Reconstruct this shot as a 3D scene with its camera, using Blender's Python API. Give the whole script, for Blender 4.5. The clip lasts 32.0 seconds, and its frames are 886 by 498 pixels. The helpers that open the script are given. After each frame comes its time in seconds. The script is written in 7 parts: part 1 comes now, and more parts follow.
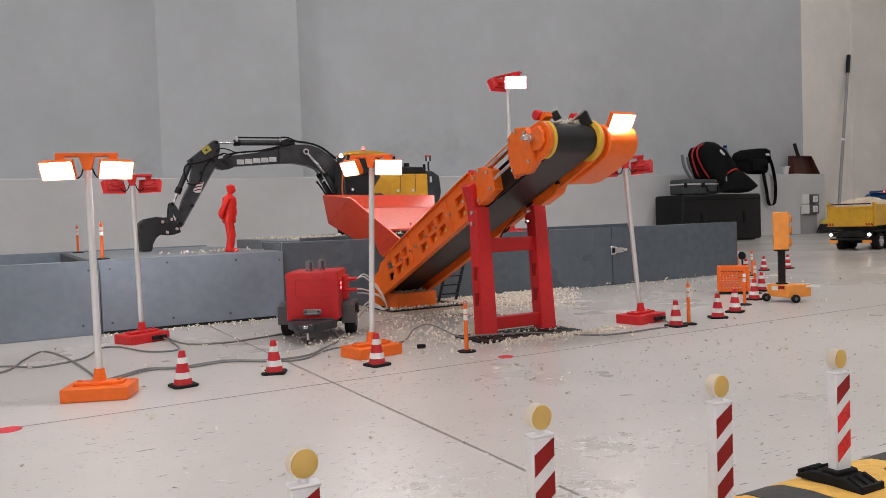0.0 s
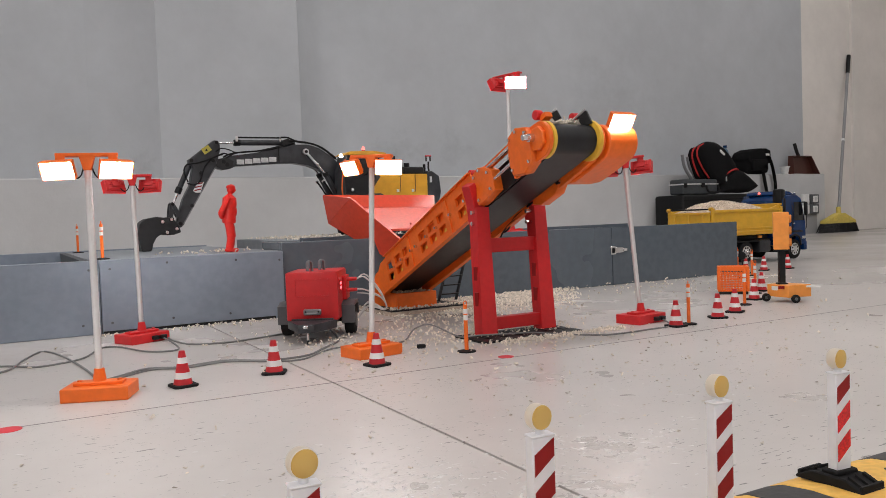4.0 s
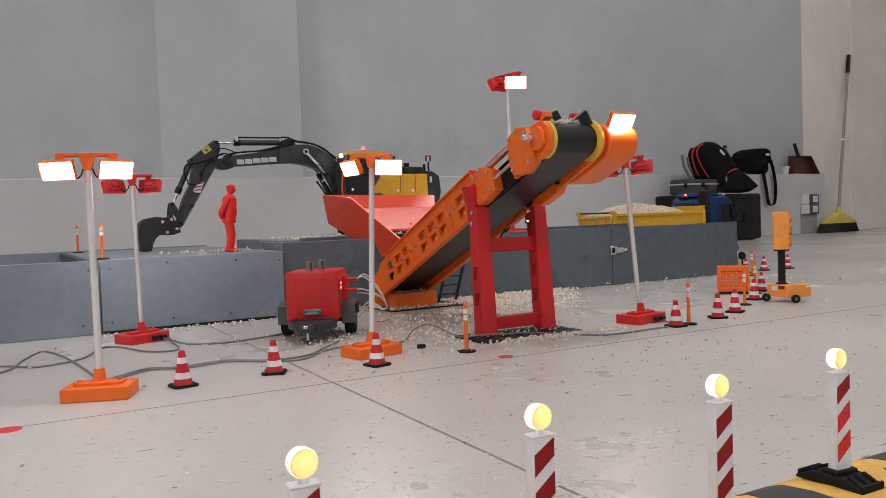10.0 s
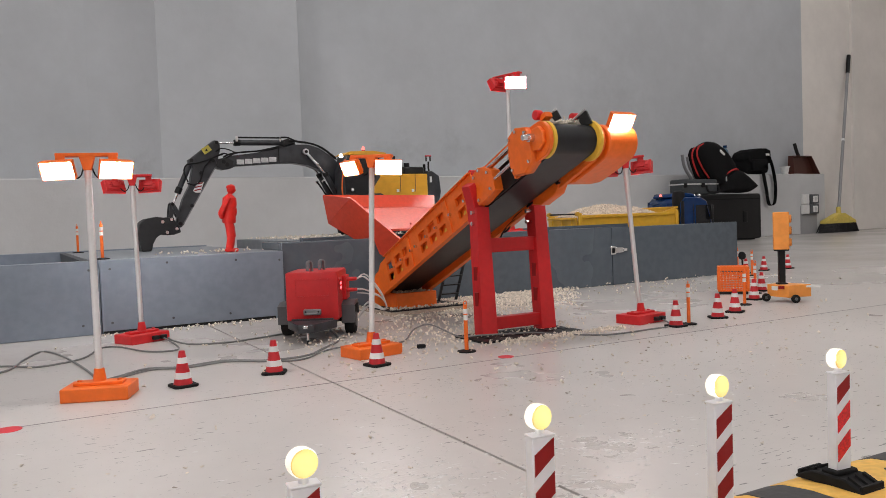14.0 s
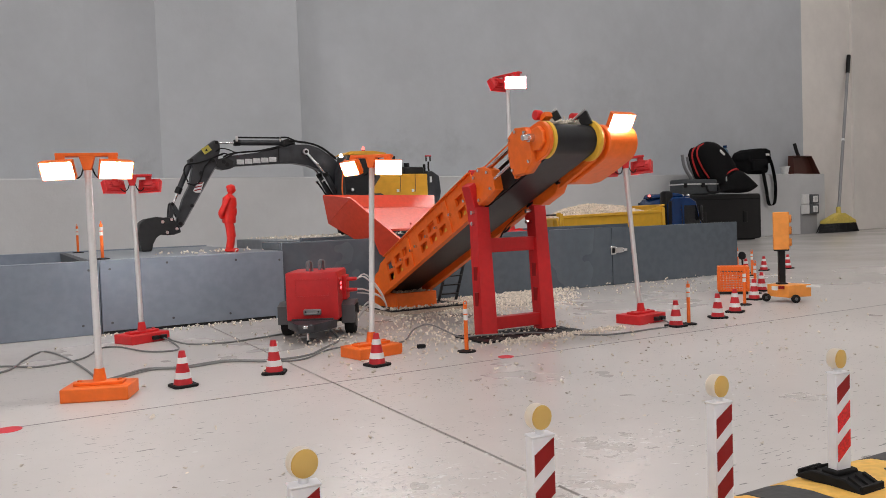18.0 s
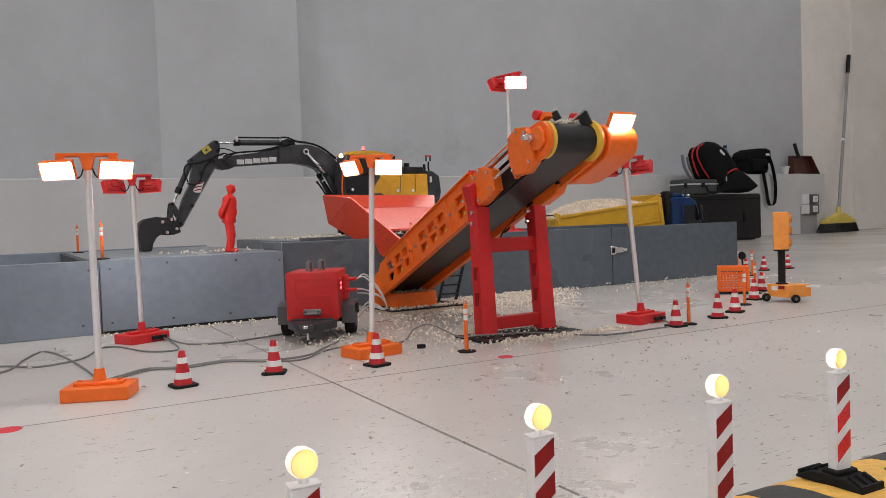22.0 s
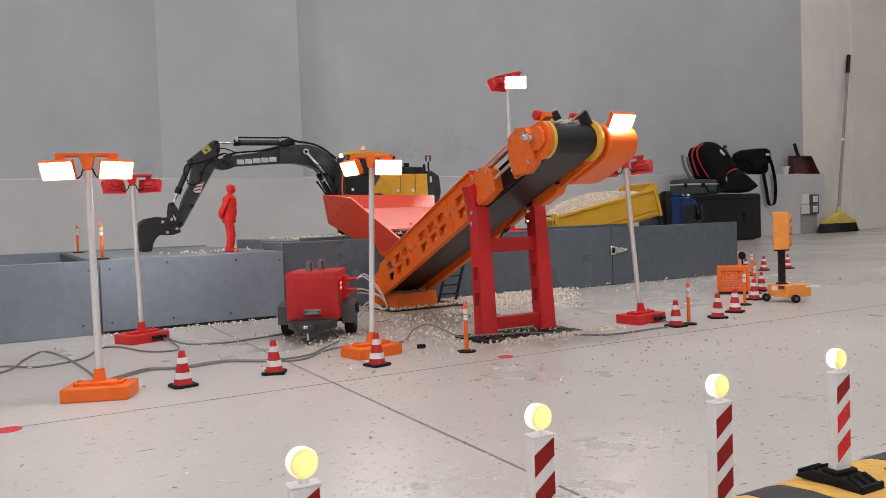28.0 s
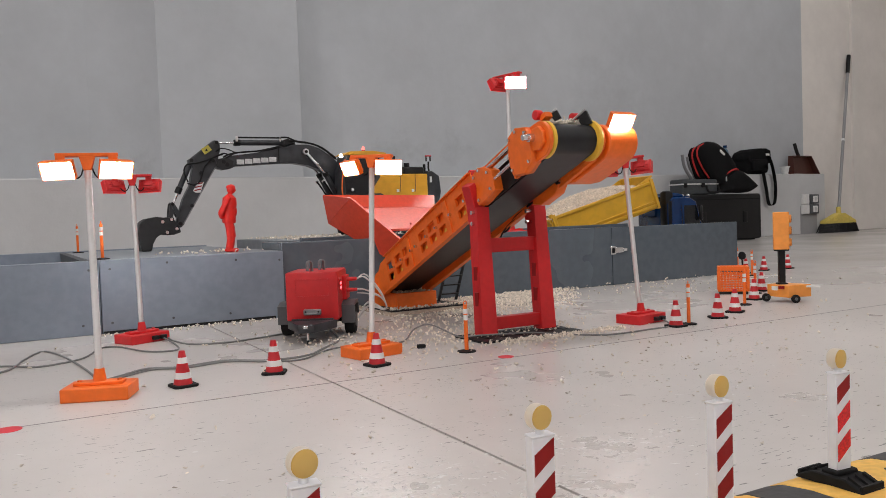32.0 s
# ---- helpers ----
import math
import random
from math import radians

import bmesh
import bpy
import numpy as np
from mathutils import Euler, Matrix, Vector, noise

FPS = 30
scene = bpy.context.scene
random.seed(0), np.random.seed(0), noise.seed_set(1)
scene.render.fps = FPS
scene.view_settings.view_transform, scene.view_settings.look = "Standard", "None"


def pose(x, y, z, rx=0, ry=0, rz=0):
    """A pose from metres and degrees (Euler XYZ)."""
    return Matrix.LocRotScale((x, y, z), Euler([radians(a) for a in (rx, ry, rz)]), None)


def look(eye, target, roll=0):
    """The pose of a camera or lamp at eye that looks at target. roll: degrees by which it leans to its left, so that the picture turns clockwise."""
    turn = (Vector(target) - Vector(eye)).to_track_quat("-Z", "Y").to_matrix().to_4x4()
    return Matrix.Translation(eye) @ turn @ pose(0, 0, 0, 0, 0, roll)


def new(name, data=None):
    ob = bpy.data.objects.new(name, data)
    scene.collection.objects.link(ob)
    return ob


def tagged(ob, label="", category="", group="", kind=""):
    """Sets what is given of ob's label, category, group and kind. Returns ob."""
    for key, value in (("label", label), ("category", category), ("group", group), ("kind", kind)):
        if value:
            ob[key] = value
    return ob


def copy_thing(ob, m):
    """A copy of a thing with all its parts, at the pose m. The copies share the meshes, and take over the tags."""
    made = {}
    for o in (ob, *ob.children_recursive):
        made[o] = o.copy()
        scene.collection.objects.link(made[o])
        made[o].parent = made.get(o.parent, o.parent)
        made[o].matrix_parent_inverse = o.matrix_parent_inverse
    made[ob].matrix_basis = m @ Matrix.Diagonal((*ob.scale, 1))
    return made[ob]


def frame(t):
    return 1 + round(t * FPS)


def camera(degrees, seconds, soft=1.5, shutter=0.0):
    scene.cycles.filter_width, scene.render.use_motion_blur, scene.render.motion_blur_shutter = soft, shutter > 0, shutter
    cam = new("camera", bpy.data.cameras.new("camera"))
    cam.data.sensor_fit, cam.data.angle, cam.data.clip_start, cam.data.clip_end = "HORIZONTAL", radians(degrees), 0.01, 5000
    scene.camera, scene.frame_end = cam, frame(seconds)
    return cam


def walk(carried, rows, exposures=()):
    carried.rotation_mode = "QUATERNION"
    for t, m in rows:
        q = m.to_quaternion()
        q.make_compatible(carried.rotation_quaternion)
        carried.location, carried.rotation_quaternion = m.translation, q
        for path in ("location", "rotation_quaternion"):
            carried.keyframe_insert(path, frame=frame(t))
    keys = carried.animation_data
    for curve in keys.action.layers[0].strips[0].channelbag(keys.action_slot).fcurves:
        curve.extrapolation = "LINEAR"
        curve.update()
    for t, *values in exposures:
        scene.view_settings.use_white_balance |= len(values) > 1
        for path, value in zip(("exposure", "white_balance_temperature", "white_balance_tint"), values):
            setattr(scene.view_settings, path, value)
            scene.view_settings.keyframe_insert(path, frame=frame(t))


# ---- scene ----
# ---------------------------------------------------------------- camera
EYE = (0.0, 0.0, 0.235)
cam = camera(59.03, 32.0, soft=0.5)
AIM = (0.48444, 0.87396, 0.235 - 0.03896)
CAM_POSE = look(EYE, AIM, -2.062)
# the picture brightens and darkens a little under the flickering tubes
EXPOSURES = [(0, -0.04), (1, -0.1), (2, -0.19), (3, -0.06), (6, 0.0), (7, -0.19), (8, -0.13), (9, -0.06), (10, -0.17), (11, -0.04), (12, -0.04), (13, -0.1), (14, -0.06), (17, -0.04), (18, -0.04), (19, -0.13), (20, -0.04), (21, -0.15), (22, -0.13), (23, -0.06), (24, -0.15), (25, -0.1), (28, -0.04), (29, -0.06), (30, -0.17), (31, -0.06), (32, -0.06)]
walk(cam, [(0.0, CAM_POSE), (32.0, CAM_POSE)], EXPOSURES)

# ---------------------------------------------------------------- light
world = bpy.data.worlds.new("world")
scene.world = world
world.use_nodes = True
world.node_tree.nodes["Background"].inputs[0].default_value = (0.55, 0.6, 0.68, 1)
world.node_tree.nodes["Background"].inputs[1].default_value = 0.05
CEIL = 3.4


def ceiling_lamp(x, y, sx, sy, watts, color=(1.0, 0.975, 0.965)):
    data = bpy.data.lights.new("tube_light", "AREA")
    data.shape, data.size, data.size_y, data.energy, data.color = "RECTANGLE", sx, sy, watts, color
    ob = new("tube_light", data)
    ob.matrix_world = pose(x, y, CEIL - 0.06)
    return ob


# daylight through the window behind the camera
sky = bpy.data.lights.new("window_daylight", "AREA")
sky.shape, sky.size, sky.size_y, sky.energy, sky.color = "RECTANGLE", 3.2, 1.9, 285.0, (0.82, 0.91, 1.0)
sky_ob = new("window_daylight", sky)
sky_ob.matrix_world = pose(-1.6, -4.97, 1.55, 90, 0, 180)

TUBES = [(-2.6, -2.2, 44.0), (1.0, -2.2, 36.0), (4.6, -2.2, 22.0), (-2.6, 1.0, 40.0), (1.0, 1.0, 31.0), (4.6, 1.0, 20.0)]
for tx, ty, watts in TUBES:
    ceiling_lamp(tx, ty, 1.5, 0.3, watts)
# unseen rear row, added to brighten the wall and the hopper panel's sheen
for tx, watts in ((-0.15, 9.0), (2.75, 14.0), (5.65, 13.5)):
    ceiling_lamp(tx, 2.9, 1.5, 0.3, watts)


# ---------------------------------------------------------------- materials
def node(nt, kind, **inputs):
    n = nt.nodes.new(kind)
    for k, v in inputs.items():
        n.inputs[k.replace("_", " ")].default_value = v
    return n


def base_material(name):
    m = bpy.data.materials.new(name)
    m.use_nodes = True
    return m, m.node_tree, m.node_tree.nodes["Principled BSDF"]


def material(name, color, rough=0.5, metal=0.0, vary=0.12, grain=60.0, bump=0.15, stain=0.1, random_shade=0.0, spec=0.5):
    """Painted or moulded surface with variation at two scales."""
    m, nt, b = base_material(name)
    link = nt.links.new
    tc = nt.nodes.new("ShaderNodeTexCoord")
    n1 = node(nt, "ShaderNodeTexNoise", Scale=grain, Detail=4.0)
    n2 = node(nt, "ShaderNodeTexNoise", Scale=grain * 0.09, Detail=3.0)
    link(tc.outputs["Object"], n1.inputs["Vector"])
    link(tc.outputs["Object"], n2.inputs["Vector"])
    a = node(nt, "ShaderNodeMapRange", From_Min=0.3, From_Max=0.7, To_Min=1 - vary, To_Max=1 + vary * 0.6)
    c = node(nt, "ShaderNodeMapRange", From_Min=0.25, From_Max=0.75, To_Min=1 - stain, To_Max=1 + stain * 0.5)
    a.interpolation_type = c.interpolation_type = "SMOOTHERSTEP"
    link(n1.outputs["Fac"], a.inputs["Value"])
    link(n2.outputs["Fac"], c.inputs["Value"])
    mul = nt.nodes.new("ShaderNodeMath")
    mul.operation = "MULTIPLY"
    link(a.outputs[0], mul.inputs[0])
    link(c.outputs[0], mul.inputs[1])
    value = mul.outputs[0]
    if random_shade:
        info = nt.nodes.new("ShaderNodeNewGeometry")
        r = node(nt, "ShaderNodeMapRange", To_Min=1 - random_shade, To_Max=1 + random_shade * 0.4)
        link(info.outputs["Random Per Island"], r.inputs["Value"])
        mul2 = nt.nodes.new("ShaderNodeMath")
        mul2.operation = "MULTIPLY"
        link(value, mul2.inputs[0])
        link(r.outputs[0], mul2.inputs[1])
        value = mul2.outputs[0]
    col = nt.nodes.new("ShaderNodeVectorMath")
    col.operation = "SCALE"
    col.inputs[0].default_value = color
    link(value, col.inputs["Scale"])
    link(col.outputs[0], b.inputs["Base Color"])
    ro = node(nt, "ShaderNodeMapRange", To_Min=max(0.03, rough - 0.1), To_Max=min(1, rough + 0.12))
    link(n2.outputs["Fac"], ro.inputs["Value"])
    link(ro.outputs[0], b.inputs["Roughness"])
    b.inputs["Metallic"].default_value = metal
    b.inputs["Specular IOR Level"].default_value = spec
    if bump:
        bp = node(nt, "ShaderNodeBump", Strength=bump, Distance=0.001)
        link(n1.outputs["Fac"], bp.inputs["Height"])
        link(bp.outputs[0], b.inputs["Normal"])
    return m


def printed(name, color, rough=0.42):
    """3D-printed plastic: fine layer lines across the height."""
    m = material(name, color, rough, vary=0.05, grain=90, bump=0.0, stain=0.04)
    nt = m.node_tree
    b = nt.nodes["Principled BSDF"]
    tc = nt.nodes.new("ShaderNodeTexCoord")
    w = node(nt, "ShaderNodeTexWave", Scale=380.0, Distortion=0.4, Detail=1.0)
    w.bands_direction = "Z"
    nt.links.new(tc.outputs["Object"], w.inputs["Vector"])
    bp = node(nt, "ShaderNodeBump", Strength=0.08, Distance=0.0004)
    nt.links.new(w.outputs["Fac"], bp.inputs["Height"])
    nt.links.new(bp.outputs[0], b.inputs["Normal"])
    return m


def glow(name, color, strength):
    m, nt, b = base_material(name)
    b.inputs["Base Color"].default_value = (*color, 1)
    b.inputs["Emission Color"].default_value = (*color, 1)
    b.inputs["Emission Strength"].default_value = strength
    return m


def translucent(name, color, through_color, part_through=0.55, rough=0.3):
    """Thin plastic shell that scatters the light of the bulb within it."""
    m, nt, b = base_material(name)
    b.inputs["Base Color"].default_value = (*color, 1)
    b.inputs["Roughness"].default_value = rough
    tr = node(nt, "ShaderNodeBsdfTranslucent", Color=(*through_color, 1))
    mix = node(nt, "ShaderNodeMixShader", Fac=part_through)
    out = nt.nodes["Material Output"]
    nt.links.new(b.outputs[0], mix.inputs[1])
    nt.links.new(tr.outputs[0], mix.inputs[2])
    nt.links.new(mix.outputs[0], out.inputs["Surface"])
    return m


def plaster(name, color, rough=0.85, smudges=()):
    """Painted plaster wall with broad blotches and roller grain."""
    m, nt, b = base_material(name)
    link = nt.links.new
    tc = nt.nodes.new("ShaderNodeTexCoord")
    broad = node(nt, "ShaderNodeTexNoise", Scale=1.3, Detail=5.0, Roughness=0.62)
    fine = node(nt, "ShaderNodeTexNoise", Scale=140.0, Detail=3.0)
    mid = node(nt, "ShaderNodeTexNoise", Scale=7.0, Detail=6.0, Roughness=0.7)
    for n in (broad, fine, mid):
        link(tc.outputs["Object"], n.inputs["Vector"])
    r1 = node(nt, "ShaderNodeMapRange", From_Min=0.3, From_Max=0.7, To_Min=0.92, To_Max=1.06)
    r2 = node(nt, "ShaderNodeMapRange", From_Min=0.35, From_Max=0.7, To_Min=0.97, To_Max=1.03)
    link(broad.outputs["Fac"], r1.inputs["Value"])
    link(mid.outputs["Fac"], r2.inputs["Value"])
    mul = nt.nodes.new("ShaderNodeMath")
    mul.operation = "MULTIPLY"
    link(r1.outputs[0], mul.inputs[0])
    link(r2.outputs[0], mul.inputs[1])
    shade = mul.outputs[0]
    # old stains: place on the wall, reach and depth of tone
    for place, reach, tone in smudges:
        away = nt.nodes.new("ShaderNodeVectorMath")
        away.operation = "DISTANCE"
        link(tc.outputs["Object"], away.inputs[0])
        away.inputs[1].default_value = place
        fringe = nt.nodes.new("ShaderNodeMath")
        fringe.operation = "ADD"
        fray = node(nt, "ShaderNodeMapRange", From_Min=0.3, From_Max=0.7, To_Min=-reach * 0.6, To_Max=reach * 0.6)
        link(mid.outputs["Fac"], fray.inputs["Value"])
        link(away.outputs["Value"], fringe.inputs[0])
        link(fray.outputs[0], fringe.inputs[1])
        fade = node(nt, "ShaderNodeMapRange", From_Min=0.0, From_Max=reach, To_Min=tone, To_Max=1.0)
        link(fringe.outputs[0], fade.inputs["Value"])
        more = nt.nodes.new("ShaderNodeMath")
        more.operation = "MULTIPLY"
        link(shade, more.inputs[0])
        link(fade.outputs[0], more.inputs[1])
        shade = more.outputs[0]
    col = nt.nodes.new("ShaderNodeVectorMath")
    col.operation = "SCALE"
    col.inputs[0].default_value = color
    link(shade, col.inputs["Scale"])
    link(col.outputs[0], b.inputs["Base Color"])
    b.inputs["Roughness"].default_value = rough
    bp = node(nt, "ShaderNodeBump", Strength=0.12, Distance=0.002)
    link(fine.outputs["Fac"], bp.inputs["Height"])
    bp2 = node(nt, "ShaderNodeBump", Strength=0.25, Distance=0.01)
    link(mid.outputs["Fac"], bp2.inputs["Height"])
    link(bp.outputs[0], bp2.inputs["Normal"])
    link(bp2.outputs[0], b.inputs["Normal"])
    return m


def floor_material():
    """Worn off-white floor paint: scuffs, scratches, chips in the paint, satin gloss."""
    m, nt, b = base_material("floor_paint")
    link = nt.links.new
    tc = nt.nodes.new("ShaderNodeTexCoord")

    def mapped(rz, sx, sy):
        mp = nt.nodes.new("ShaderNodeMapping")
        mp.inputs["Rotation"].default_value = (0, 0, radians(rz))
        mp.inputs["Scale"].default_value = (sx, sy, 1)
        link(tc.outputs["Object"], mp.inputs["Vector"])
        return mp.outputs[0]

    def ramp(sock, lo, hi, a, z):
        r = node(nt, "ShaderNodeMapRange", From_Min=lo, From_Max=hi, To_Min=a, To_Max=z)
        link(sock, r.inputs["Value"])
        return r.outputs[0]

    def times(p, q):
        k = nt.nodes.new("ShaderNodeMath")
        k.operation = "MULTIPLY"
        link(p, k.inputs[0])
        link(q, k.inputs[1])
        return k.outputs[0]

    # the wear belongs to the strip before the depot
    sep = nt.nodes.new("ShaderNodeSeparateXYZ")
    link(tc.outputs["Object"], sep.inputs[0])
    strip = ramp(sep.outputs["Y"], 1.2, 2.1, 0.0, 0.85)

    def soften(sock):
        keep = nt.nodes.new("ShaderNodeMix")
        link(strip, keep.inputs[0])
        link(sock, keep.inputs[2])
        keep.inputs[3].default_value = 1.0
        return keep.outputs[0]

    broad = node(nt, "ShaderNodeTexNoise", Scale=1.7, Detail=5.0, Roughness=0.6)
    link(tc.outputs["Object"], broad.inputs["Vector"])
    mid = node(nt, "ShaderNodeTexNoise", Scale=16.0, Detail=6.0, Roughness=0.7)
    link(tc.outputs["Object"], mid.inputs["Vector"])
    dash = node(nt, "ShaderNodeTexNoise", Scale=1.0, Detail=2.5, Roughness=0.6)
    link(mapped(24, 42, 210), dash.inputs["Vector"])
    dash2 = node(nt, "ShaderNodeTexNoise", Scale=1.0, Detail=2.0, Roughness=0.6)
    link(mapped(-34, 38, 200), dash2.inputs["Vector"])
    speck = node(nt, "ShaderNodeTexNoise", Scale=210.0, Detail=2.0)
    link(tc.outputs["Object"], speck.inputs["Vector"])
    fleck = node(nt, "ShaderNodeTexNoise", Scale=1.0, Detail=4.0, Roughness=0.65)
    link(mapped(28, 70, 190), fleck.inputs["Vector"])
    worn = node(nt, "ShaderNodeTexNoise", Scale=3.1, Detail=4.0, Roughness=0.6)
    link(tc.outputs["Object"], worn.inputs["Vector"])
    k = times(ramp(broad.outputs["Fac"], 0.3, 0.7, 0.90, 1.05), ramp(mid.outputs["Fac"], 0.35, 0.7, 1.015, 0.97))
    area = ramp(worn.outputs["Fac"], 0.42, 0.6, 0.06, -0.02)
    lifted = nt.nodes.new("ShaderNodeMath")
    link(dash.outputs["Fac"], lifted.inputs[0])
    link(area, lifted.inputs[1])
    lifted.operation = "SUBTRACT"
    k = times(k, soften(ramp(lifted.outputs[0], 0.658, 0.672, 1.0, 0.34)))
    k = times(k, soften(ramp(dash2.outputs["Fac"], 0.70, 0.715, 1.0, 0.45)))
    k = times(k, soften(ramp(fleck.outputs["Fac"], 0.686, 0.70, 1.0, 0.34)))
    k = times(k, soften(ramp(speck.outputs["Fac"], 0.70, 0.73, 1.0, 0.65)))
    # browner, darker floor in a ragged round patch about the conveyor
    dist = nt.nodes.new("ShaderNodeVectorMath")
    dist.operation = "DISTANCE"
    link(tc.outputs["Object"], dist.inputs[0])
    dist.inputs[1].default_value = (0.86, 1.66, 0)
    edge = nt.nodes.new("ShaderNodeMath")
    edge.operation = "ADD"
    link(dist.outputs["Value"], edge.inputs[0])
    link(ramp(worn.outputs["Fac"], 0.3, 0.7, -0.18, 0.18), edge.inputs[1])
    brown_patch = nt.nodes.new("ShaderNodeMix")
    brown_patch.data_type = "RGBA"
    link(ramp(edge.outputs[0], 0.12, 0.5, 1.0, 0.0), brown_patch.inputs[0])
    brown_patch.inputs[6].default_value = (0.572, 0.537, 0.517, 1)
    brown_patch.inputs[7].default_value = (0.44, 0.39, 0.365, 1)
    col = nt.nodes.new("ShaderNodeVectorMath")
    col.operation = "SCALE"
    link(brown_patch.outputs[2], col.inputs[0])
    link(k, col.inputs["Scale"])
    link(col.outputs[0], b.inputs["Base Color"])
    bp = node(nt, "ShaderNodeBump", Strength=0.35, Distance=0.0015)
    link(k, bp.inputs["Height"])
    und = node(nt, "ShaderNodeTexNoise", Scale=28.0, Detail=4.0)
    link(tc.outputs["Object"], und.inputs["Vector"])
    bp2 = node(nt, "ShaderNodeBump", Strength=0.08, Distance=0.003)
    link(und.outputs["Fac"], bp2.inputs["Height"])
    link(bp.outputs[0], bp2.inputs["Normal"])
    # lifted, creased paint in patches
    strokes = None
    for turn, sx, sy in ((22, 40, 170), (-30, 45, 190), (68, 50, 150)):
        crease = node(nt, "ShaderNodeTexNoise", Scale=1.0, Detail=2.0, Roughness=0.6, Distortion=0.6)
        link(mapped(turn, sx, sy), crease.inputs["Vector"])
        lift = ramp(crease.outputs["Fac"], 0.56, 0.64, 0.0, 1.0)
        if strokes is None:
            strokes = lift
        else:
            mx = nt.nodes.new("ShaderNodeMath")
            mx.operation = "MAXIMUM"
            link(strokes, mx.inputs[0])
            link(lift, mx.inputs[1])
            strokes = mx.outputs[0]
    spots = None
    for cx, cy, size in ((0.30, 0.62, 0.11), (0.43, 0.52, 0.07), (0.52, 0.60, 0.09), (-0.07, 0.66, 0.05), (0.02, 0.60, 0.03), (0.85, 0.62, 0.05)):
        away = nt.nodes.new("ShaderNodeVectorMath")
        away.operation = "DISTANCE"
        link(tc.outputs["Object"], away.inputs[0])
        away.inputs[1].default_value = (cx, cy, 0)
        near = ramp(away.outputs["Value"], size * 0.25, size, 1.0, 0.0)
        if spots is None:
            spots = near
        else:
            mx = nt.nodes.new("ShaderNodeMath")
            mx.operation = "MAXIMUM"
            link(spots, mx.inputs[0])
            link(near, mx.inputs[1])
            spots = mx.outputs[0]
    where = nt.nodes.new("ShaderNodeMath")
    where.operation = "ADD"
    link(spots, where.inputs[0])
    ragged = node(nt, "ShaderNodeTexNoise", Scale=38.0, Detail=4.0, Roughness=0.6)
    link(tc.outputs["Object"], ragged.inputs["Vector"])
    link(ramp(ragged.outputs["Fac"], 0.3, 0.7, 0.0, 1.0), where.inputs[1])
    mask = ramp(where.outputs[0], 1.1, 1.45, 0.0, 1.0)
    patch = times(strokes, mask)
    gloss = ramp(broad.outputs["Fac"], 0.3, 0.7, 0.24, 0.34)
    dull = ramp(mask, 0.1, 0.9, 1.0, 0.85)
    far = ramp(strip, 0.0, 0.85, 1.08, 0.80)
    link(times(times(gloss, dull), far), b.inputs["Roughness"])
    bp3 = node(nt, "ShaderNodeBump", Strength=0.8, Distance=0.0005)
    link(patch, bp3.inputs["Height"])
    link(bp2.outputs[0], bp3.inputs["Normal"])
    link(bp3.outputs[0], b.inputs["Normal"])
    return m


FLOOR = floor_material()
JOINT = material("joint_grime", (0.05, 0.043, 0.04), 0.9)
PENCIL = material("pencil_line", (0.25, 0.23, 0.23), 0.8)
WALL_GREY = plaster("grey_wall_paint", (0.508, 0.531, 0.562), smudges=(((2.10, 4.385, 0.54), 0.22, 0.86), ((0.66, 4.38, 0.54), 0.14, 0.80), ((2.55, 4.385, 0.68), 0.12, 0.88), ((3.9, 4.385, 0.9), 0.5, 0.95)))
LEDGE_GREY = plaster("ledge_paint", (0.585, 0.59, 0.60))
WALL_WHITE = plaster("white_wall_paint", (0.84, 0.80, 0.76))
CEILING = plaster("ceiling_paint", (0.75, 0.74, 0.72))
BOARD_GREY = material("grey_painted_board", (0.107, 0.131, 0.158), 0.24, vary=0.08, grain=40, bump=0.1, stain=0.07)
BOARD_LIGHT = material("light_grey_blue_board", (0.212, 0.246, 0.302), 0.33, vary=0.07, grain=40, bump=0.1, stain=0.14)
BOARD_DARK = material("dark_board_edge", (0.07, 0.075, 0.085), 0.6, vary=0.1, grain=40)
DECK_GREY = material("grey_deck_paint", (0.25, 0.27, 0.30), 0.5, vary=0.08, grain=30, stain=0.15)
ORANGE = printed("orange_plastic", (0.92, 0.165, 0.012))
ORANGE_LIGHT = printed("light_orange_plastic", (0.9, 0.33, 0.06))
HOPPER_RED = printed("orange_red_plastic", (0.80, 0.083, 0.042), 0.17)
HOPPER_GLOSS = material("hammered_orange_red_plastic", (0.80, 0.083, 0.042), 0.16, vary=0.05, grain=150, bump=0.35, stain=0.04)
GEN_RED = printed("generator_red_plastic", (0.61, 0.016, 0.02), 0.34)
RED = printed("red_plastic", (0.64, 0.016, 0.02))
RED_BRIGHT = printed("bright_red_plastic", (0.78, 0.02, 0.013), 0.36)
CONE_RED = printed("cone_red_plastic", (0.56, 0.017, 0.026), 0.4)
WHITE = material("white_plastic", (0.78, 0.78, 0.77), 0.4, vary=0.04, grain=70, bump=0.05, stain=0.05)
BLACK = material("black_plastic", (0.008, 0.008, 0.009), 0.5, spec=0.3, vary=0.2, grain=70, bump=0.1)
RUBBER = material("black_rubber", (0.010, 0.010, 0.011), 0.75, spec=0.25, vary=0.2, grain=90, bump=0.2)
BELT = material("belt_rubber", (0.014, 0.014, 0.017), 0.4, spec=0.4, vary=0.2, grain=45, bump=0.1, stain=0.25)
DARK_GREY = material("dark_grey_paint", (0.030, 0.032, 0.038), 0.38, vary=0.3, grain=45, bump=0.08, stain=0.35)
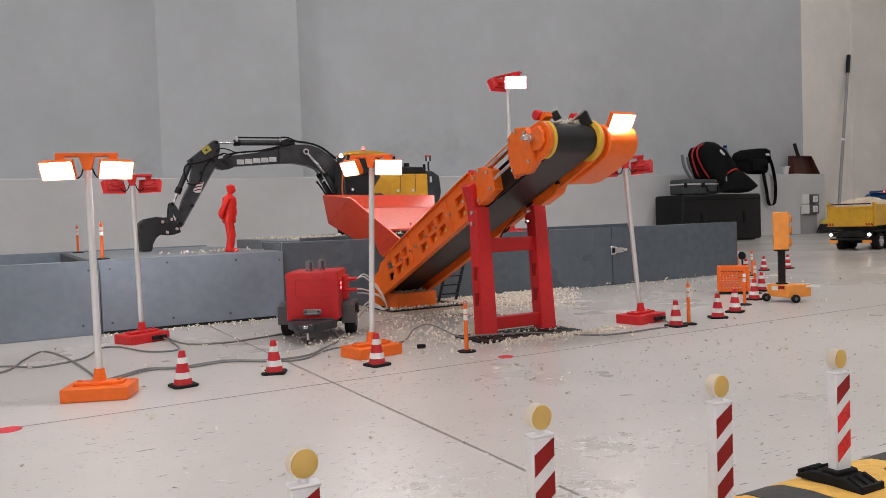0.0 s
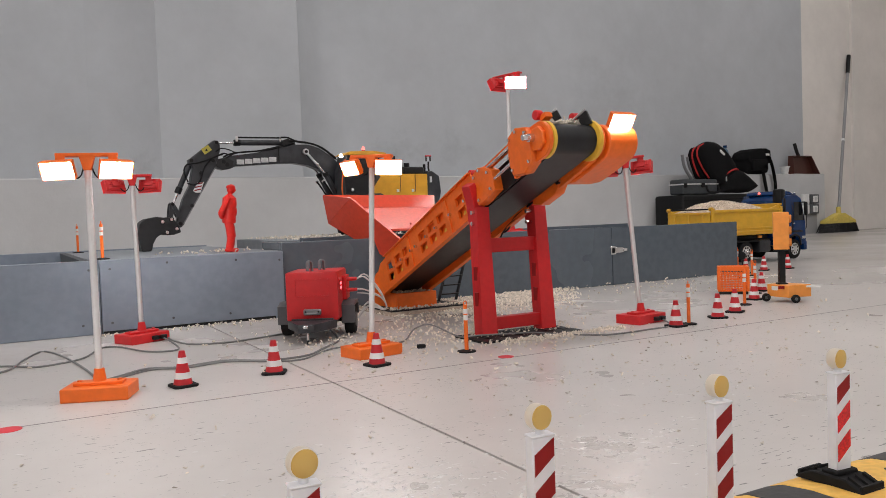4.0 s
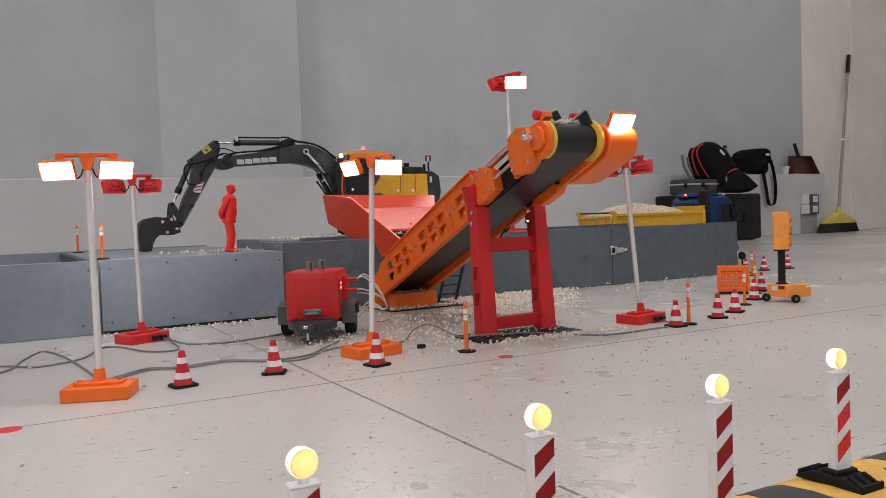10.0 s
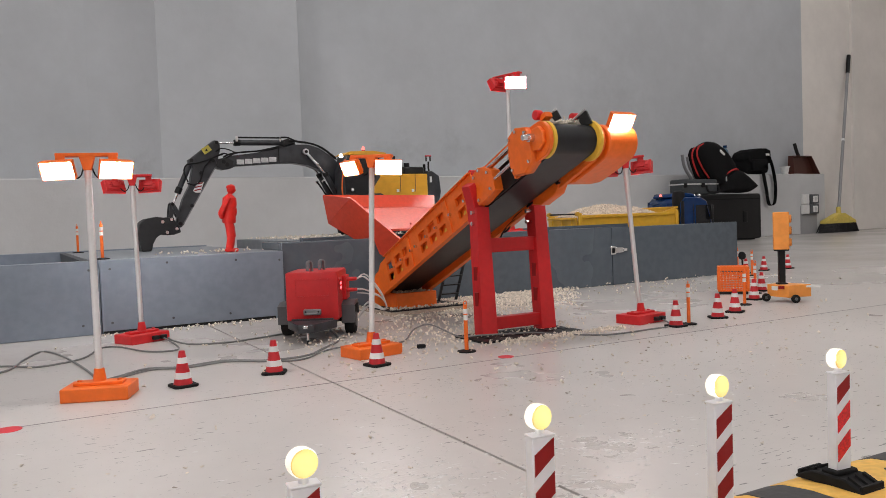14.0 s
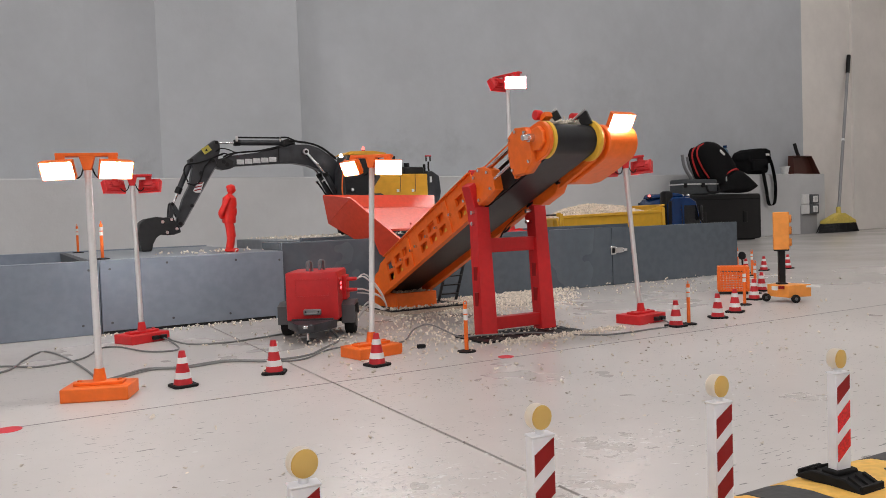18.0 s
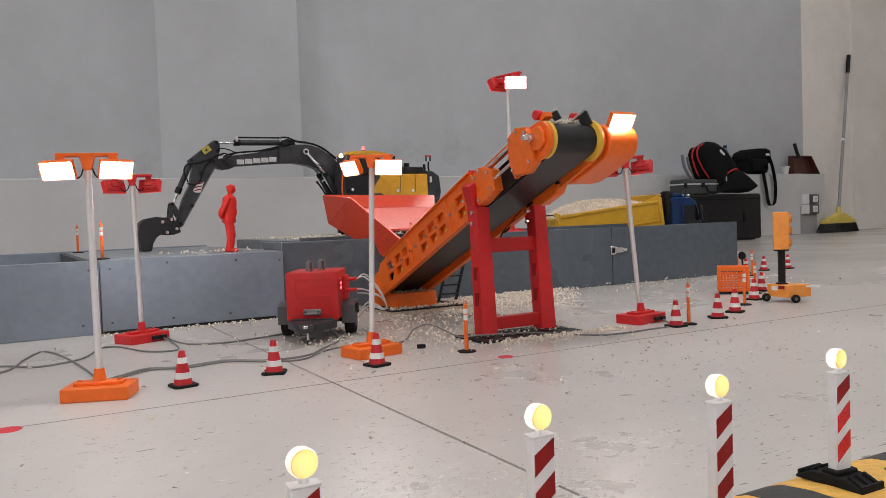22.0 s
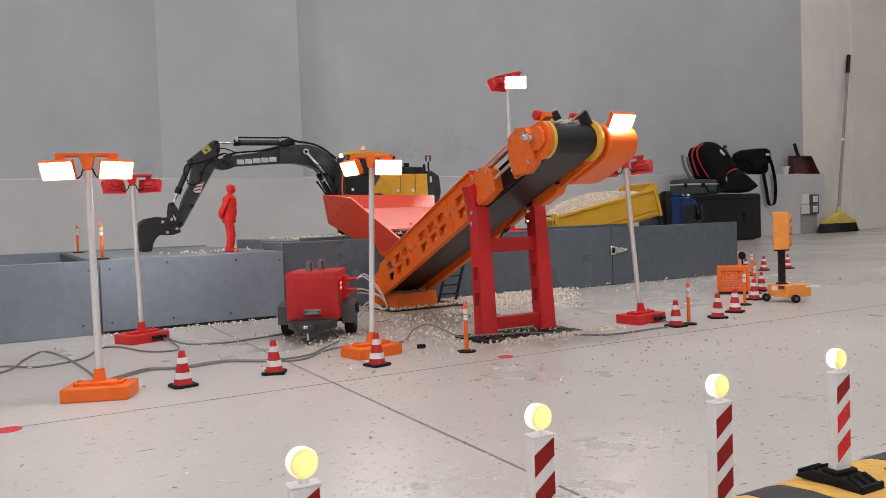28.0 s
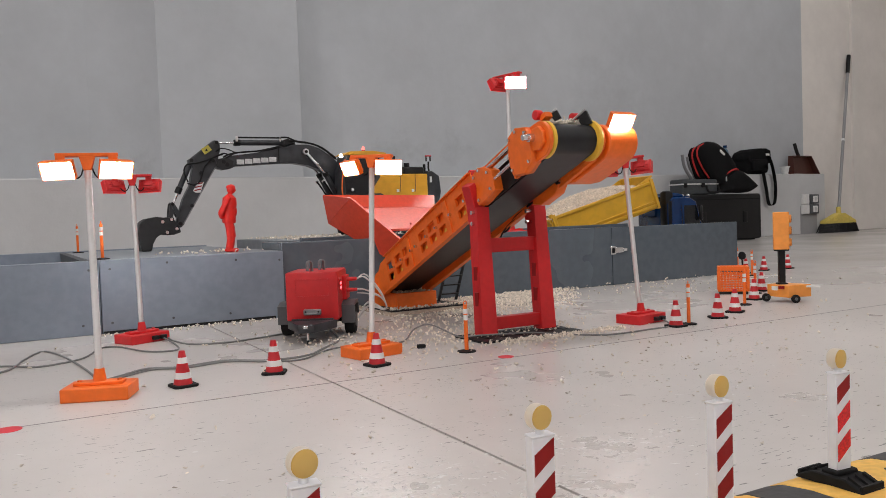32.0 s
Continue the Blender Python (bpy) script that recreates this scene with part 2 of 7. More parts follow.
BUCKET = material("worn_black_steel", (0.012, 0.012, 0.014), 0.5, vary=0.25, grain=60, bump=0.2)
MID_GREY = printed("grey_plastic", (0.088, 0.092, 0.10))
STEEL = material("bright_steel", (0.80, 0.80, 0.82), 0.25, metal=1.0, vary=0.06, grain=80, bump=0.05)
LIGHT_GREY = printed("light_grey_plastic", (0.20, 0.20, 0.21))
MARK_GREY = material("pale_grey_lettering", (0.55, 0.55, 0.55), 0.5, vary=0.15, grain=90)
ALU = material("brushed_aluminium", (0.9, 0.9, 0.91), 0.34, metal=0.7, vary=0.02, grain=80, bump=0.04)
YELLOW = printed("yellow_plastic", (0.88, 0.52, 0.05))
TRUCK_YELLOW = material("yellow_truck_paint", (0.72, 0.40, 0.028), 0.35, vary=0.06, grain=50, bump=0.05, stain=0.12)
EXC_YELLOW = material("yellow_excavator_paint", (0.72, 0.36, 0.025), 0.38, vary=0.06, grain=50, bump=0.05)
BLUE = material("blue_truck_paint", (0.002, 0.032, 0.135), 0.22, vary=0.1, grain=40, bump=0.03)
GLASS_DARK = material("dark_window_glass", (0.012, 0.013, 0.016), 0.08, vary=0.1, grain=10, bump=0.0)
CHIP = material("wood_chips", (0.88, 0.795, 0.695), 0.85, vary=0.12, grain=200, bump=0.2, random_shade=0.25)
HEAP_CHIP = material("loaded_wood_chips", (0.88, 0.76, 0.64), 0.85, vary=0.08, grain=200, bump=0.15, random_shade=0.18)
# paler than the floor paint: the white glints are put into this colour
GLINT_CURL = material("pale_glint_paint", (0.84, 0.82, 0.81), 0.12, vary=0.08, grain=150, bump=0.0, random_shade=0.2, spec=1.0)
FLAKE = material("paint_flake", (0.66, 0.59, 0.51), 0.6, vary=0.1, grain=150, random_shade=0.45)
CABLE = material("grey_cable", (0.20, 0.20, 0.20), 0.5, vary=0.06, grain=100)
CABLE_LIGHT = material("pale_cable", (0.62, 0.61, 0.60), 0.5, vary=0.06, grain=100)
WOOD = material("pale_board_wood", (0.45, 0.36, 0.29), 0.7, vary=0.2, grain=50, stain=0.2)
STICKER = material("red_sticker", (0.68, 0.03, 0.045), 0.5, vary=0.05, grain=60)
REFLECT = material("retroreflective_red", (0.80, 0.012, 0.02), 0.2, vary=0.25, grain=700, bump=0.5)
PANEL_RED = material("dark_red_stripe", (0.30, 0.008, 0.009), 0.4, vary=0.08, grain=60, spec=0.3)
STRIP_YELLOW = material("yellow_rubber", (0.84, 0.49, 0.10), 0.55, vary=0.1, grain=120, bump=0.3, stain=0.12)
STRIP_BLACK = material("ramp_black_rubber", (0.045, 0.045, 0.047), 0.6, vary=0.2, grain=120, bump=0.4)
FABRIC = material("black_fabric", (0.007, 0.007, 0.008), 0.9, spec=0.2, vary=0.3, grain=180, bump=0.5)
PIPING = material("red_piping", (0.55, 0.02, 0.02), 0.7)
CASE_GREY = material("grey_hard_case", (0.045, 0.052, 0.058), 0.55, vary=0.15, grain=60)
BROWN = material("brown_plastic", (0.085, 0.025, 0.017), 0.4, vary=0.1, grain=60)
BROOM_GREY = material("grey_broom_tube", (0.32, 0.32, 0.33), 0.4, vary=0.06, grain=80)
BROOM_YELLOW = material("yellow_broom_plastic", (0.75, 0.58, 0.12), 0.45)
STICKER_YELLOW = material("yellow_warning_sticker", (0.5, 0.42, 0.06), 0.5)
BOTTLE = translucent("blue_clear_plastic", (0.10, 0.17, 0.24), (0.35, 0.5, 0.62), 0.4, 0.12)
LAMP_PANEL = glow("floodlight_panel", (1.0, 0.965, 0.95), 75.0)
HEAD_WHITE = glow("white_led", (1.0, 0.97, 0.95), 9.0)
LED_RED = glow("red_led", (1.0, 0.05, 0.06), 7.0)
BEACON_RED = glow("flashing_beacon", (1.0, 0.14, 0.12), 2.2)
BULB = glow("beacon_bulb", (1.0, 0.95, 0.86), 34.0)
LENS_AMBER = translucent("amber_lens", (0.60, 0.26, 0.03), (1.0, 0.93, 0.42), 0.42, 0.25)
RIM_ORANGE = translucent("thin_orange_plastic", (0.92, 0.165, 0.012), (0.8, 0.22, 0.04), 0.22, 0.4)
RIM_RED = translucent("thin_red_plastic", (0.64, 0.016, 0.02), (1.0, 0.10, 0.12), 0.4, 0.4)
LENS_BODY = translucent("milky_housing", (0.68, 0.64, 0.58), (1.0, 0.98, 0.95), 0.65, 0.4)
BOARD_WHITE = material("white_board_plastic", (0.85, 0.86, 0.91), 0.4, vary=0.04, grain=70, bump=0.05, stain=0.05)


# ---------------------------------------------------------------- mesh helpers
def finish(bm, sharp=38):
    limit = radians(sharp)
    bm.normal_update()
    for f in bm.faces:
        f.smooth = True
    for e in bm.edges:
        if len(e.link_faces) == 2:
            if e.link_faces[0].normal.angle(e.link_faces[1].normal, 0) > limit:
                e.smooth = False
    return bm


def part(name, bm, mat, parent=None, label=""):
    finish(bm)
    me = bpy.data.meshes.new(name)
    bm.to_mesh(me)
    bm.free()
    me.materials.append(mat)
    ob = new(name, me)
    if parent is not None:
        ob.parent = parent
    if label:
        ob["label"] = label
    return ob


def shared(name, me, parent, m=None, label=""):
    ob = new(name, me)
    ob.parent = parent
    if m is not None:
        ob.matrix_local = m
    if label:
        ob["label"] = label
    return ob


def thing(name, m, label, category, group="", kind=""):
    ob = new(name)
    ob.empty_display_size = 0.02
    ob.matrix_world = m
    return tagged(ob, label, category, group, kind)


def solo(name, bm, mat, label, category, group="", kind="", m=None):
    ob = part(name, bm, mat)
    if m is not None:
        ob.matrix_world = m
    return tagged(ob, label, category, group, kind)


I4 = Matrix.Identity(4)


def add_box(bm, c, s, m=I4, bevel=0.0, seg=1):
    t = bmesh.new()
    bmesh.ops.create_cube(t, size=1.0, matrix=Matrix.Translation(c) @ Matrix.Diagonal((*s, 1)))
    if bevel:
        bmesh.ops.bevel(t, geom=t.edges[:], offset=bevel, segments=seg, affect="EDGES", profile=0.5)
    return merge(bm, t, m)


def merge(bm, t, m=I4):
    t.transform(m)
    vs = [bm.verts.new(v.co) for v in t.verts]
    t.verts.index_update()
    for f in t.faces:
        bm.faces.new([vs[v.index] for v in f.verts])
    t.free()
    return bm


def add_cyl(bm, a, b, r, r2=None, seg=16, m=I4, bevel=0.0):
    a, b = Vector(a), Vector(b)
    d = b - a
    t = bmesh.new()
    bmesh.ops.create_cone(t, cap_ends=True, segments=seg, radius1=r, radius2=r if r2 is None else r2, depth=d.length)
    if bevel:
        caps = [e for e in t.edges if any(len(f.verts) > 4 for f in e.link_faces)]
        bmesh.ops.bevel(t, geom=caps, offset=bevel, segments=2, affect="EDGES", profile=0.5)
    t.transform(Matrix.Translation((a + b) / 2) @ d.to_track_quat("Z", "Y").to_matrix().to_4x4())
    return merge(bm, t, m)


def add_prism(bm, pts, a, b, axis="y", m=I4, bevel=0.0):
    """A flat outline, given in the other two axes, drawn out from a to b along the axis."""
    def at(p, q):
        return {"x": (q, p[0], p[1]), "y": (p[0], q, p[1]), "z": (p[0], p[1], q)}[axis]
    t = bmesh.new()
    lo = [t.verts.new(at(p, a)) for p in pts]
    hi = [t.verts.new(at(p, b)) for p in pts]
    n = len(pts)
    t.faces.new(lo)
    t.faces.new(hi[::-1])
    for i in range(n):
        t.faces.new((lo[i], hi[i], hi[(i + 1) % n], lo[(i + 1) % n]))
    bmesh.ops.recalc_face_normals(t, faces=t.faces[:])
    if bevel:
        bmesh.ops.bevel(t, geom=t.edges[:], offset=bevel, segments=1, affect="EDGES")
    return merge(bm, t, m)


def add_plate(bm, pts, thick, m=I4):
    """A flat panel with the given corners and thickness."""
    pts = [Vector(p) for p in pts]
    n = (pts[1] - pts[0]).cross(pts[2] - pts[0]).normalized() * thick / 2
    t = bmesh.new()
    lo = [t.verts.new(p - n) for p in pts]
    hi = [t.verts.new(p + n) for p in pts]
    k = len(pts)
    t.faces.new(lo[::-1])
    t.faces.new(hi)
    for i in range(k):
        t.faces.new((lo[i], lo[(i + 1) % k], hi[(i + 1) % k], hi[i]))
    bmesh.ops.recalc_face_normals(t, faces=t.faces[:])
    return merge(bm, t, m)


def add_sphere(bm, c, r, m=I4, seg=12, rings=8, scale=(1, 1, 1)):
    t = bmesh.new()
    bmesh.ops.create_uvsphere(t, u_segments=seg, v_segments=rings, radius=r)
    t.transform(Matrix.Translation(c) @ Matrix.Diagonal((*scale, 1)))
    return merge(bm, t, m)


def add_lathe(bm, profile, seg=20, m=I4):
    """Profile of (radius, height) turned about z."""
    t = bmesh.new()
    rings = []
    for r, z in profile:
        if r < 1e-6:
            rings.append([t.verts.new((0, 0, z))])
        else:
            rings.append([t.verts.new((r * math.cos(2 * math.pi * i / seg), r * math.sin(2 * math.pi * i / seg), z)) for i in range(seg)])
    for p, q in zip(rings, rings[1:]):
        for i in range(seg):
            j = (i + 1) % seg
            vs = [p[i % len(p)], p[j % len(p)], q[j % len(q)], q[i % len(q)]]
            vs = [v for k, v in enumerate(vs) if v not in vs[:k]]
            if len(vs) > 2:
                t.faces.new(vs)
    bmesh.ops.recalc_face_normals(t, faces=t.faces[:])
    return merge(bm, t, m)


def smooth_line(points, steps=8):
    pts = [Vector(p) for p in points]
    pts = [pts[0] * 2 - pts[1]] + pts + [pts[-1] * 2 - pts[-2]]
    out = []
    for i in range(1, len(pts) - 2):
        p0, p1, p2, p3 = pts[i - 1:i + 3]
        for k in range(steps):
            t = k / steps
            out.append(0.5 * ((2 * p1) + (p2 - p0) * t + (2 * p0 - 5 * p1 + 4 * p2 - p3) * t * t + (3 * p1 - p0 - 3 * p2 + p3) * t ** 3))
    out.append(pts[-2])
    return out


def add_tube(bm, points, r, seg=8, m=I4, steps=8):
    line = smooth_line(points, steps)
    t = bmesh.new()
    rings = []
    for i, p in enumerate(line):
        d = (line[min(i + 1, len(line) - 1)] - line[max(i - 1, 0)]).normalized()
        q = d.to_track_quat("Z", "Y")
        rings.append([t.verts.new(p + q @ Vector((r * math.cos(2 * math.pi * k / seg), r * math.sin(2 * math.pi * k / seg), 0))) for k in range(seg)])
    for a, b in zip(rings, rings[1:]):
        off = min(range(seg), key=lambda o: (a[0].co - b[o].co).length)
        for k in range(seg):
            t.faces.new((a[k], a[(k + 1) % seg], b[(k + 1 + off) % seg], b[(k + off) % seg]))
    t.faces.new(rings[0][::-1])
    t.faces.new(rings[-1])
    bmesh.ops.recalc_face_normals(t, faces=t.faces[:])
    return merge(bm, t, m)


def B():
    return bmesh.new()


def box(c, s, bevel=0.0, seg=1, m=I4):
    return add_box(bmesh.new(), c, s, m, bevel, seg)


def cyl(a, b, r, r2=None, seg=16, bevel=0.0, m=I4):
    return add_cyl(bmesh.new(), a, b, r, r2, seg, m, bevel)


def chips_mesh(name, places, mat, smin=0.0025, smax=0.006, seed=1):
    """Many small bent wood chips in one mesh; places: rows of x, y, z."""
    rng = np.random.default_rng(seed)
    n = len(places)
    base = np.array([(-1, -.5, -.35), (1, -.6, -.3), (.9, .5, -.35), (-.9, .55, -.3), (-.8, -.4, .3), (.85, -.35, .55), (.75, .45, .3), (-.9, .4, .5)])
    size = rng.uniform(smin, smax, n) * 0.5
    v = np.repeat(base[None], n, 0) + rng.uniform(-.28, .28, (n, 8, 3))
    v *= size[:, None, None]
    q = rng.normal(size=(n, 4))
    q[:, 1:3] *= 0.6
    q /= np.linalg.norm(q, axis=1)[:, None]
    w, x, y, z = q.T
    r = np.stack([np.stack([1 - 2 * (y * y + z * z), 2 * (x * y - z * w), 2 * (x * z + y * w)], 1),
                  np.stack([2 * (x * y + z * w), 1 - 2 * (x * x + z * z), 2 * (y * z - x * w)], 1),
                  np.stack([2 * (x * z - y * w), 2 * (y * z + x * w), 1 - 2 * (x * x + y * y)], 1)], 1)
    v = np.einsum("nij,nkj->nki", r, v)
    v[:, :, 2] -= v[:, :, 2].min(1)[:, None]
    v += np.asarray(places)[:, None, :]
    quad = np.array([(0, 3, 2, 1), (4, 5, 6, 7), (0, 1, 5, 4), (1, 2, 6, 5), (2, 3, 7, 6), (3, 0, 4, 7)])
    faces = (quad[None] + (np.arange(n) * 8)[:, None, None]).reshape(-1, 4)
    me = bpy.data.meshes.new(name)
    me.from_pydata(v.reshape(-1, 3).tolist(), [], faces.tolist())
    me.materials.append(mat)
    me.update()
    return me


# ================================================================ the hall
WALL_Y = 4.385
LEDGE_Y = 4.2
LEDGE_Z = 0.495
X0, X1, Y0 = -4.0, 9.0, -5.0


def setting(name, bm, mat, label, category="", parent=None):
    return tagged(part(name, bm, mat, parent), label, category, "", "structure")


def build_hall():
    # floor: two slabs with a saw-cut joint between them, on a darker bed
    bm = box(((X0 + X1) / 2, (Y0 + WALL_Y) / 2, -0.06), (X1 - X0 + 0.4, WALL_Y - Y0 + 0.4, 0.1))
    floor = setting("floor", bm, JOINT, "worn off-white painted concrete floor with scuffs and a saw-cut joint", "floor")
    cut = 0.406
    for a, b in ((X0 - 0.1, cut - 0.0020), (cut + 0.0020, X1 + 0.1)):
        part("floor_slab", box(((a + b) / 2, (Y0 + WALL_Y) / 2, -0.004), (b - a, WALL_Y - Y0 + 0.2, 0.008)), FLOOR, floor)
    part("marking_line", box((1.6, 1.08, 0.00015), (6.6, 0.0022, 0.0003)), PENCIL, floor, "thin dark line drawn along the floor")
    part("marking_line", box((3.9, 2.24, 0.00015), (2.6, 0.004, 0.0003)), PENCIL, floor)

    # grey back wall, with a pilaster between two recesses, and a ledge along its foot
    setting("wall_back", box(((X0 + 6.0) / 2, WALL_Y + 0.1, 1.7), (6.0 - X0, 0.2, 3.4)), WALL_GREY, "tall grey painted plaster wall", "wall")
    bm = B()
    # concave corners where it runs out into the recesses
    f = LEDGE_Y + 0.004
    cove = [(0.0, 0.0), (0.035, 0.062), (0.064, 0.104), (0.097, 0.136), (0.135, 0.159), (0.178, 0.173), (0.225, 0.180)]
    outline = [(1.458 + a * 1.4, f + b) for a, b in cove] + [(1.458 + 0.315, WALL_Y + 0.02), (0.707 - 0.315, WALL_Y + 0.02)]
    outline += [(0.707 - a * 1.4, f + b) for a, b in cove[::-1]]
    add_prism(bm, outline, LEDGE_Z, 3.4, "z")
    setting("pilaster", bm, WALL_GREY, "grey plastered pilaster standing proud of the wall", "pilaster")
    bm = box(((X0 + 6.02) / 2, (LEDGE_Y + WALL_Y) / 2, LEDGE_Z / 2), (6.02 - X0, WALL_Y - LEDGE_Y, LEDGE_Z), 0.006)
    setting("ledge", bm, LEDGE_GREY, "low light-grey plastered ledge along the wall", "ledge")
    part("patch", box((5.80, LEDGE_Y - 0.001, 0.115), (0.21, 0.003, 0.23)), plaster("dark_patch", (0.34, 0.34, 0.345)), bpy.data.objects["ledge"], "darker repaint patch under the sockets")
    # white wall going on beside it, with a slightly proud stretch
    setting("wall_white", box(((6.0 + X1) / 2, WALL_Y + 0.1, 1.7), (X1 - 6.0, 0.2, 3.4)), WALL_WHITE, "off-white painted plaster wall", "wall")
    setting("wall_step", box(((6.66 + X1) / 2, WALL_Y - 0.012, 1.7), (X1 - 6.66, 0.03, 3.4), 0.004), WALL_WHITE, "off-white wall stretch standing slightly proud", "wall")
    setting("wall_right", box((X1 + 0.1, (Y0 + WALL_Y) / 2, 1.7), (0.2, WALL_Y - Y0 + 0.4, 3.4)), WALL_WHITE, "plain off-white side wall", "wall")
    setting("wall_left", box((X0 - 0.1, (Y0 + WALL_Y) / 2, 1.7), (0.2, WALL_Y - Y0 + 0.4, 3.4)), WALL_WHITE, "plain off-white side wall", "wall")
    # near wall with the opening of a wide window
    a, b, c, d = -3.2, 0.0, 0.6, 2.5
    bm = box(((X0 - 0.2 + a) / 2, Y0 - 0.1, 1.7), (a - X0 + 0.2, 0.2, 3.4))
    add_box(bm, ((b + X1 + 0.2) / 2, Y0 - 0.1, 1.7), (X1 + 0.2 - b, 0.2, 3.4))
    add_box(bm, ((a + b) / 2, Y0 - 0.1, c / 2), (b - a, 0.2, c))
    add_box(bm, ((a + b) / 2, Y0 - 0.1, (d + 3.4) / 2), (b - a, 0.2, 3.4 - d))
    setting("wall_near", bm, WALL_WHITE, "plain off-white wall with a wide window opening", "wall")
    setting("ceiling", box(((X0 + X1) / 2, (Y0 + WALL_Y) / 2, CEIL + 0.05), (X1 - X0 + 0.4, WALL_Y - Y0 + 0.4, 0.1)), CEILING, "plain pale ceiling", "ceiling")


build_hall()


# ================================================================ grey model depot
BOX1_Y, BOX1_Z = 1.925, 0.168
BOX2_Y, BOX2_Z = 1.95, 0.188


def build_depot():
    left = thing("platform_box", pose(0, 0, 0), "grey painted board platform with a sunken bay and an edge strip", "platform")
    x0, x1, y1 = -1.3, 0.604, 3.0
    joint = 0.176
    for a, b in ((x0, joint - 0.0008), (joint + 0.0008, x1)):
        part("front_board", box(((a + b) / 2, BOX1_Y + 0.009, BOX1_Z / 2), (b - a, 0.018, BOX1_Z), 0.0015), BOARD_LIGHT, left)
    # deck with a sunken bay at one end
    part("deck", box(((0.16 + x1) / 2, (BOX1_Y + 0.018 + y1) / 2, BOX1_Z - 0.006), (x1 - 0.16, y1 - BOX1_Y - 0.018, 0.012)), DECK_GREY, left)
    part("bay_floor", box(((x0 + 0.16) / 2, (BOX1_Y + y1) / 2, 0.09), (0.16 - x0, y1 - BOX1_Y - 0.04, 0.012)), DECK_GREY, left)
    part("bay_side", box((0.151, (BOX1_Y + y1) / 2, 0.125), (0.016, y1 - BOX1_Y - 0.045, 0.084)), BOARD_DARK, left)
    part("back_board", box(((x0 + x1) / 2, 2.80, BOX1_Z / 2 + 0.002), (x1 - x0, 0.018, BOX1_Z + 0.004), 0.0015), BOARD_LIGHT, left)
    part("end_board", box((x1 - 0.009, (BOX1_Y + 2.79) / 2 + 0.009, BOX1_Z / 2 - 0.009), (0.018, 2.79 - BOX1_Y - 0.03, BOX1_Z - 0.02)), BOARD_GREY, left)
    part("seal_strip", box((0.378, BOX1_Y - 0.003, 0.003), (0.40, 0.005, 0.006)), RUBBER, left, "black rubber strip along the foot")
    for sx, sz in ((0.137, 0.023), (0.198, 0.024), (0.332, 0.023), (0.466, 0.022), (0.323, 0.155), (0.485, 0.152), (0.594, 0.146), (0.154, 0.147), (0.198, 0.147), (-0.05, 0.03)):
        part("screw", cyl((sx, BOX1_Y + 0.002, sz), (sx, BOX1_Y - 0.0012, sz), 0.0028, seg=10), BOARD_DARK, left)

    right = thing("depot_wall", pose(0, 0, 0), "grey painted board walls of a depot with a metal latch", "board wall")
    xs, xe = 0.607, 2.295
    seam = 1.708
    part("front_board", box(((xs + seam) / 2, BOX2_Y + 0.009, BOX2_Z / 2), (seam - xs - 0.002, 0.018, BOX2_Z), 0.0015), BOARD_GREY, right)
    part("front_board", box(((seam + xe) / 2, BOX2_Y + 0.009, BOX2_Z / 2 - 0.001), (xe - seam - 0.002, 0.018, BOX2_Z - 0.002), 0.0015), BOARD_GREY, right)
    part("rear_board", box(((0.72 + 1.93) / 2, 2.125, 0.097), (1.93 - 0.72, 0.018, 0.194), 0.0015), BOARD_GREY, right)
    part("end_board", box((0.616, 2.04, BOX2_Z / 2), (0.018, 0.16, BOX2_Z), 0.001), BOARD_GREY, right)
    part("deck", box((1.18, 2.42, BOX2_Z - 0.006), (0.96, 0.57, 0.012), 0.001), DECK_GREY, right)
    part("deck_edge", box((0.694, 2.42, 0.094), (0.014, 0.57, 0.188), 0.001), DECK_GREY, right)
    part("deck_end", box((1.655, 2.42, 0.088), (0.014, 0.57, 0.176), 0.001), BOARD_DARK, right)
    part("shelf", box((1.3, 2.042, 0.165), (1.2, 0.146, 0.012)), BOARD_DARK, right)
    # toggle latch across the seam
    latch = part("latch", box((seam + 0.001, BOX2_Y - 0.003, 0.112), (0.022, 0.005, 0.028), 0.001), STEEL, right, "bright steel toggle latch")
    part("latch_loop", add_tube(B(), [(seam + 0.004, BOX2_Y - 0.005, 0.119), (seam + 0.040, BOX2_Y - 0.005, 0.117), (seam + 0.042, BOX2_Y - 0.005, 0.107), (seam + 0.004, BOX2_Y - 0.005, 0.105)], 0.0018, 6), STEEL, latch)
    part("latch_slot", box((seam + 0.001, BOX2_Y - 0.0055, 0.112), (0.013, 0.002, 0.016), 0.0006), BLACK, latch)
    part("latch_arm", box((seam + 0.026, BOX2_Y - 0.005, 0.112), (0.030, 0.003, 0.018), 0.001), STEEL, latch)
    part("latch_hook", box((seam + 0.052, BOX2_Y - 0.002, 0.112), (0.018, 0.004, 0.01), 0.0008), STEEL, latch)
    for dx in (-0.012, 0.0):
        part("rivet", add_sphere(B(), (seam + dx, BOX2_Y - 0.0035, 0.122), 0.002, seg=8, rings=6), STEEL, latch)


build_depot()


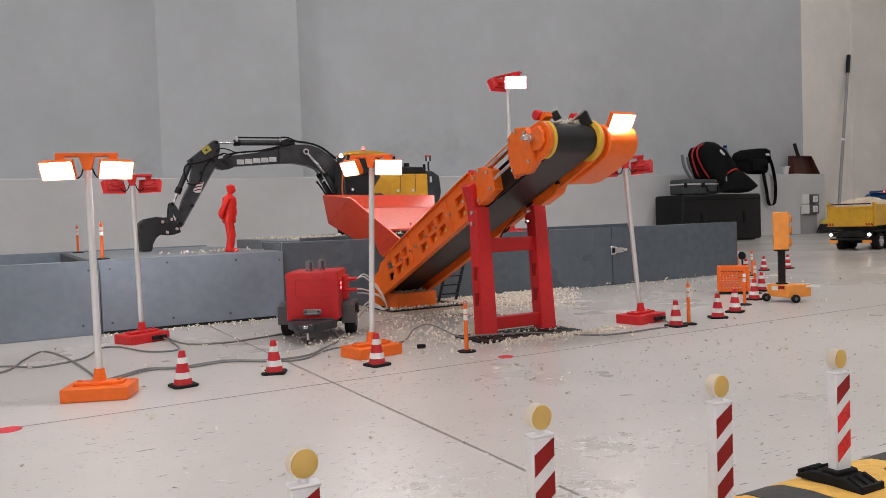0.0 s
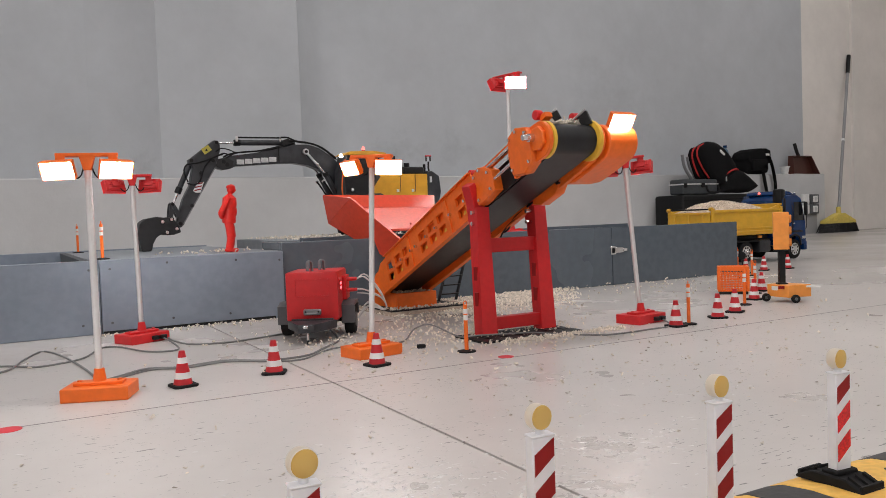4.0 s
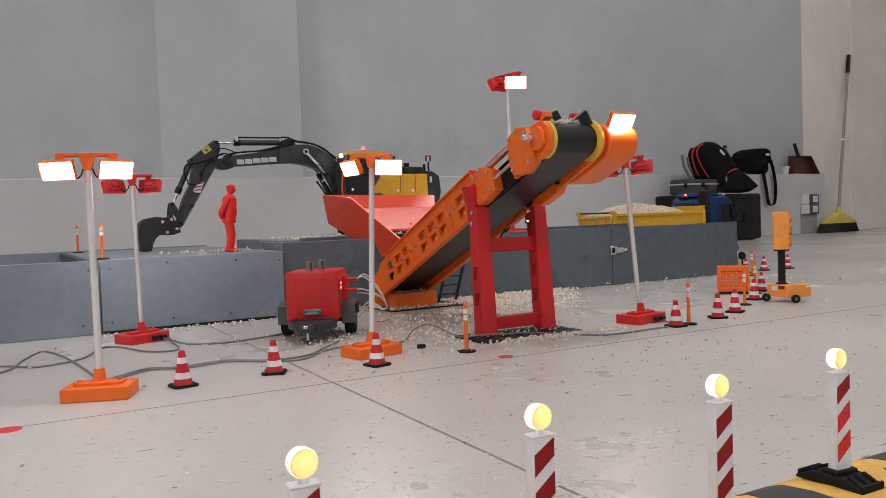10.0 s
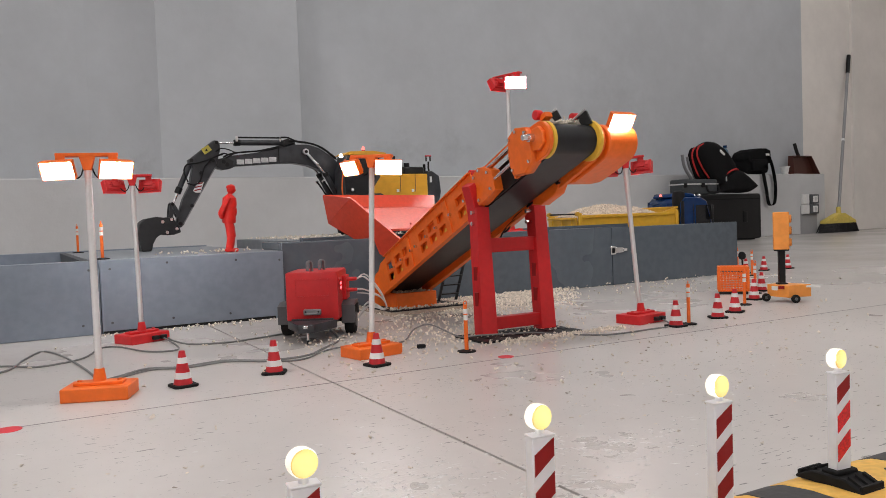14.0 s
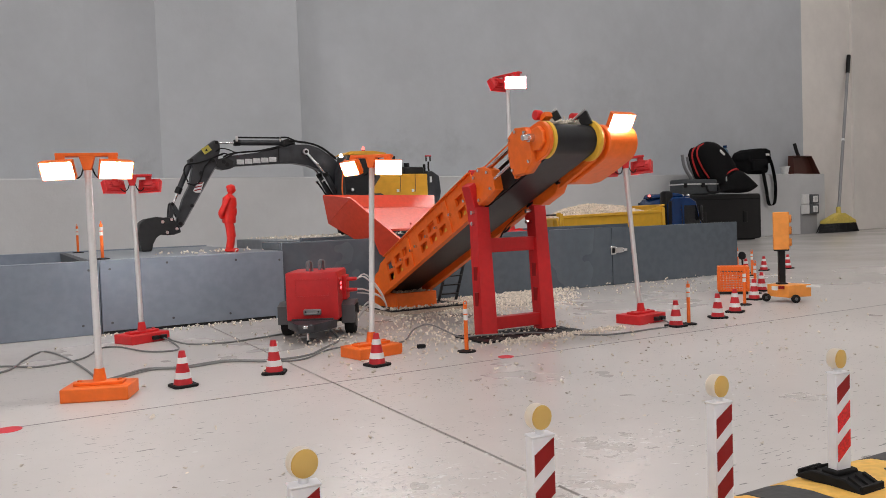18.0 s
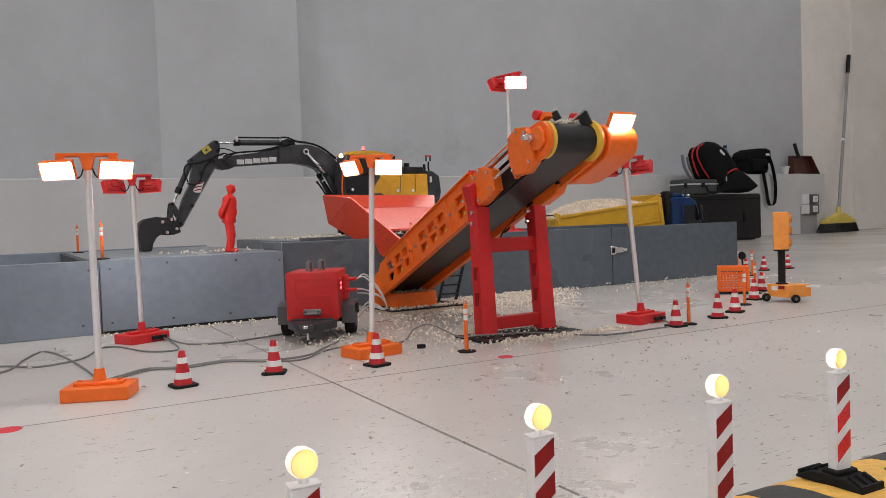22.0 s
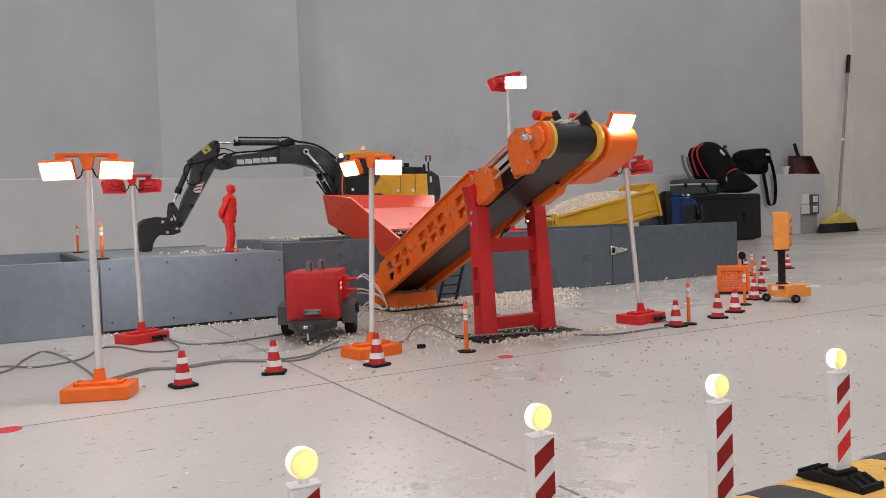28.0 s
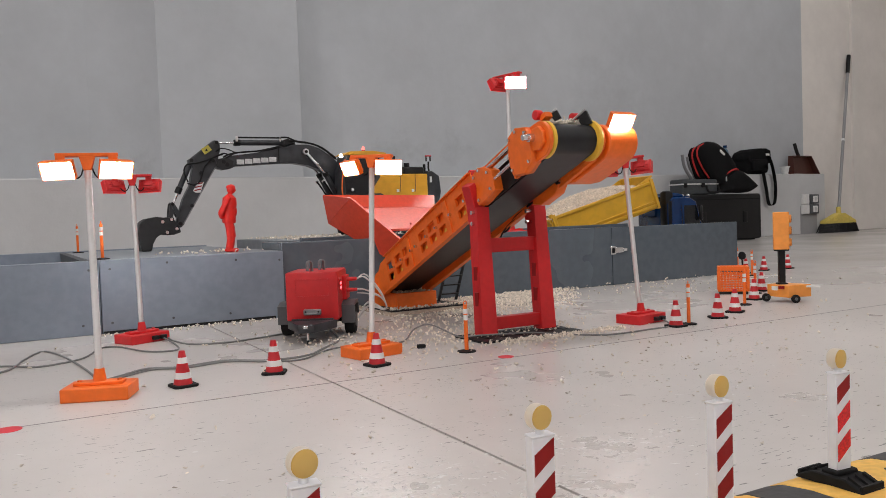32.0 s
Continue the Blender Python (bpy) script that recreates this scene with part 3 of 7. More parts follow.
# ================================================================ floodlight stands
def floodlight(parent, m, mat, scale=1.0):
    """Housing with cooling ribs on its back and a bright panel in front (towards -y of m), in a thin rim that the light shines through."""
    k = scale
    h = part("housing", add_prism(B(), [(-0.0295 * k, 0.0), (-0.027 * k, 0.012 * k), (0.027 * k, 0.012 * k), (0.0295 * k, 0.0)], -0.0168 * k, 0.0168 * k, "z", bevel=0.0006), mat, parent)
    h.matrix_local = m
    part("panel", box((0, 0.0004 * k, 0), (0.0555 * k, 0.0022 * k, 0.0305 * k), 0.0006), LAMP_PANEL, h, "glaring white light panel")
    part("back_step", add_prism(B(), [(-0.024 * k, 0.0118 * k), (-0.021 * k, 0.018 * k), (0.021 * k, 0.018 * k), (0.024 * k, 0.0118 * k)], -0.0135 * k, 0.0135 * k, "z", bevel=0.0006), mat, h)
    part("back_block", box((0, 0.0195 * k, 0), (0.022 * k, 0.006 * k, 0.013 * k), 0.0006), mat, h)
    for sz in (-0.010, 0.0, 0.010):
        part("cooling_rib", box((0, 0.0188 * k, sz * k), (0.038 * k, 0.0026 * k, 0.0016 * k)), mat, h)
    thin = RIM_RED if mat is RED else RIM_ORANGE
    for sgn in (-1, 1):
        part("front_rim", box((0, -0.0002 * k, sgn * 0.0160 * k), (0.0595 * k, 0.0036 * k, 0.0012 * k), 0.0003), thin, h, "thin rim glowing with the lamp's light")
        part("front_rim", box((sgn * 0.0287 * k, -0.0002 * k, 0), (0.0012 * k, 0.0036 * k, 0.0308 * k), 0.0003), thin, h)
    return h


def light_stand(x, y, z, yaw, base_yaw, mat, height=0.352, size=0.9, tilt=24, spread=22, cable=True, colour="orange", lean=(0, 0), left_turn=None, left_tilt=None, lamp=0.8):
    s = thing("light_stand", pose(x, y, z), "floodlight stand with " + colour + " plastic base, aluminium pole and two lit lamps", "floodlight", "floodlight stands")
    by = pose(0, 0, 0, 0, 0, base_yaw)
    ly = pose(0, 0, 0, -math.degrees(lean[1]), math.degrees(lean[0]), 0)
    part("base", box((0, 0, 0.0095), (0.090, 0.062, 0.019), 0.0012, m=by), mat, s)
    part("plinth", box((0, 0, 0.0212), (0.066, 0.024, 0.005), 0.001, m=by), mat, s)
    for dx in (-0.027, 0.027):
        part("bolt", cyl((dx, 0, 0.0236), (dx, 0, 0.0256), 0.0034, seg=6, m=by), mat, s)
    part("socket", cyl((0, 0, 0.0236), (0, 0, 0.041), 0.0092, 0.0068, seg=14, m=by), mat, s)
    part("pole", cyl((0, 0, 0.039), (0, 0, height - 0.012), 0.0049 * (1 if size < 1.1 else 1.25), seg=16, m=ly), ALU, s)
    hy = ly @ pose(0, 0, 0, 0, 0, yaw)
    bm = add_prism(B(), [(-0.0062 * size, height - 0.028 * size), (0.0062 * size, height - 0.028 * size), (0.0125 * size, height - 0.004), (-0.0125 * size, height - 0.004)], -0.008 * size, 0.008 * size, "y", hy, 0.0008)
    part("head_bracket", bm, mat, s)
    part("crossbar", box((0, 0, height - 0.002), (0.096 * size, 0.016 * size, 0.005), 0.0008, m=hy), mat, s)
    for sgn in (-1, 1):
        m = hy @ pose(sgn * (0.022 if sgn < 0 and left_tilt and size > 1 else 0.0445) * size, -0.016 * size, height - 0.030 * size, 0, 0, -left_turn if sgn < 0 and left_turn else sgn * spread) @ pose(0, 0, 0, left_tilt if sgn < 0 and left_tilt else tilt, 0, 0)
        floodlight(s, m, mat, lamp)
        part("strut", box((sgn * 0.040 * size, -0.006 * size, height - 0.010), (0.014 * size, 0.012 * size, 0.014 * size), m=hy), mat, s)
        part("lead", add_tube(B(), [(sgn * 0.005, 0.004, height - 0.018), (sgn * 0.010, 0.006, height - 0.031), (sgn * 0.017, 0.004, height - 0.034), (sgn * 0.024, -0.002, height - 0.026)], 0.0011, 6, hy), RUBBER, s)
    if cable:
        for k in (0.008, 0.026):
            part("plug", box((k, -0.034, 0.009), (0.013, 0.012, 0.008), 0.001, m=by), BLACK, s)
    return s


light_stand(0.103, 1.2, 0, -8, -21, ORANGE, 0.345, 0.85, colour="orange", cable=False, lean=(0.0, 0.043))
light_stand(0.5465, 1.257, 0, -44, 11, ORANGE, 0.351, 0.8, tilt=10, colour="orange", cable=False, lean=(0.05, 0.02), left_turn=34, left_tilt=26)
light_stand(0.235, 1.738, 0, 176, 26, RED, 0.350, 0.82, colour="red", lean=(-0.007, 0.05))
light_stand(1.166, 1.247, 0, 150, 10, RED, 0.352, 0.85, colour="red", lean=(-0.04, 0.065))
light_stand(1.378, 2.035, 0.171, -78, 0, RED, 0.503, 1.15, tilt=4, spread=54, cable=False, colour="red", left_turn=96, left_tilt=30, lamp=1.14)


# ================================================================ conveyor
CX = 0.8855                    # middle of the belt
FOOT = (1.85, 0.060)           # tail axis (y, z)
SLOPE = 22.9
LEN = 0.789
# local frame: x = -(world x - CX), y up along the belt, z square to the belt
CONV = Matrix.Translation((CX, FOOT[0], FOOT[1])) @ pose(0, 0, 0, 0, 0, 180) @ pose(0, 0, 0, SLOPE, 0, 0)


def build_conveyor():
    c = thing("belt_conveyor", Matrix.Translation((CX, FOOT[0], 0)), "orange plastic belt conveyor with black rubber belt and yellow pulleys", "conveyor")
    L = Matrix.Translation((0, 0, FOOT[1])) @ pose(0, 0, 0, 0, 0, 180) @ pose(0, 0, 0, SLOPE, 0, 0)

    def p(name, bm, mat, label="", parent=None):
        bm.transform(L)
        return part(name, bm, mat, parent or c, label)

    r = 0.0285
    # belt: a closed loop round both pulleys
    def ring(rad):
        pts = [(LEN + rad * math.sin(math.pi * i / 12), rad * math.cos(math.pi * i / 12)) for i in range(13)]
        tail = rad - 0.0095
        return pts + [(-tail * math.sin(math.pi * i / 12), -tail * math.cos(math.pi * i / 12)) for i in range(13)]
    loop, inner = ring(r), ring(r - 0.002)
    bm = bmesh.new()
    n = len(loop)
    w = 0.0445
    rows = [[bm.verts.new((sx, y, z)) for y, z in line] for sx, line in ((-w, loop), (w, loop), (w, inner), (-w, inner))]
    for a, b in ((0, 1), (1, 2), (2, 3), (3, 0)):
        for i in range(n):
            j = (i + 1) % n
            bm.faces.new((rows[a][i], rows[a][j], rows[b][j], rows[b][i]))
    bmesh.ops.recalc_face_normals(bm, faces=bm.faces[:])
    p("belt", bm, BELT, "black rubber belt")
    for k in range(2):
        y0 = (0.0, LEN)[k]
        drum = p("drum", cyl((-0.052, y0, 0), (0.052, y0, 0), 0.026 if k else 0.0165, seg=24), BLACK)
        for sgn in (-1, 1):
            p("flange", cyl((sgn * 0.046, y0, 0), (sgn * 0.0535, y0, 0), (0.0335 if sgn > 0 else 0.0375) if k else 0.0195, seg=36, bevel=0.001), YELLOW, "yellow pulley flange", drum)
    # side trusses: plates with two rows of square windows
    cols = [0.102, 0.152, 0.202, 0.295, 0.345, 0.394, 0.486, 0.531]
    half = 0.0162
    for sgn in (-1, 1):
        x = sgn * 0.0575
        lowest = -0.025 if sgn > 0 else -0.026
        frame_ob = p("side_truss", add_prism(B(), [(0.02, lowest - 0.006), (0.55, lowest - 0.002), (0.55, -0.012 if sgn > 0 else -0.010), (0.02, -0.012 if sgn > 0 else -0.010)], x - 0.003, x + 0.003, "x"), ORANGE)
        q = lambda nm, b, mt=ORANGE, lb="": p(nm, b, mt, lb, frame_ob)
        q("foot_plate", add_prism(B(), [(-0.026, -0.006), (-0.012, 0.022), (0.012, 0.036), (0.03, 0.036), (0.052, 0.05), (cols[0] - half, 0.052), (cols[0] - half, -0.020), (0.05, -0.029), (0.0, -0.022), (-0.02, -0.018)], x - 0.003, x + 0.003, "x", bevel=0.0006))
        q("rail", box((x, 0.318, 0.044), (0.006, 0.464, 0.020)))
        q("rail", box((x, 0.318, 0.011), (0.006, 0.464, 0.0095)))
        gaps = [(cols[i] + half, cols[i + 1] - half) for i in range(len(cols) - 1)] + [(cols[-1] + half, 0.55)]
        for u0, u1 in gaps:
            q("web", box((x, (u0 + u1) / 2, 0.006), (0.0058, u1 - u0, 0.058)))
        q("flange", box((x + sgn * 0.0035, 0.30, lowest - 0.0055), (0.013, 0.50, 0.0032), 0.0005))
        q("flange", box((x + sgn * 0.003, 0.318, 0.0555), (0.012, 0.464, 0.0030), 0.0005))
        for u in (0.225, 0.425):
            q("splice_bracket", box((x + sgn * 0.0045, u, 0.010), (0.0035, 0.020, 0.078), 0.0006))
        for u in (0.127, 0.177, 0.235, 0.262, 0.32, 0.37, 0.44, 0.509):
            q("idler_bolt", cyl((x, u, 0.012), (x + sgn * 0.0092, u, 0.012), 0.0034, seg=8), STEEL)
        for u in cols:
            q("idler_end", cyl((x - sgn * 0.0054, u + 0.002, -0.008), (x - sgn * 0.0028, u + 0.002, -0.008), 0.0072, seg=14), YELLOW)
        q("inner_plate", box((x - sgn * 0.0082, 0.322, 0.012), (0.0016, 0.455, 0.066)), ORANGE)
        q("bearing_cover", cyl((x, 0, 0.002), (x + sgn * 0.008, 0, 0.002), 0.017, seg=20, bevel=0.001))
        q("bearing_nut", cyl((x + sgn * 0.008, 0, 0.002), (x + sgn * 0.017, 0, 0.002), 0.0055, seg=8), STEEL)
    # middle take-up plate, tension rods, head plates on the near side
    mid = [(0.566, 0.026), (0.578, 0.043), (0.603, 0.047), (0.631, 0.037), (0.655, 0.019), (0.65, -0.023), (0.60, -0.027), (0.571, -0.027), (0.562, -0.007)]
    mid = [(0.560 + (a - 0.562) * 0.84, b * 0.94) for a, b in mid]
    pl = p("takeup_plate", add_prism(B(), mid, 0.049, 0.071, "x", bevel=0.001), ORANGE)
    for y, z in ((0.577, 0.031), (0.598, 0.036), (0.625, 0.019), (0.623, -0.014), (0.576, -0.017)):
        p("bolt", cyl((0.07, y, z), (0.0748, y, z), 0.0034, seg=6), STEEL, "", pl)
    p("upper_plate", add_prism(B(), [(0.54, -0.024), (0.54, 0.05), (0.60, 0.045), (0.60, -0.024)], 0.0545, 0.0585, "x"), ORANGE)
    for sgn in (-1, 1):
        head = [(0.69, 0.02), (0.70, 0.04), (0.735, 0.044), (0.775, 0.034)]
        head += [(LEN + 0.033 * math.cos(a), 0.033 * math.sin(a)) for a in [math.radians(k) for k in (95, 70, 45, 20, -5, -30, -55, -80, -100)]]
        head += [(0.75, -0.03), (0.69, -0.028)]
        pl = p("head_plate", add_prism(B(), head, sgn * 0.054, sgn * 0.062, "x", bevel=0.001), ORANGE)
        if sgn > 0:
            octo = [(0.686, -0.006), (0.703, 0.045), (0.737, 0.051), (0.772, 0.036), (0.779, 0.014), (0.765, -0.034), (0.731, -0.042), (0.688, -0.029)]
            octo = [(0.779 - (0.779 - a) * 0.84, b * 0.95) for a, b in octo]
            p("cover_plate", add_prism(B(), octo, 0.052, 0.073, "x", bevel=0.0012), ORANGE, "", pl)
            for y, z in ((0.72, 0.036), (0.745, 0.040), (0.77, 0.025), (0.76, -0.027), (0.708, -0.019), (0.706, 0.006)):
                p("bolt", cyl((0.072, y, z), (0.0766, y, z), 0.0032, seg=6), STEEL, "", pl)
            boss = [(0.772, -0.014), (0.776, 0.014), (0.785, 0.022), (0.805, 0.018), (0.812, 0.004), (0.806, -0.014), (0.79, -0.02)]
            p("bearing_block", add_prism(B(), boss, 0.062, 0.070, "x", bevel=0.001), ORANGE, "", pl)
            p("shaft_end", cyl((0.07, 0.783, 0.007), (0.092, 0.783, 0.007), 0.0058, seg=12, bevel=0.001), STEEL, "bright steel shaft end", pl)
            p("shaft_nut", cyl((0.07, 0.783, 0.007), (0.079, 0.783, 0.007), 0.0082, seg=6), STEEL, "", pl)
    for z in (0.03, 0.0):
        p("tension_rod", cyl((0.066, 0.615, z), (0.066, 0.71, z), 0.0036, seg=12), STEEL, "steel tension rod")
    p("side_rail", box((0.0575, 0.66, 0.036), (0.006, 0.13, 0.012)), ORANGE)
    p("side_rail", box((-0.0575, 0.62, -0.008), (0.006, 0.16, 0.018), 0.0006), ORANGE)
    p("skirt", box((0.0495, 0.655, -0.004), (0.003, 0.12, 0.044)), BLACK)
    # motor cover beside the head, on the far side
    nose = [(0.792 + 0.034 * math.cos(math.radians(d)), -0.006 + 0.034 * math.sin(math.radians(d))) for d in range(96, -91, -12)]
    cov = [(0.668, -0.030), (0.676, -0.014), (0.72, 0.012), (0.752, 0.0245)] + nose + [(0.75, -0.041), (0.70, -0.040)]
    p("motor_cover", add_prism(B(), cov, -0.134, -0.066, "x", bevel=0.0025), ORANGE, "smooth orange motor cover")
    for y, z in ((0.70, -0.024), (0.735, -0.012), (0.775, -0.022)):
        p("bolt", cyl((-0.068, y, z), (-0.0625, y, z), 0.0036, seg=6), STEEL)
    lower = [(0.655, -0.036), (0.66, -0.014), (0.76, -0.012), (0.78, -0.034)]
    p("motor_bracket", add_prism(B(), lower, -0.066, -0.055, "x", bevel=0.001), ORANGE)
    for y, z in ((0.675, -0.024), (0.72, -0.022), (0.755, -0.02)):
        p("bolt", cyl((-0.062, y, z), (-0.050, y, z), 0.0034, seg=6), STEEL)
    p("under_box", add_prism(B(), [(0.575, -0.03), (0.585, -0.014), (0.66, -0.012), (0.672, -0.03), (0.655, -0.042), (0.60, -0.042)], -0.075, -0.052, "x", bevel=0.0012), ORANGE)
    # scraper blades above the head with their rods, and red end knobs
    for sx, yy, zz, wd in ((0.026, 0.806, 0.040, 0.0072), (-0.036, 0.808, 0.034, 0.0115)):
        q0, q1 = Vector((sx + 0.004, yy - wd, zz + wd * 0.7)), Vector((sx - 0.004, yy + wd * 0.75, zz + wd * 1.1))
        q2, q3 = Vector((sx - 0.008, yy + wd * 0.8, zz - wd * 1.1)), Vector((sx, yy - wd * 0.6, zz - wd * 1.2))
        sc = p("scraper", add_plate(B(), [q0, q1, q2, q3], 0.006), BLACK, "black scraper blade")
        p("scraper_rod", cyl(q0 + Vector((0.006, -0.008, 0.0)), q1 + Vector((0.003, 0.002, 0.002)), 0.0019, seg=8), STEEL, "", sc)
    for sx, yy, zz in ((0.046, 0.784, 0.053), (-0.034, 0.786, 0.049)):
        p("knob", cyl((sx - 0.008, yy, zz), (sx + 0.006, yy, zz), 0.0092, seg=14, bevel=0.002), RED, "red plastic knob")
    p("knob_arm", box((0.036, 0.795, 0.044), (0.018, 0.018, 0.010), 0.0008), ORANGE)
    # red guide rollers along the upper edge
    for y in (0.215, 0.43, 0.545):
        p("guide_roller", cyl((0.036, y, 0.056), (0.058, y, 0.056), 0.008, seg=14, bevel=0.001), RED, "red guide roller")
    # work light on the far side of the head
    floodlight(c, L @ pose(-0.100, 0.832, 0.016, 0, 0, 180) @ pose(0, 0, 0, 54, 0, 0), ORANGE, 0.93)
    p("light_arm", box((-0.108, 0.812, 0.028), (0.014, 0.018, 0.008)), ORANGE)
    # leads along the underside
    p("lead", add_tube(B(), [(-0.056, 0.40, -0.02), (-0.062, 0.45, -0.035), (-0.056, 0.5, -0.025), (-0.058, 0.6, -0.022), (-0.056, 0.66, -0.02)], 0.0022, 6), RUBBER)
    p("lead", add_tube(B(), [(-0.058, 0.36, -0.02), (-0.062, 0.40, -0.044), (-0.056, 0.46, -0.032), (-0.058, 0.56, -0.02)], 0.0018, 6), RUBBER)
    p("lead", add_tube(B(), [(-0.064, 0.06, -0.020), (-0.065, 0.14, -0.026), (-0.063, 0.20, -0.020), (-0.066, 0.27, -0.030), (-0.062, 0.33, -0.022)], 0.0018, 6), RUBBER)
    for u in (0.10, 0.17, 0.25, 0.32):
        p("rail_bracket", box((-0.0635, u, -0.018), (0.006, 0.014, 0.016), 0.0006), PANEL_RED)
    p("lead_clip", cyl((-0.05, 0.67, -0.024), (-0.074, 0.67, -0.024), 0.006, seg=10), BLACK)
    # tray under the tail, standing on a board
    def flat(name, bm, mat, label=""):
        return part(name, bm, mat, c, label)
    T = Matrix.Translation((-CX, -FOOT[0], 0))
    flat("tray", add_prism(B(), [(0.846, 1.772), (0.953, 1.772), (0.953, 1.93), (0.846, 1.93)], 0.012, 0.018, "z", T), ORANGE)
    flat("tray_front", box((0.8995, 1.770, 0.0315), (0.112, 0.006, 0.039), 0.0008, m=T), ORANGE)
    flat("tray_side", box((0.846, 1.849, 0.0315), (0.006, 0.15, 0.038), 0.0008, m=T), ORANGE)
    flat("tray_side", box((0.953, 1.849, 0.0315), (0.006, 0.15, 0.038), 0.0008, m=T), ORANGE)
    flat("mat", box((0.915, 1.83, 0.0108), (0.21, 0.19, 0.003), 0.0006, m=T), BLACK)
    places = []
    rng = np.random.default_rng(4)
    for _ in range(900):
        a, b = rng.uniform(0.852, 0.947), rng.uniform(1.777, 1.86)
        places.append((a - CX, b - FOOT[0], 0.019 + 0.033 * rng.random() ** 0.5))
    ob = new("spilled_chips", chips_mesh("spilled_chips", places, CHIP, seed=6))
    ob.parent = c
    tagged(ob, "pale wood chips lying in the tray", "", "", "stuff")
    places = []
    for _ in range(260):
        u, sx = rng.uniform(0.03, LEN + 0.008), rng.uniform(-0.03, 0.03)
        v = L @ Vector((sx, u, r - 0.0095 * (1 - u / LEN) + 0.001 + 0.006 * rng.random()))
        places.append(tuple(v))
    for _ in range(520):
        u, sx = rng.uniform(0.735, LEN + 0.012), rng.uniform(-0.036, 0.026)
        v = L @ Vector((sx, u, r + (0.002 + 0.016 * rng.random() if u < LEN else 0.006 * rng.random())))
        places.append(tuple(v))
    ob = new("carried_chips", chips_mesh("carried_chips", places, CHIP, seed=7))
    ob.parent = c
    tagged(ob, "pale wood chips lying on the belt", "", "", "stuff")
    return c


build_conveyor()
solo("base_board", box((0.93, 1.84, 0.0045), (0.25, 0.22, 0.009), 0.0008), WOOD, "pale wooden board under the conveyor foot", "board")


def build_gate():
    g = thing("support_gate", pose(0.877, 1.29, 0), "red plastic support frame with two slotted legs and crossbars", "support frame")
    for sgn in (-1, 1):
        top = Vector((-0.054, 0.042, 0.252)) if sgn < 0 else Vector((0.085, 0.042, 0.252))
        bot = Vector((-0.072, 0.0, 0.004)) if sgn < 0 else Vector((0.069, 0.0, 0.004))
        w = 0.0172
        bm = add_plate(B(), [(bot.x - w, bot.y, 0.004), (bot.x + w, bot.y, 0.004), (top.x + w * 0.82, top.y, top.z), (top.x - w * 0.82, top.y, top.z)], 0.03)
        leg = part("leg", bm, RED, g)
        d = (top - bot)
        for f in (0.285, 0.485):
            q = bot + d * f
            part("slot", box((q.x - 0.0006, q.y, q.z), (2 * w * (1 - 0.18 * f) + 0.0012, 0.012, 0.0265)), PANEL_RED, leg)
        arm = [(top.x - 0.012, 0.225), (top.x + 0.013, 0.225), (top.x + 0.010, 0.262), (top.x - 0.012, 0.304), (top.x - 0.026, 0.296), (top.x - 0.016, 0.262)]
        part("upper_arm", add_prism(B(), arm, top.y - 0.008, top.y + 0.022, "y", bevel=0.001), RED, g)
        for z in (0.222, 0.244):
            part("bolt", cyl((top.x - 0.022 if sgn < 0 else top.x - 0.03, top.y - 0.006, z), (top.x - 0.014, top.y - 0.006, z), 0.0042, seg=8), STEEL, g)
    for z0, z1, yy in ((0.014, 0.038, 0.005), (0.164, 0.192, 0.033)):
        part("crossbar", box((0.0 if z0 < 0.1 else 0.012, yy, (z0 + z1) / 2), (0.112, 0.02, z1 - z0), 0.0008), RED, g)
    part("foot_plate", box((-0.004, -0.014, 0.0022), (0.232, 0.108, 0.0042), 0.0006), BLACK, g)
    for i in range(6):
        part("foot_rib", box((-0.09 + 0.036 * i, -0.012, 0.0048), (0.012, 0.055, 0.0016), 0.0004), BLACK, g)
    return g


build_gate()


def build_ladder():
    l = thing("ladder", pose(1.034, 1.852, 0.012), "black plastic access ladder leaning on the conveyor", "ladder")
    for sx in (-0.027, 0.027):
        part("stile", add_plate(B(), [(sx - 0.003, 0, 0.0), (sx + 0.003, 0, 0.0), (sx + 0.003 + 0.054, 0.03, 0.122), (sx - 0.003 + 0.054, 0.03, 0.122)], 0.007), BLACK, l)
    for i in range(5):
        f = (i + 0.75) / 5.2
        part("rung", box((0.054 * f, 0.03 * f - 0.003, 0.122 * f), (0.054, 0.012, 0.0032), 0.0004), BLACK, l)
    return l


build_ladder()


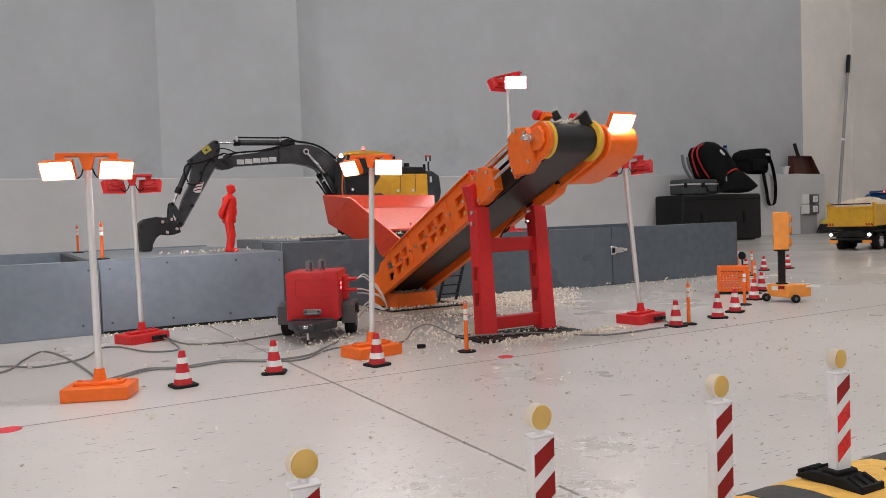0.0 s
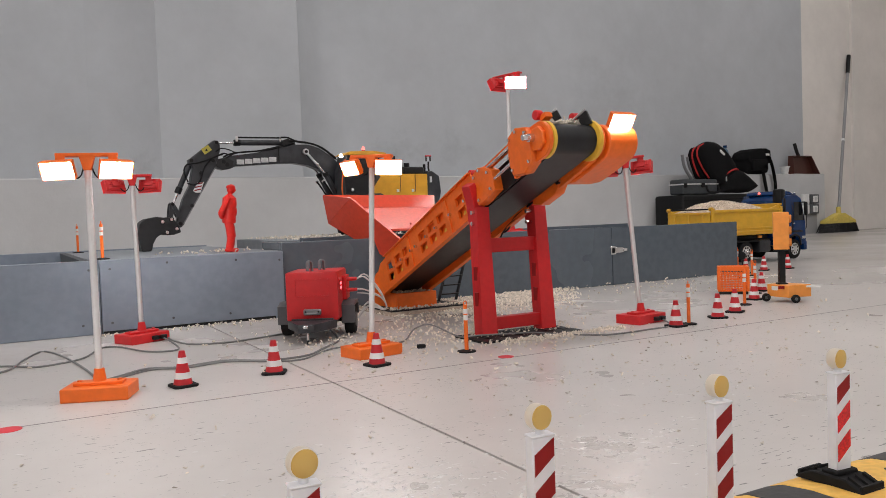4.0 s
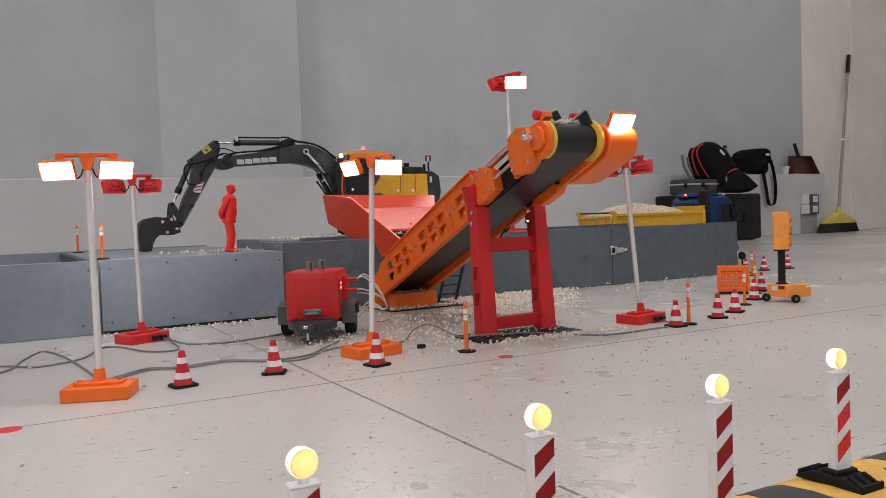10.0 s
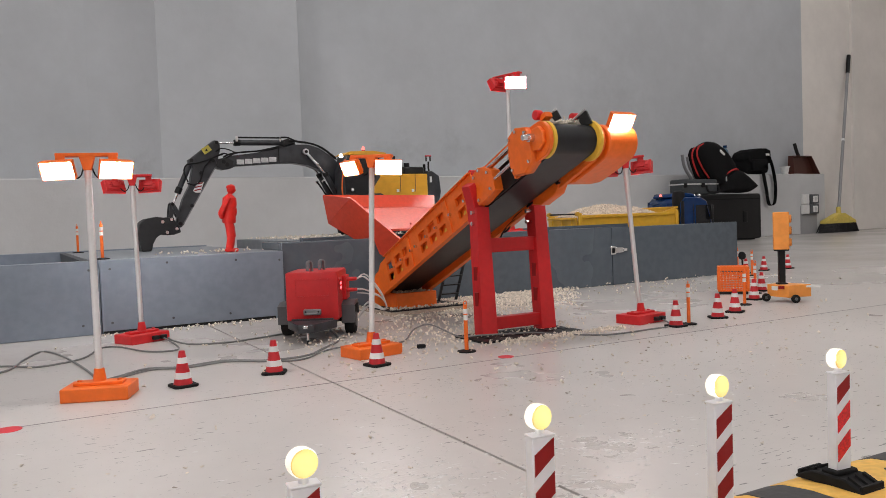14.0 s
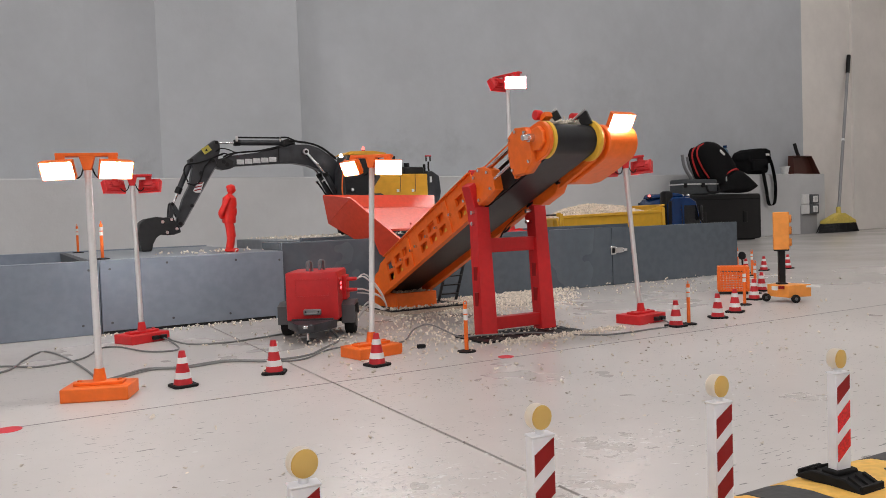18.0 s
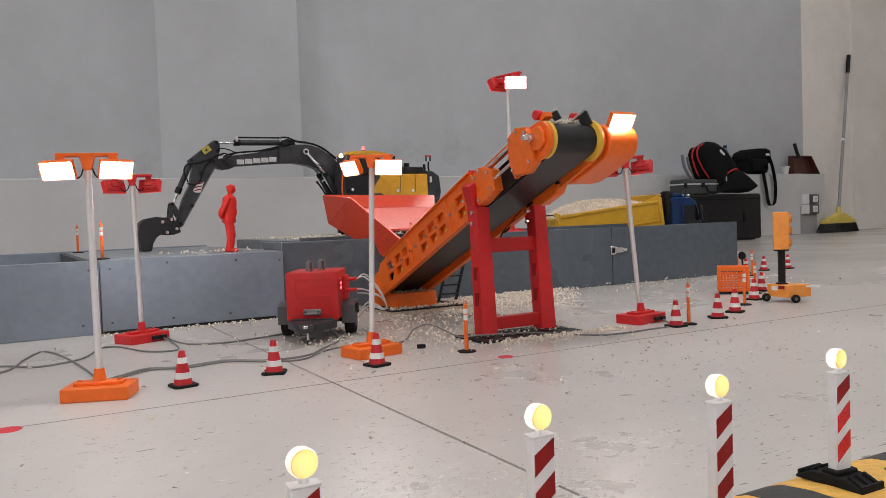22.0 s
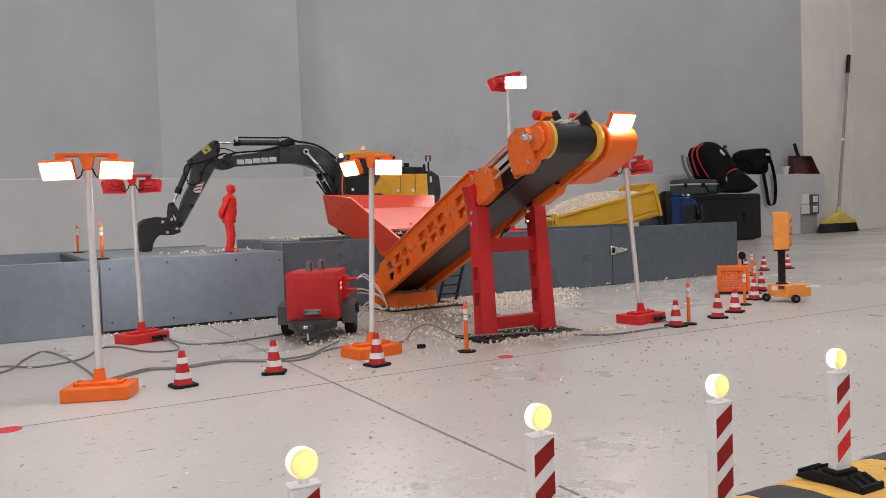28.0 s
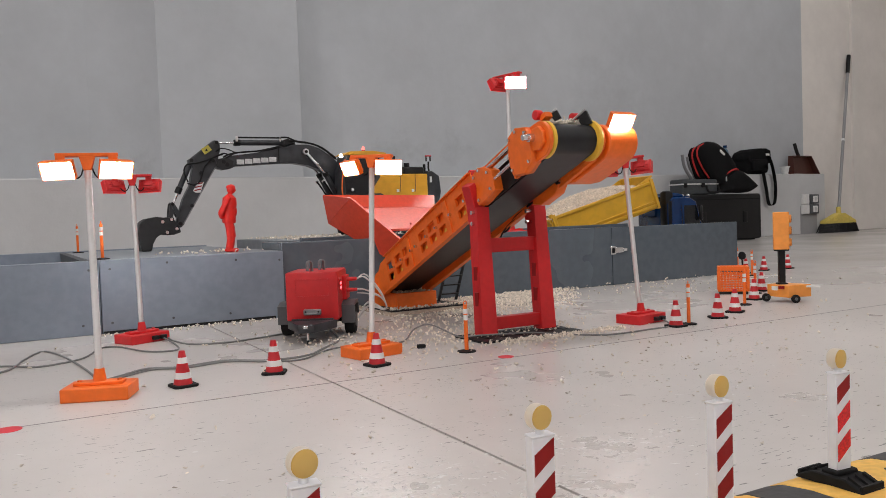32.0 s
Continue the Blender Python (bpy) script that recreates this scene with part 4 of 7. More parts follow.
def build_hopper():
    h = thing("feed_hopper", pose(0, 0, 0), "glossy orange-red feed hopper above the conveyor tail", "hopper")
    t = 0.005
    A, Bq = (0.802, 2.15, 0.314), (0.820, 2.16, 0.233)
    C = (0.822, 1.99, 0.300)
    D, E = (0.935, 1.86, 0.160), (0.894, 1.92, 0.133)
    part("upper_rim", add_plate(B(), [A, (1.166, 2.15, 0.307), (1.15, 2.12, 0.270), (0.85, 2.12, 0.2765)], t), HOPPER_RED, h)
    part("back_panel", add_plate(B(), [(0.86, 2.119, 0.2745), (1.15, 2.119, 0.268), (1.095, 2.032, 0.2057), (0.925, 2.032, 0.2095)], t), HOPPER_GLOSS, h, "glossy sloping back panel")
    part("panel_lip", box((1.010, 2.031, 0.2055), (0.17, 0.006, 0.004), 0.0006), HOPPER_RED, h)
    part("lip_screw", cyl((1.03, 2.052, 0.219), (1.03, 2.044, 0.226), 0.003, seg=8), HOPPER_RED, h)
    part("wing", add_plate(B(), [A, C, Bq], t), HOPPER_RED, h)
    part("side_panel", add_plate(B(), [Bq, C, D, E], t), HOPPER_RED, h)
    for sx in (0.965, 1.10):
        part("post", box((sx, 2.10, 0.212), (0.012, 0.012, 0.050)), DARK_GREY, h)
    return h


build_hopper()


# ================================================================ generator trailer
def build_generator():
    g = thing("generator_trailer", pose(0.566, 1.57, 0, 0, 0, -30), "red plastic generator on a two-wheeled dark grey trailer", "generator")
    body = part("body", box((0, -0.012, 0.0875), (0.106, 0.126, 0.099), 0.004, 2), GEN_RED, g)
    # recessed panel outline on the front
    for c, s in (((0, -0.0752, 0.122), (0.066, 0.002, 0.0014)), ((0, -0.0752, 0.088), (0.066, 0.002, 0.0014)), ((-0.033, -0.0752, 0.105), (0.0014, 0.002, 0.035)), ((0.033, -0.0752, 0.105), (0.0014, 0.002, 0.035))):
        part("panel_rim", box(c, s), RED, body)
    for sx in (-0.022, 0.022):
        part("panel_tab", box((sx, -0.0762, 0.0868), (0.008, 0.002, 0.003)), RED, body)
    hd = part("handle", box((0, -0.0775, 0.056), (0.036, 0.006, 0.012), 0.002), LIGHT_GREY, body, "grey grab handle")
    part("handle_grip", box((0, -0.082, 0.053), (0.024, 0.006, 0.004), 0.001), LIGHT_GREY, hd)
    for sx in (-0.013, 0.013):
        part("screw", cyl((sx, -0.08, 0.057), (sx, -0.0815, 0.057), 0.002, seg=8), BLACK, hd)
    # lifting eyes: flat straps bent into a loop
    for sx, sy in ((-0.008, -0.045), (0.010, -0.005)):
        arch = [(0.0062 * math.cos(math.radians(d)), 0.0165 + 0.0062 * math.sin(math.radians(d))) for d in range(0, 181, 20)]
        core = [(0.0034 * math.cos(math.radians(d)), 0.0165 + 0.0034 * math.sin(math.radians(d))) for d in range(180, -1, -20)]
        outline = [(0.0062, 0.0)] + arch + [(-0.0062, 0.0), (-0.0034, 0.0)] + core + [(0.0034, 0.0)]
        part("lifting_eye", add_prism(B(), outline, -0.0055, 0.0055, "x", pose(sx, sy, 0.136, 0, 0, -60)), LIGHT_GREY, body, "grey lifting eye")
    # side with display and plugs
    part("display_frame", box((0.0528, -0.050, 0.107), (0.003, 0.026, 0.030), 0.0006), RED, body)
    dsp = part("display", box((0.0545, -0.050, 0.107), (0.0015, 0.020, 0.021)), PANEL_RED, body, "dark display with glowing red digits")
    for i in range(3):
        for k in range(2):
            part("digit", box((0.0556, -0.056 + 0.006 * i, 0.102 + 0.009 * k), (0.0008, 0.0034, 0.0052)), LED_RED, dsp)
    part("socket_box", box((0.056, 0.01, 0.098), (0.01, 0.05, 0.05), 0.001), RED, body)
    for sy, sz in ((0.002, 0.115), (0.002, 0.092)):
        pl = part("plug", cyl((0.06, sy, sz), (0.082, sy, sz), 0.0048, 0.0036, seg=12), RED, body, "red power plug")
    # chassis
    part("chassis", box((0, -0.01, 0.036), (0.085, 0.14, 0.014), 0.001), DARK_GREY, g)
    bm = add_prism(B(), [(-0.05, -0.08), (0.05, -0.08), (0.016, -0.15), (-0.016, -0.15)], 0.024, 0.04, "z", bevel=0.001)
    part("drawbar", bm, DARK_GREY, g)
    part("hitch", box((0, -0.152, 0.036), (0.009, 0.012, 0.006), 0.001), STEEL, g)
    part("jack_leg", cyl((0, -0.135, 0.024), (0, -0.135, 0.008), 0.0022, seg=10), STEEL, g)
    part("jack_foot", cyl((0, -0.135, 0.0), (0, -0.135, 0.008), 0.0026, seg=10), BLACK, g)
    part("axle", cyl((-0.07, 0, 0.0305), (0.07, 0, 0.0305), 0.004, seg=10), BLACK, g)
    for sgn in (-1, 1):
        prof = [(u, v + 0.005) for u, v in [(-0.036, 0.038), (-0.034, 0.06), (-0.016, 0.066), (0.02, 0.066), (0.034, 0.056), (0.038, 0.034), (0.034, 0.034), (0.03, 0.058), (-0.03, 0.058), (-0.033, 0.038)]]
        bm = add_prism(B(), prof, sgn * 0.052, sgn * 0.08, "x", bevel=0.0006)
        part("fender", bm, MID_GREY, g, "dark grey fender")
        part("fender_front", box((sgn * 0.066, -0.035, 0.046), (0.028, 0.003, 0.038), 0.0006), MID_GREY, g)
        wh = part("wheel", cyl((sgn * 0.056, 0, 0.0305), (sgn * 0.077, 0, 0.0305), 0.0305, seg=28, bevel=0.003), RUBBER, g, "black rubber tyre")
        part("rim", cyl((sgn * 0.074, 0, 0.0305), (sgn * 0.0785, 0, 0.0305), 0.015, seg=20, bevel=0.001), MID_GREY, wh)
    # bundle of pale leads running to the light stand
    for k, (dz, dy) in enumerate(((0.0, 0.0), (0.004, 0.012), (-0.022, 0.0), (-0.03, 0.02))):
        pts = [(0.082, 0.002, 0.115 + min(0, dz)), (0.10, -0.008 + dy, 0.118 + dz * 1.2), (0.128, -0.012 + dy, 0.09 + dz * 0.5), (0.142, -0.004, 0.06), (0.135, 0.02 + dy, 0.045), (0.10, 0.03 + dy, 0.06 + dz * 0.3), (0.08, 0.022, 0.03)]
        part("lead", add_tube(B(), pts, 0.0016, 6), CABLE_LIGHT, g, "pale power lead")
    return g


build_generator()


# ================================================================ cones, bollards, small site things
def build_cone():
    c = thing("traffic_cone", pose(0, 0, 0), "small red traffic cone with white bands on a black base", "traffic cone", "traffic cones")
    bm = add_prism(B(), [(-0.0185, -0.014), (-0.014, -0.0185), (0.014, -0.0185), (0.0185, -0.014), (0.0185, 0.014), (0.014, 0.0185), (-0.014, 0.0185), (-0.0185, 0.014)], 0.0, 0.004, "z", bevel=0.0008)
    part("base", bm, RUBBER, c, "black rubber base")
    def rad(z):
        return 0.0138 - (z - 0.004) * (0.0138 - 0.0042) / 0.049
    bands = [(0.004, 0.0125, CONE_RED), (0.0125, 0.0215, WHITE), (0.0215, 0.035, CONE_RED), (0.035, 0.0435, WHITE), (0.0435, 0.053, CONE_RED)]
    for a, b, mt in bands:
        e = 0.0004 if mt is WHITE else 0.0
        part("white_band" if mt is WHITE else "cone_body", add_lathe(B(), [(0, a), (rad(a) + e, a), (rad(b) + e, b), (0, b)], 22), mt, c)
    return c


CONES = [(0.216, 1.2, 10), (0.357, 1.208, -25), (0.514, 1.162, 15), (1.171, 1.152, 5), (1.325, 1.182, -30), (1.423, 1.22, 25), (1.652, 1.355, 8), (1.838, 1.482, 12), (2.30, 1.92, -20), (2.438, 1.954, 30), (2.56, 1.945, 0)]
cone0 = build_cone()
for i, (x, y, a) in enumerate(CONES):
    m = pose(x, y, 0, 0, 0, a)
    if i == 0:
        cone0.matrix_world = m
    else:
        copy_thing(cone0, m)


def build_bollard():
    b = thing("delineator_post", pose(0, 0, 0), "slim orange delineator post with white bands on a black foot", "bollard", "delineator posts")
    part("foot", add_lathe(B(), [(0, 0), (0.0165, 0), (0.0165, 0.0022), (0.008, 0.004), (0, 0.004)], 12), RUBBER, b)
    for a, z, mt in ((0.004, 0.056, ORANGE), (0.056, 0.065, WHITE), (0.065, 0.0675, ORANGE), (0.0675, 0.076, WHITE), (0.076, 0.083, ORANGE)):
        r = 0.0036 + (0.0003 if mt is WHITE else 0)
        part("white_band" if mt is WHITE else "post", add_lathe(B(), [(0, a), (r, a), (r, z), (0, z)], 14), mt, b)
    part("grip", add_tube(B(), [(-0.003, 0, 0.082), (-0.0028, 0, 0.087), (0, 0, 0.0895), (0.0028, 0, 0.087), (0.003, 0, 0.082)], 0.0009, 6, steps=4), ORANGE, b)
    return b


POSTS = [(0.692, 1.176, 0), (1.21, 1.155, 0), (1.547, 1.297, 0), (1.775, 1.452, 0), (2.225, 1.832, 0), (2.34, 1.99, 0), (0.189, 2.70, 0.168), (0.19, 1.985, 0.168)]
post0 = build_bollard()
for i, (x, y, z) in enumerate(POSTS):
    m = pose(x, y, z, 0, 0, 40 * i)
    if i == 0:
        post0.matrix_world = m
    else:
        copy_thing(post0, m)


def build_crate():
    c = thing("lattice_crate", pose(1.735, 1.492, 0, 0, 0, -46), "orange plastic lattice crate on a black foot", "crate")
    w, d, h, z0 = 0.074, 0.05, 0.068, 0.008
    part("skid", box((0, 0, 0.004), (w, d, 0.008), 0.001), BLACK, c)
    part("bottom", box((0, 0, z0 + 0.002), (w, d, 0.004)), ORANGE, c)
    for sgn in (-1, 1):
        part("rim", box((0, sgn * d / 2, z0 + h - 0.006), (w + 0.004, 0.005, 0.012), 0.0006), ORANGE, c)
        part("rim", box((sgn * w / 2, 0, z0 + h - 0.006), (0.005, d, 0.012), 0.0006), ORANGE, c)
        for s2 in (-1, 1):
            part("corner_post", box((sgn * w / 2, s2 * d / 2, z0 + h / 2), (0.007, 0.007, h), 0.0008), ORANGE, c)
        for i in range(7):
            part("slat", box((0, sgn * d / 2, z0 + 0.008 + 0.0068 * i), (w, 0.0022, 0.0022)), ORANGE, c)
            part("slat", box((sgn * w / 2, 0, z0 + 0.008 + 0.0068 * i), (0.0022, d, 0.0022)), ORANGE, c)
        for i in range(8):
            part("bar", box((-w / 2 + 0.008 + i * (w - 0.016) / 7, sgn * (d / 2 + 0.0004), z0 + 0.028), (0.0022, 0.0022, 0.05)), ORANGE, c)
        for i in range(5):
            part("bar", box((sgn * (w / 2 + 0.0004), -d / 2 + 0.008 + i * (d - 0.016) / 4, z0 + 0.028), (0.0022, 0.0022, 0.05)), ORANGE, c)
    return c


build_crate()
disc_sign = thing("round_sign", pose(2.14, 1.80, 0, 0, 0, -84), "black round sign seen from behind, on a slim post", "sign")
part("sign_post", cyl((0, 0, 0), (0, 0, 0.078), 0.003, seg=10), BLACK, disc_sign)
part("sign_foot", cyl((0, 0, 0), (0, 0, 0.004), 0.014, seg=14), BLACK, disc_sign)
part("sign_disc", cyl((0, -0.003, 0.075), (0, 0.001, 0.075), 0.0135, seg=24), BLACK, disc_sign)


def build_signal():
    s = thing("portable_traffic_light", pose(1.668, 1.280, 0, 0, 0, -36), "orange portable traffic light on a wheeled trailer base", "traffic light")
    base = part("base_box", add_prism(B(), [(-0.0365, 0.0106), (-0.0016, -0.0412), (0.0595, -0.0174), (0.0112, 0.0384)], 0.013, 0.043, "z", bevel=0.0012), ORANGE_LIGHT, s)
    side = pose(-0.0196, -0.0157, 0.034, 0, 0, -56)
    part("label_plate", box((-0.008, 0, 0), (0.017, 0.0014, 0.010), m=side), WHITE, base)
    part("reflector", box((0.012, 0, 0.003), (0.017, 0.0014, 0.008), m=side), PANEL_RED, base, "dark red reflector")
    part("handle", box((0.062, -0.020, 0.038), (0.036, 0.006, 0.005), 0.001, m=pose(0, 0, 0)), WHITE, base)
    part("pole_collar", box((-0.004, 0.0, 0.044), (0.024, 0.022, 0.006), 0.001), BLACK, s)
    part("pole", box((-0.004, 0.0, 0.087), (0.0145, 0.0145, 0.09), 0.001), BLACK, s)
    head = part("head", box((-0.004, 0.0, 0.175), (0.036, 0.036, 0.092), 0.0015, m=pose(0, 0, 0, 0, 0, -14)), ORANGE_LIGHT, s, "light orange signal head")
    part("head_foot", box((-0.004, 0.0, 0.128), (0.034, 0.03, 0.005), m=pose(0, 0, 0, 0, 0, -14)), BLACK, head)
    for i in range(3):
        z = 0.146 + 0.029 * i
        part("lens_hood", cyl((0.012, 0.0, z), (0.0195, 0.0, z), 0.0098, seg=18, m=pose(0, 0, 0, 0, 0, -14)), ORANGE_LIGHT, head)
        part("lens", cyl((0.018, 0.0, z), (0.0202, 0.0, z), 0.0078, seg=18, m=pose(0, 0, 0, 0, 0, -14)), BLACK, head)
    for wx, wy in ((-0.0400, 0.0064), (0.0150, -0.0425), (0.037, 0.026)):
        wh = part("wheel", cyl((wx, wy - 0.004, 0.0102), (wx, wy + 0.004, 0.0102), 0.0102, seg=18, bevel=0.0012), RUBBER, s)
        part("hub", cyl((wx, wy - 0.0055, 0.0102), (wx, wy - 0.003, 0.0102), 0.004, seg=10), MID_GREY, wh)
        part("axle_stub", box((wx * 0.9, wy * 0.9, 0.012), (0.006, 0.014, 0.006)), BLACK, s)
    return s


build_signal()

for sx, sy, r in ((-0.012, 1.072, 0.0155), (0.717, 1.09, 0.0135)):
    ob = solo("floor_marker", cyl((0, 0, 0), (0, 0, 0.0006), r, seg=28), STICKER, "flat round red sticker on the floor", "sticker", "floor markers")
    ob.matrix_world = pose(sx, sy, 0)


# ================================================================ boards with lamps on a cable ramp
def build_ramp():
    r = thing("cable_ramp", pose(0, 0.383, 0), "yellow and black rubber cable ramp with low sloping sides", "cable ramp")
    prof = [(-0.064, 0.0), (-0.048, 0.0055), (-0.018, 0.0085), (0.016, 0.0085), (0.042, 0.0055), (0.057, 0.0)]
    edges = [-0.10, 0.022, 0.066, 0.188, 0.225, 0.344, 0.385, 0.507, 0.549, 0.669, 0.712, 0.834, 0.88]
    for i, (x0, x1) in enumerate(zip(edges, edges[1:])):
        yellow = i % 2 == 0
        ob = part("yellow_segment" if yellow else "black_segment", add_prism(B(), prof, x0 + 0.0006, x1 - 0.0006, "x", bevel=0.0006), STRIP_YELLOW if yellow else STRIP_BLACK, r)
        for hx in ([x0 + 0.026, x1 - 0.026] if yellow else []):
            part("screw_hole", cyl((hx, 0.012, 0.0066), (hx, 0.012, 0.0090), 0.0026, seg=10), STRIP_BLACK, ob)
    return r


build_ramp()


def build_board(lower):
    b = thing("warning_board", pose(0, 0, 0), "white board with diagonal red stripes and a round amber warning lamp", "warning board", "warning boards")
    foot = part("foot", add_prism(B(), [(-0.030, 0.0072), (-0.029, 0.0098), (-0.014, 0.0165), (0.014, 0.0165), (0.030, 0.0098), (0.031, 0.0072)], -0.0150, 0.0150, "x", pose(0, 0, 0, 0, 0, 5), 0.001), RUBBER, b, "black rubber foot")
    tilt5 = pose(0, 0, 0, 0, 0, 5)
    for sgn in (-1, 1):
        for sx in (-0.0095, 0.0, 0.0095):
            part("rib", add_prism(B(), [(sgn * 0.0285, 0.0098), (sgn * 0.0285, 0.0124), (sgn * 0.0145, 0.0186), (sgn * 0.0145, 0.0160)], sx - 0.0016, sx + 0.0016, "x", tilt5), RUBBER, foot)
        part("rib", box((0, sgn * 0.0275, 0.0118), (0.0285, 0.003, 0.0045), 0.0006, m=tilt5), RUBBER, foot)
    part("clamp", box((0, 0, 0.0180), (0.024, 0.016, 0.004), 0.001), RUBBER, foot)
    w, z0, z1, d = 0.0160, 0.018, 0.0978, 0.0045
    col = part("board", box((0, 0, (z0 + z1) / 2), (w, d * 2, z1 - z0), 0.0006), BOARD_WHITE, b, "white plastic board")
    # stripes, each clipped to the board's face
    h = 0.0136
    for i in range(3):
        lo = z0 + 0.0085 + i * 0.0236
        rise = 0.0118
        pts = [(-w / 2 + 0.0012, lo), (w / 2 - 0.0008, lo + rise), (w / 2 - 0.0008, lo + rise + h), (-w / 2 + 0.0012, lo + h)]
        pts = [(px_, min(max(pz_, z0 + 0.001), z1 - 0.001)) for px_, pz_ in pts]
        if pts[3][1] - pts[0][1] < 0.001:
            continue
        part("stripe", add_prism(B(), pts, -d - 0.0006, -d + 0.0002, "y"), PANEL_RED if i > 1 else lower, col, "red diagonal stripe")
    part("cap", box((0, 0, z1 + 0.0006), (w + 0.0012, d * 2 + 0.0012, 0.0014), 0.0005), BOARD_WHITE, b)
    part("lamp_stem", cyl((0, 0, z1), (0, 0, z1 + 0.0045), 0.0028, seg=12), BOARD_WHITE, b)
    zc = z1 + 0.0118
    ax = pose(0, 0, zc, 0, 0, 10) @ pose(0, 0, 0, 90, 0, 0)
    part("lamp_housing", add_lathe(B(), [(0, -0.0066), (0.0060, -0.0066), (0.0076, -0.0052), (0.0081, -0.0035), (0.0082, 0.0014), (0.0076, 0.0020)], 28, ax), LENS_BODY, b, "milky lamp housing")
    part("lens", add_lathe(B(), [(0.0076, 0.0022), (0.0075, 0.0032), (0.0055, 0.0041), (0.0, 0.0046)], 28, ax), LENS_AMBER, b, "round amber lens")
    bulb = part("bulb", add_sphere(B(), (0, 0.0026, 0), 0.0019, seg=10, rings=8), BULB, b, "small warm bulb inside the lamp")
    bulb.matrix_local = pose(0, 0, zc)
    return b, zc


BOARDS = [(0.129, 0.393, -5), (0.283, 0.395, -5), (0.434, 0.388, -5), (0.5845, 0.399, -5)]
board0, LAMP_Z = build_board(PANEL_RED)
board_things = [board0] + [copy_thing(board0, pose(0, 0, 0)) for _ in range(2)]
board_things.append(build_board(REFLECT)[0])
for b, (x, y, a) in zip(board_things, BOARDS):
    b.matrix_world = pose(x, y, 0, 0, 0, a)


# ================================================================ standing figure (one plain mesh)
def build_figure():
    bm = B()
    # local: faces +x, looking slightly up
    for sy in (-1, 1):
        add_tube(bm, [(0.002, sy * 0.0115, 0.006), (0.004, sy * 0.0115, 0.022), (0.0065, sy * 0.0115, 0.045)], 0.0106, 12, steps=4)
        add_tube(bm, [(0.006, sy * 0.0115, 0.040), (0.003, sy * 0.0118, 0.062), (-0.004, sy * 0.012, 0.088)], 0.0118, 12, steps=4)
        add_sphere(bm, (0.0065, sy * 0.0115, 0.044), 0.0112, seg=12, rings=8)
        add_box(bm, (0.008, sy * 0.012, 0.005), (0.036, 0.0145, 0.01), bevel=0.003)
        add_tube(bm, [(-0.003, sy * 0.025, 0.143), (-0.012, sy * 0.030, 0.122), (-0.021, sy * 0.025, 0.104), (-0.019, sy * 0.010, 0.094)], 0.0078, 10, steps=4)
        add_sphere(bm, (-0.004, sy * 0.0235, 0.142), 0.0098, seg=12, rings=8)
    add_lathe(bm, [(0, 0.076), (0.0205, 0.077), (0.0225, 0.083), (0.0208, 0.098), (0.0212, 0.112), (0.0238, 0.128), (0.0218, 0.144), (0.012, 0.151), (0.007, 0.155), (0, 0.156)], 20, Matrix.Translation((-0.001, 0, 0)) @ Matrix.Diagonal((0.86, 1.16, 1, 1)))
    add_sphere(bm, (0.006, 0, 0.108), 0.0165, seg=14, rings=10, scale=(0.9, 1.0, 1.25))
    add_sphere(bm, (-0.021, 0, 0.094), 0.0075, seg=10, rings=8, scale=(0.8, 1.5, 1.0))
    add_cyl(bm, (0, 0, 0.148), (0.001, 0, 0.16), 0.0065, seg=12)
    add_sphere(bm, (0.003, 0, 0.168), 0.0118, seg=14, rings=10, scale=(1.05, 0.9, 1.1))
    add_lathe(bm, [(0.0, 0.0), (0.0125, 0.0), (0.0122, 0.005), (0.008, 0.0085), (0, 0.0095)], 16, pose(0.0015, 0, 0.1705, 0, -6, 0))
    add_sphere(bm, (0.0135, 0, 0.1655), 0.003, seg=8, rings=6)
    return solo("figurine", bm, RED_BRIGHT, "plain red plastic figurine standing on the platform", "figurine", m=pose(0.502, 2.06, BOX1_Z, 0, 3.5, -18) @ Matrix.Diagonal((0.93, 0.9, 0.975, 1)))


build_figure()


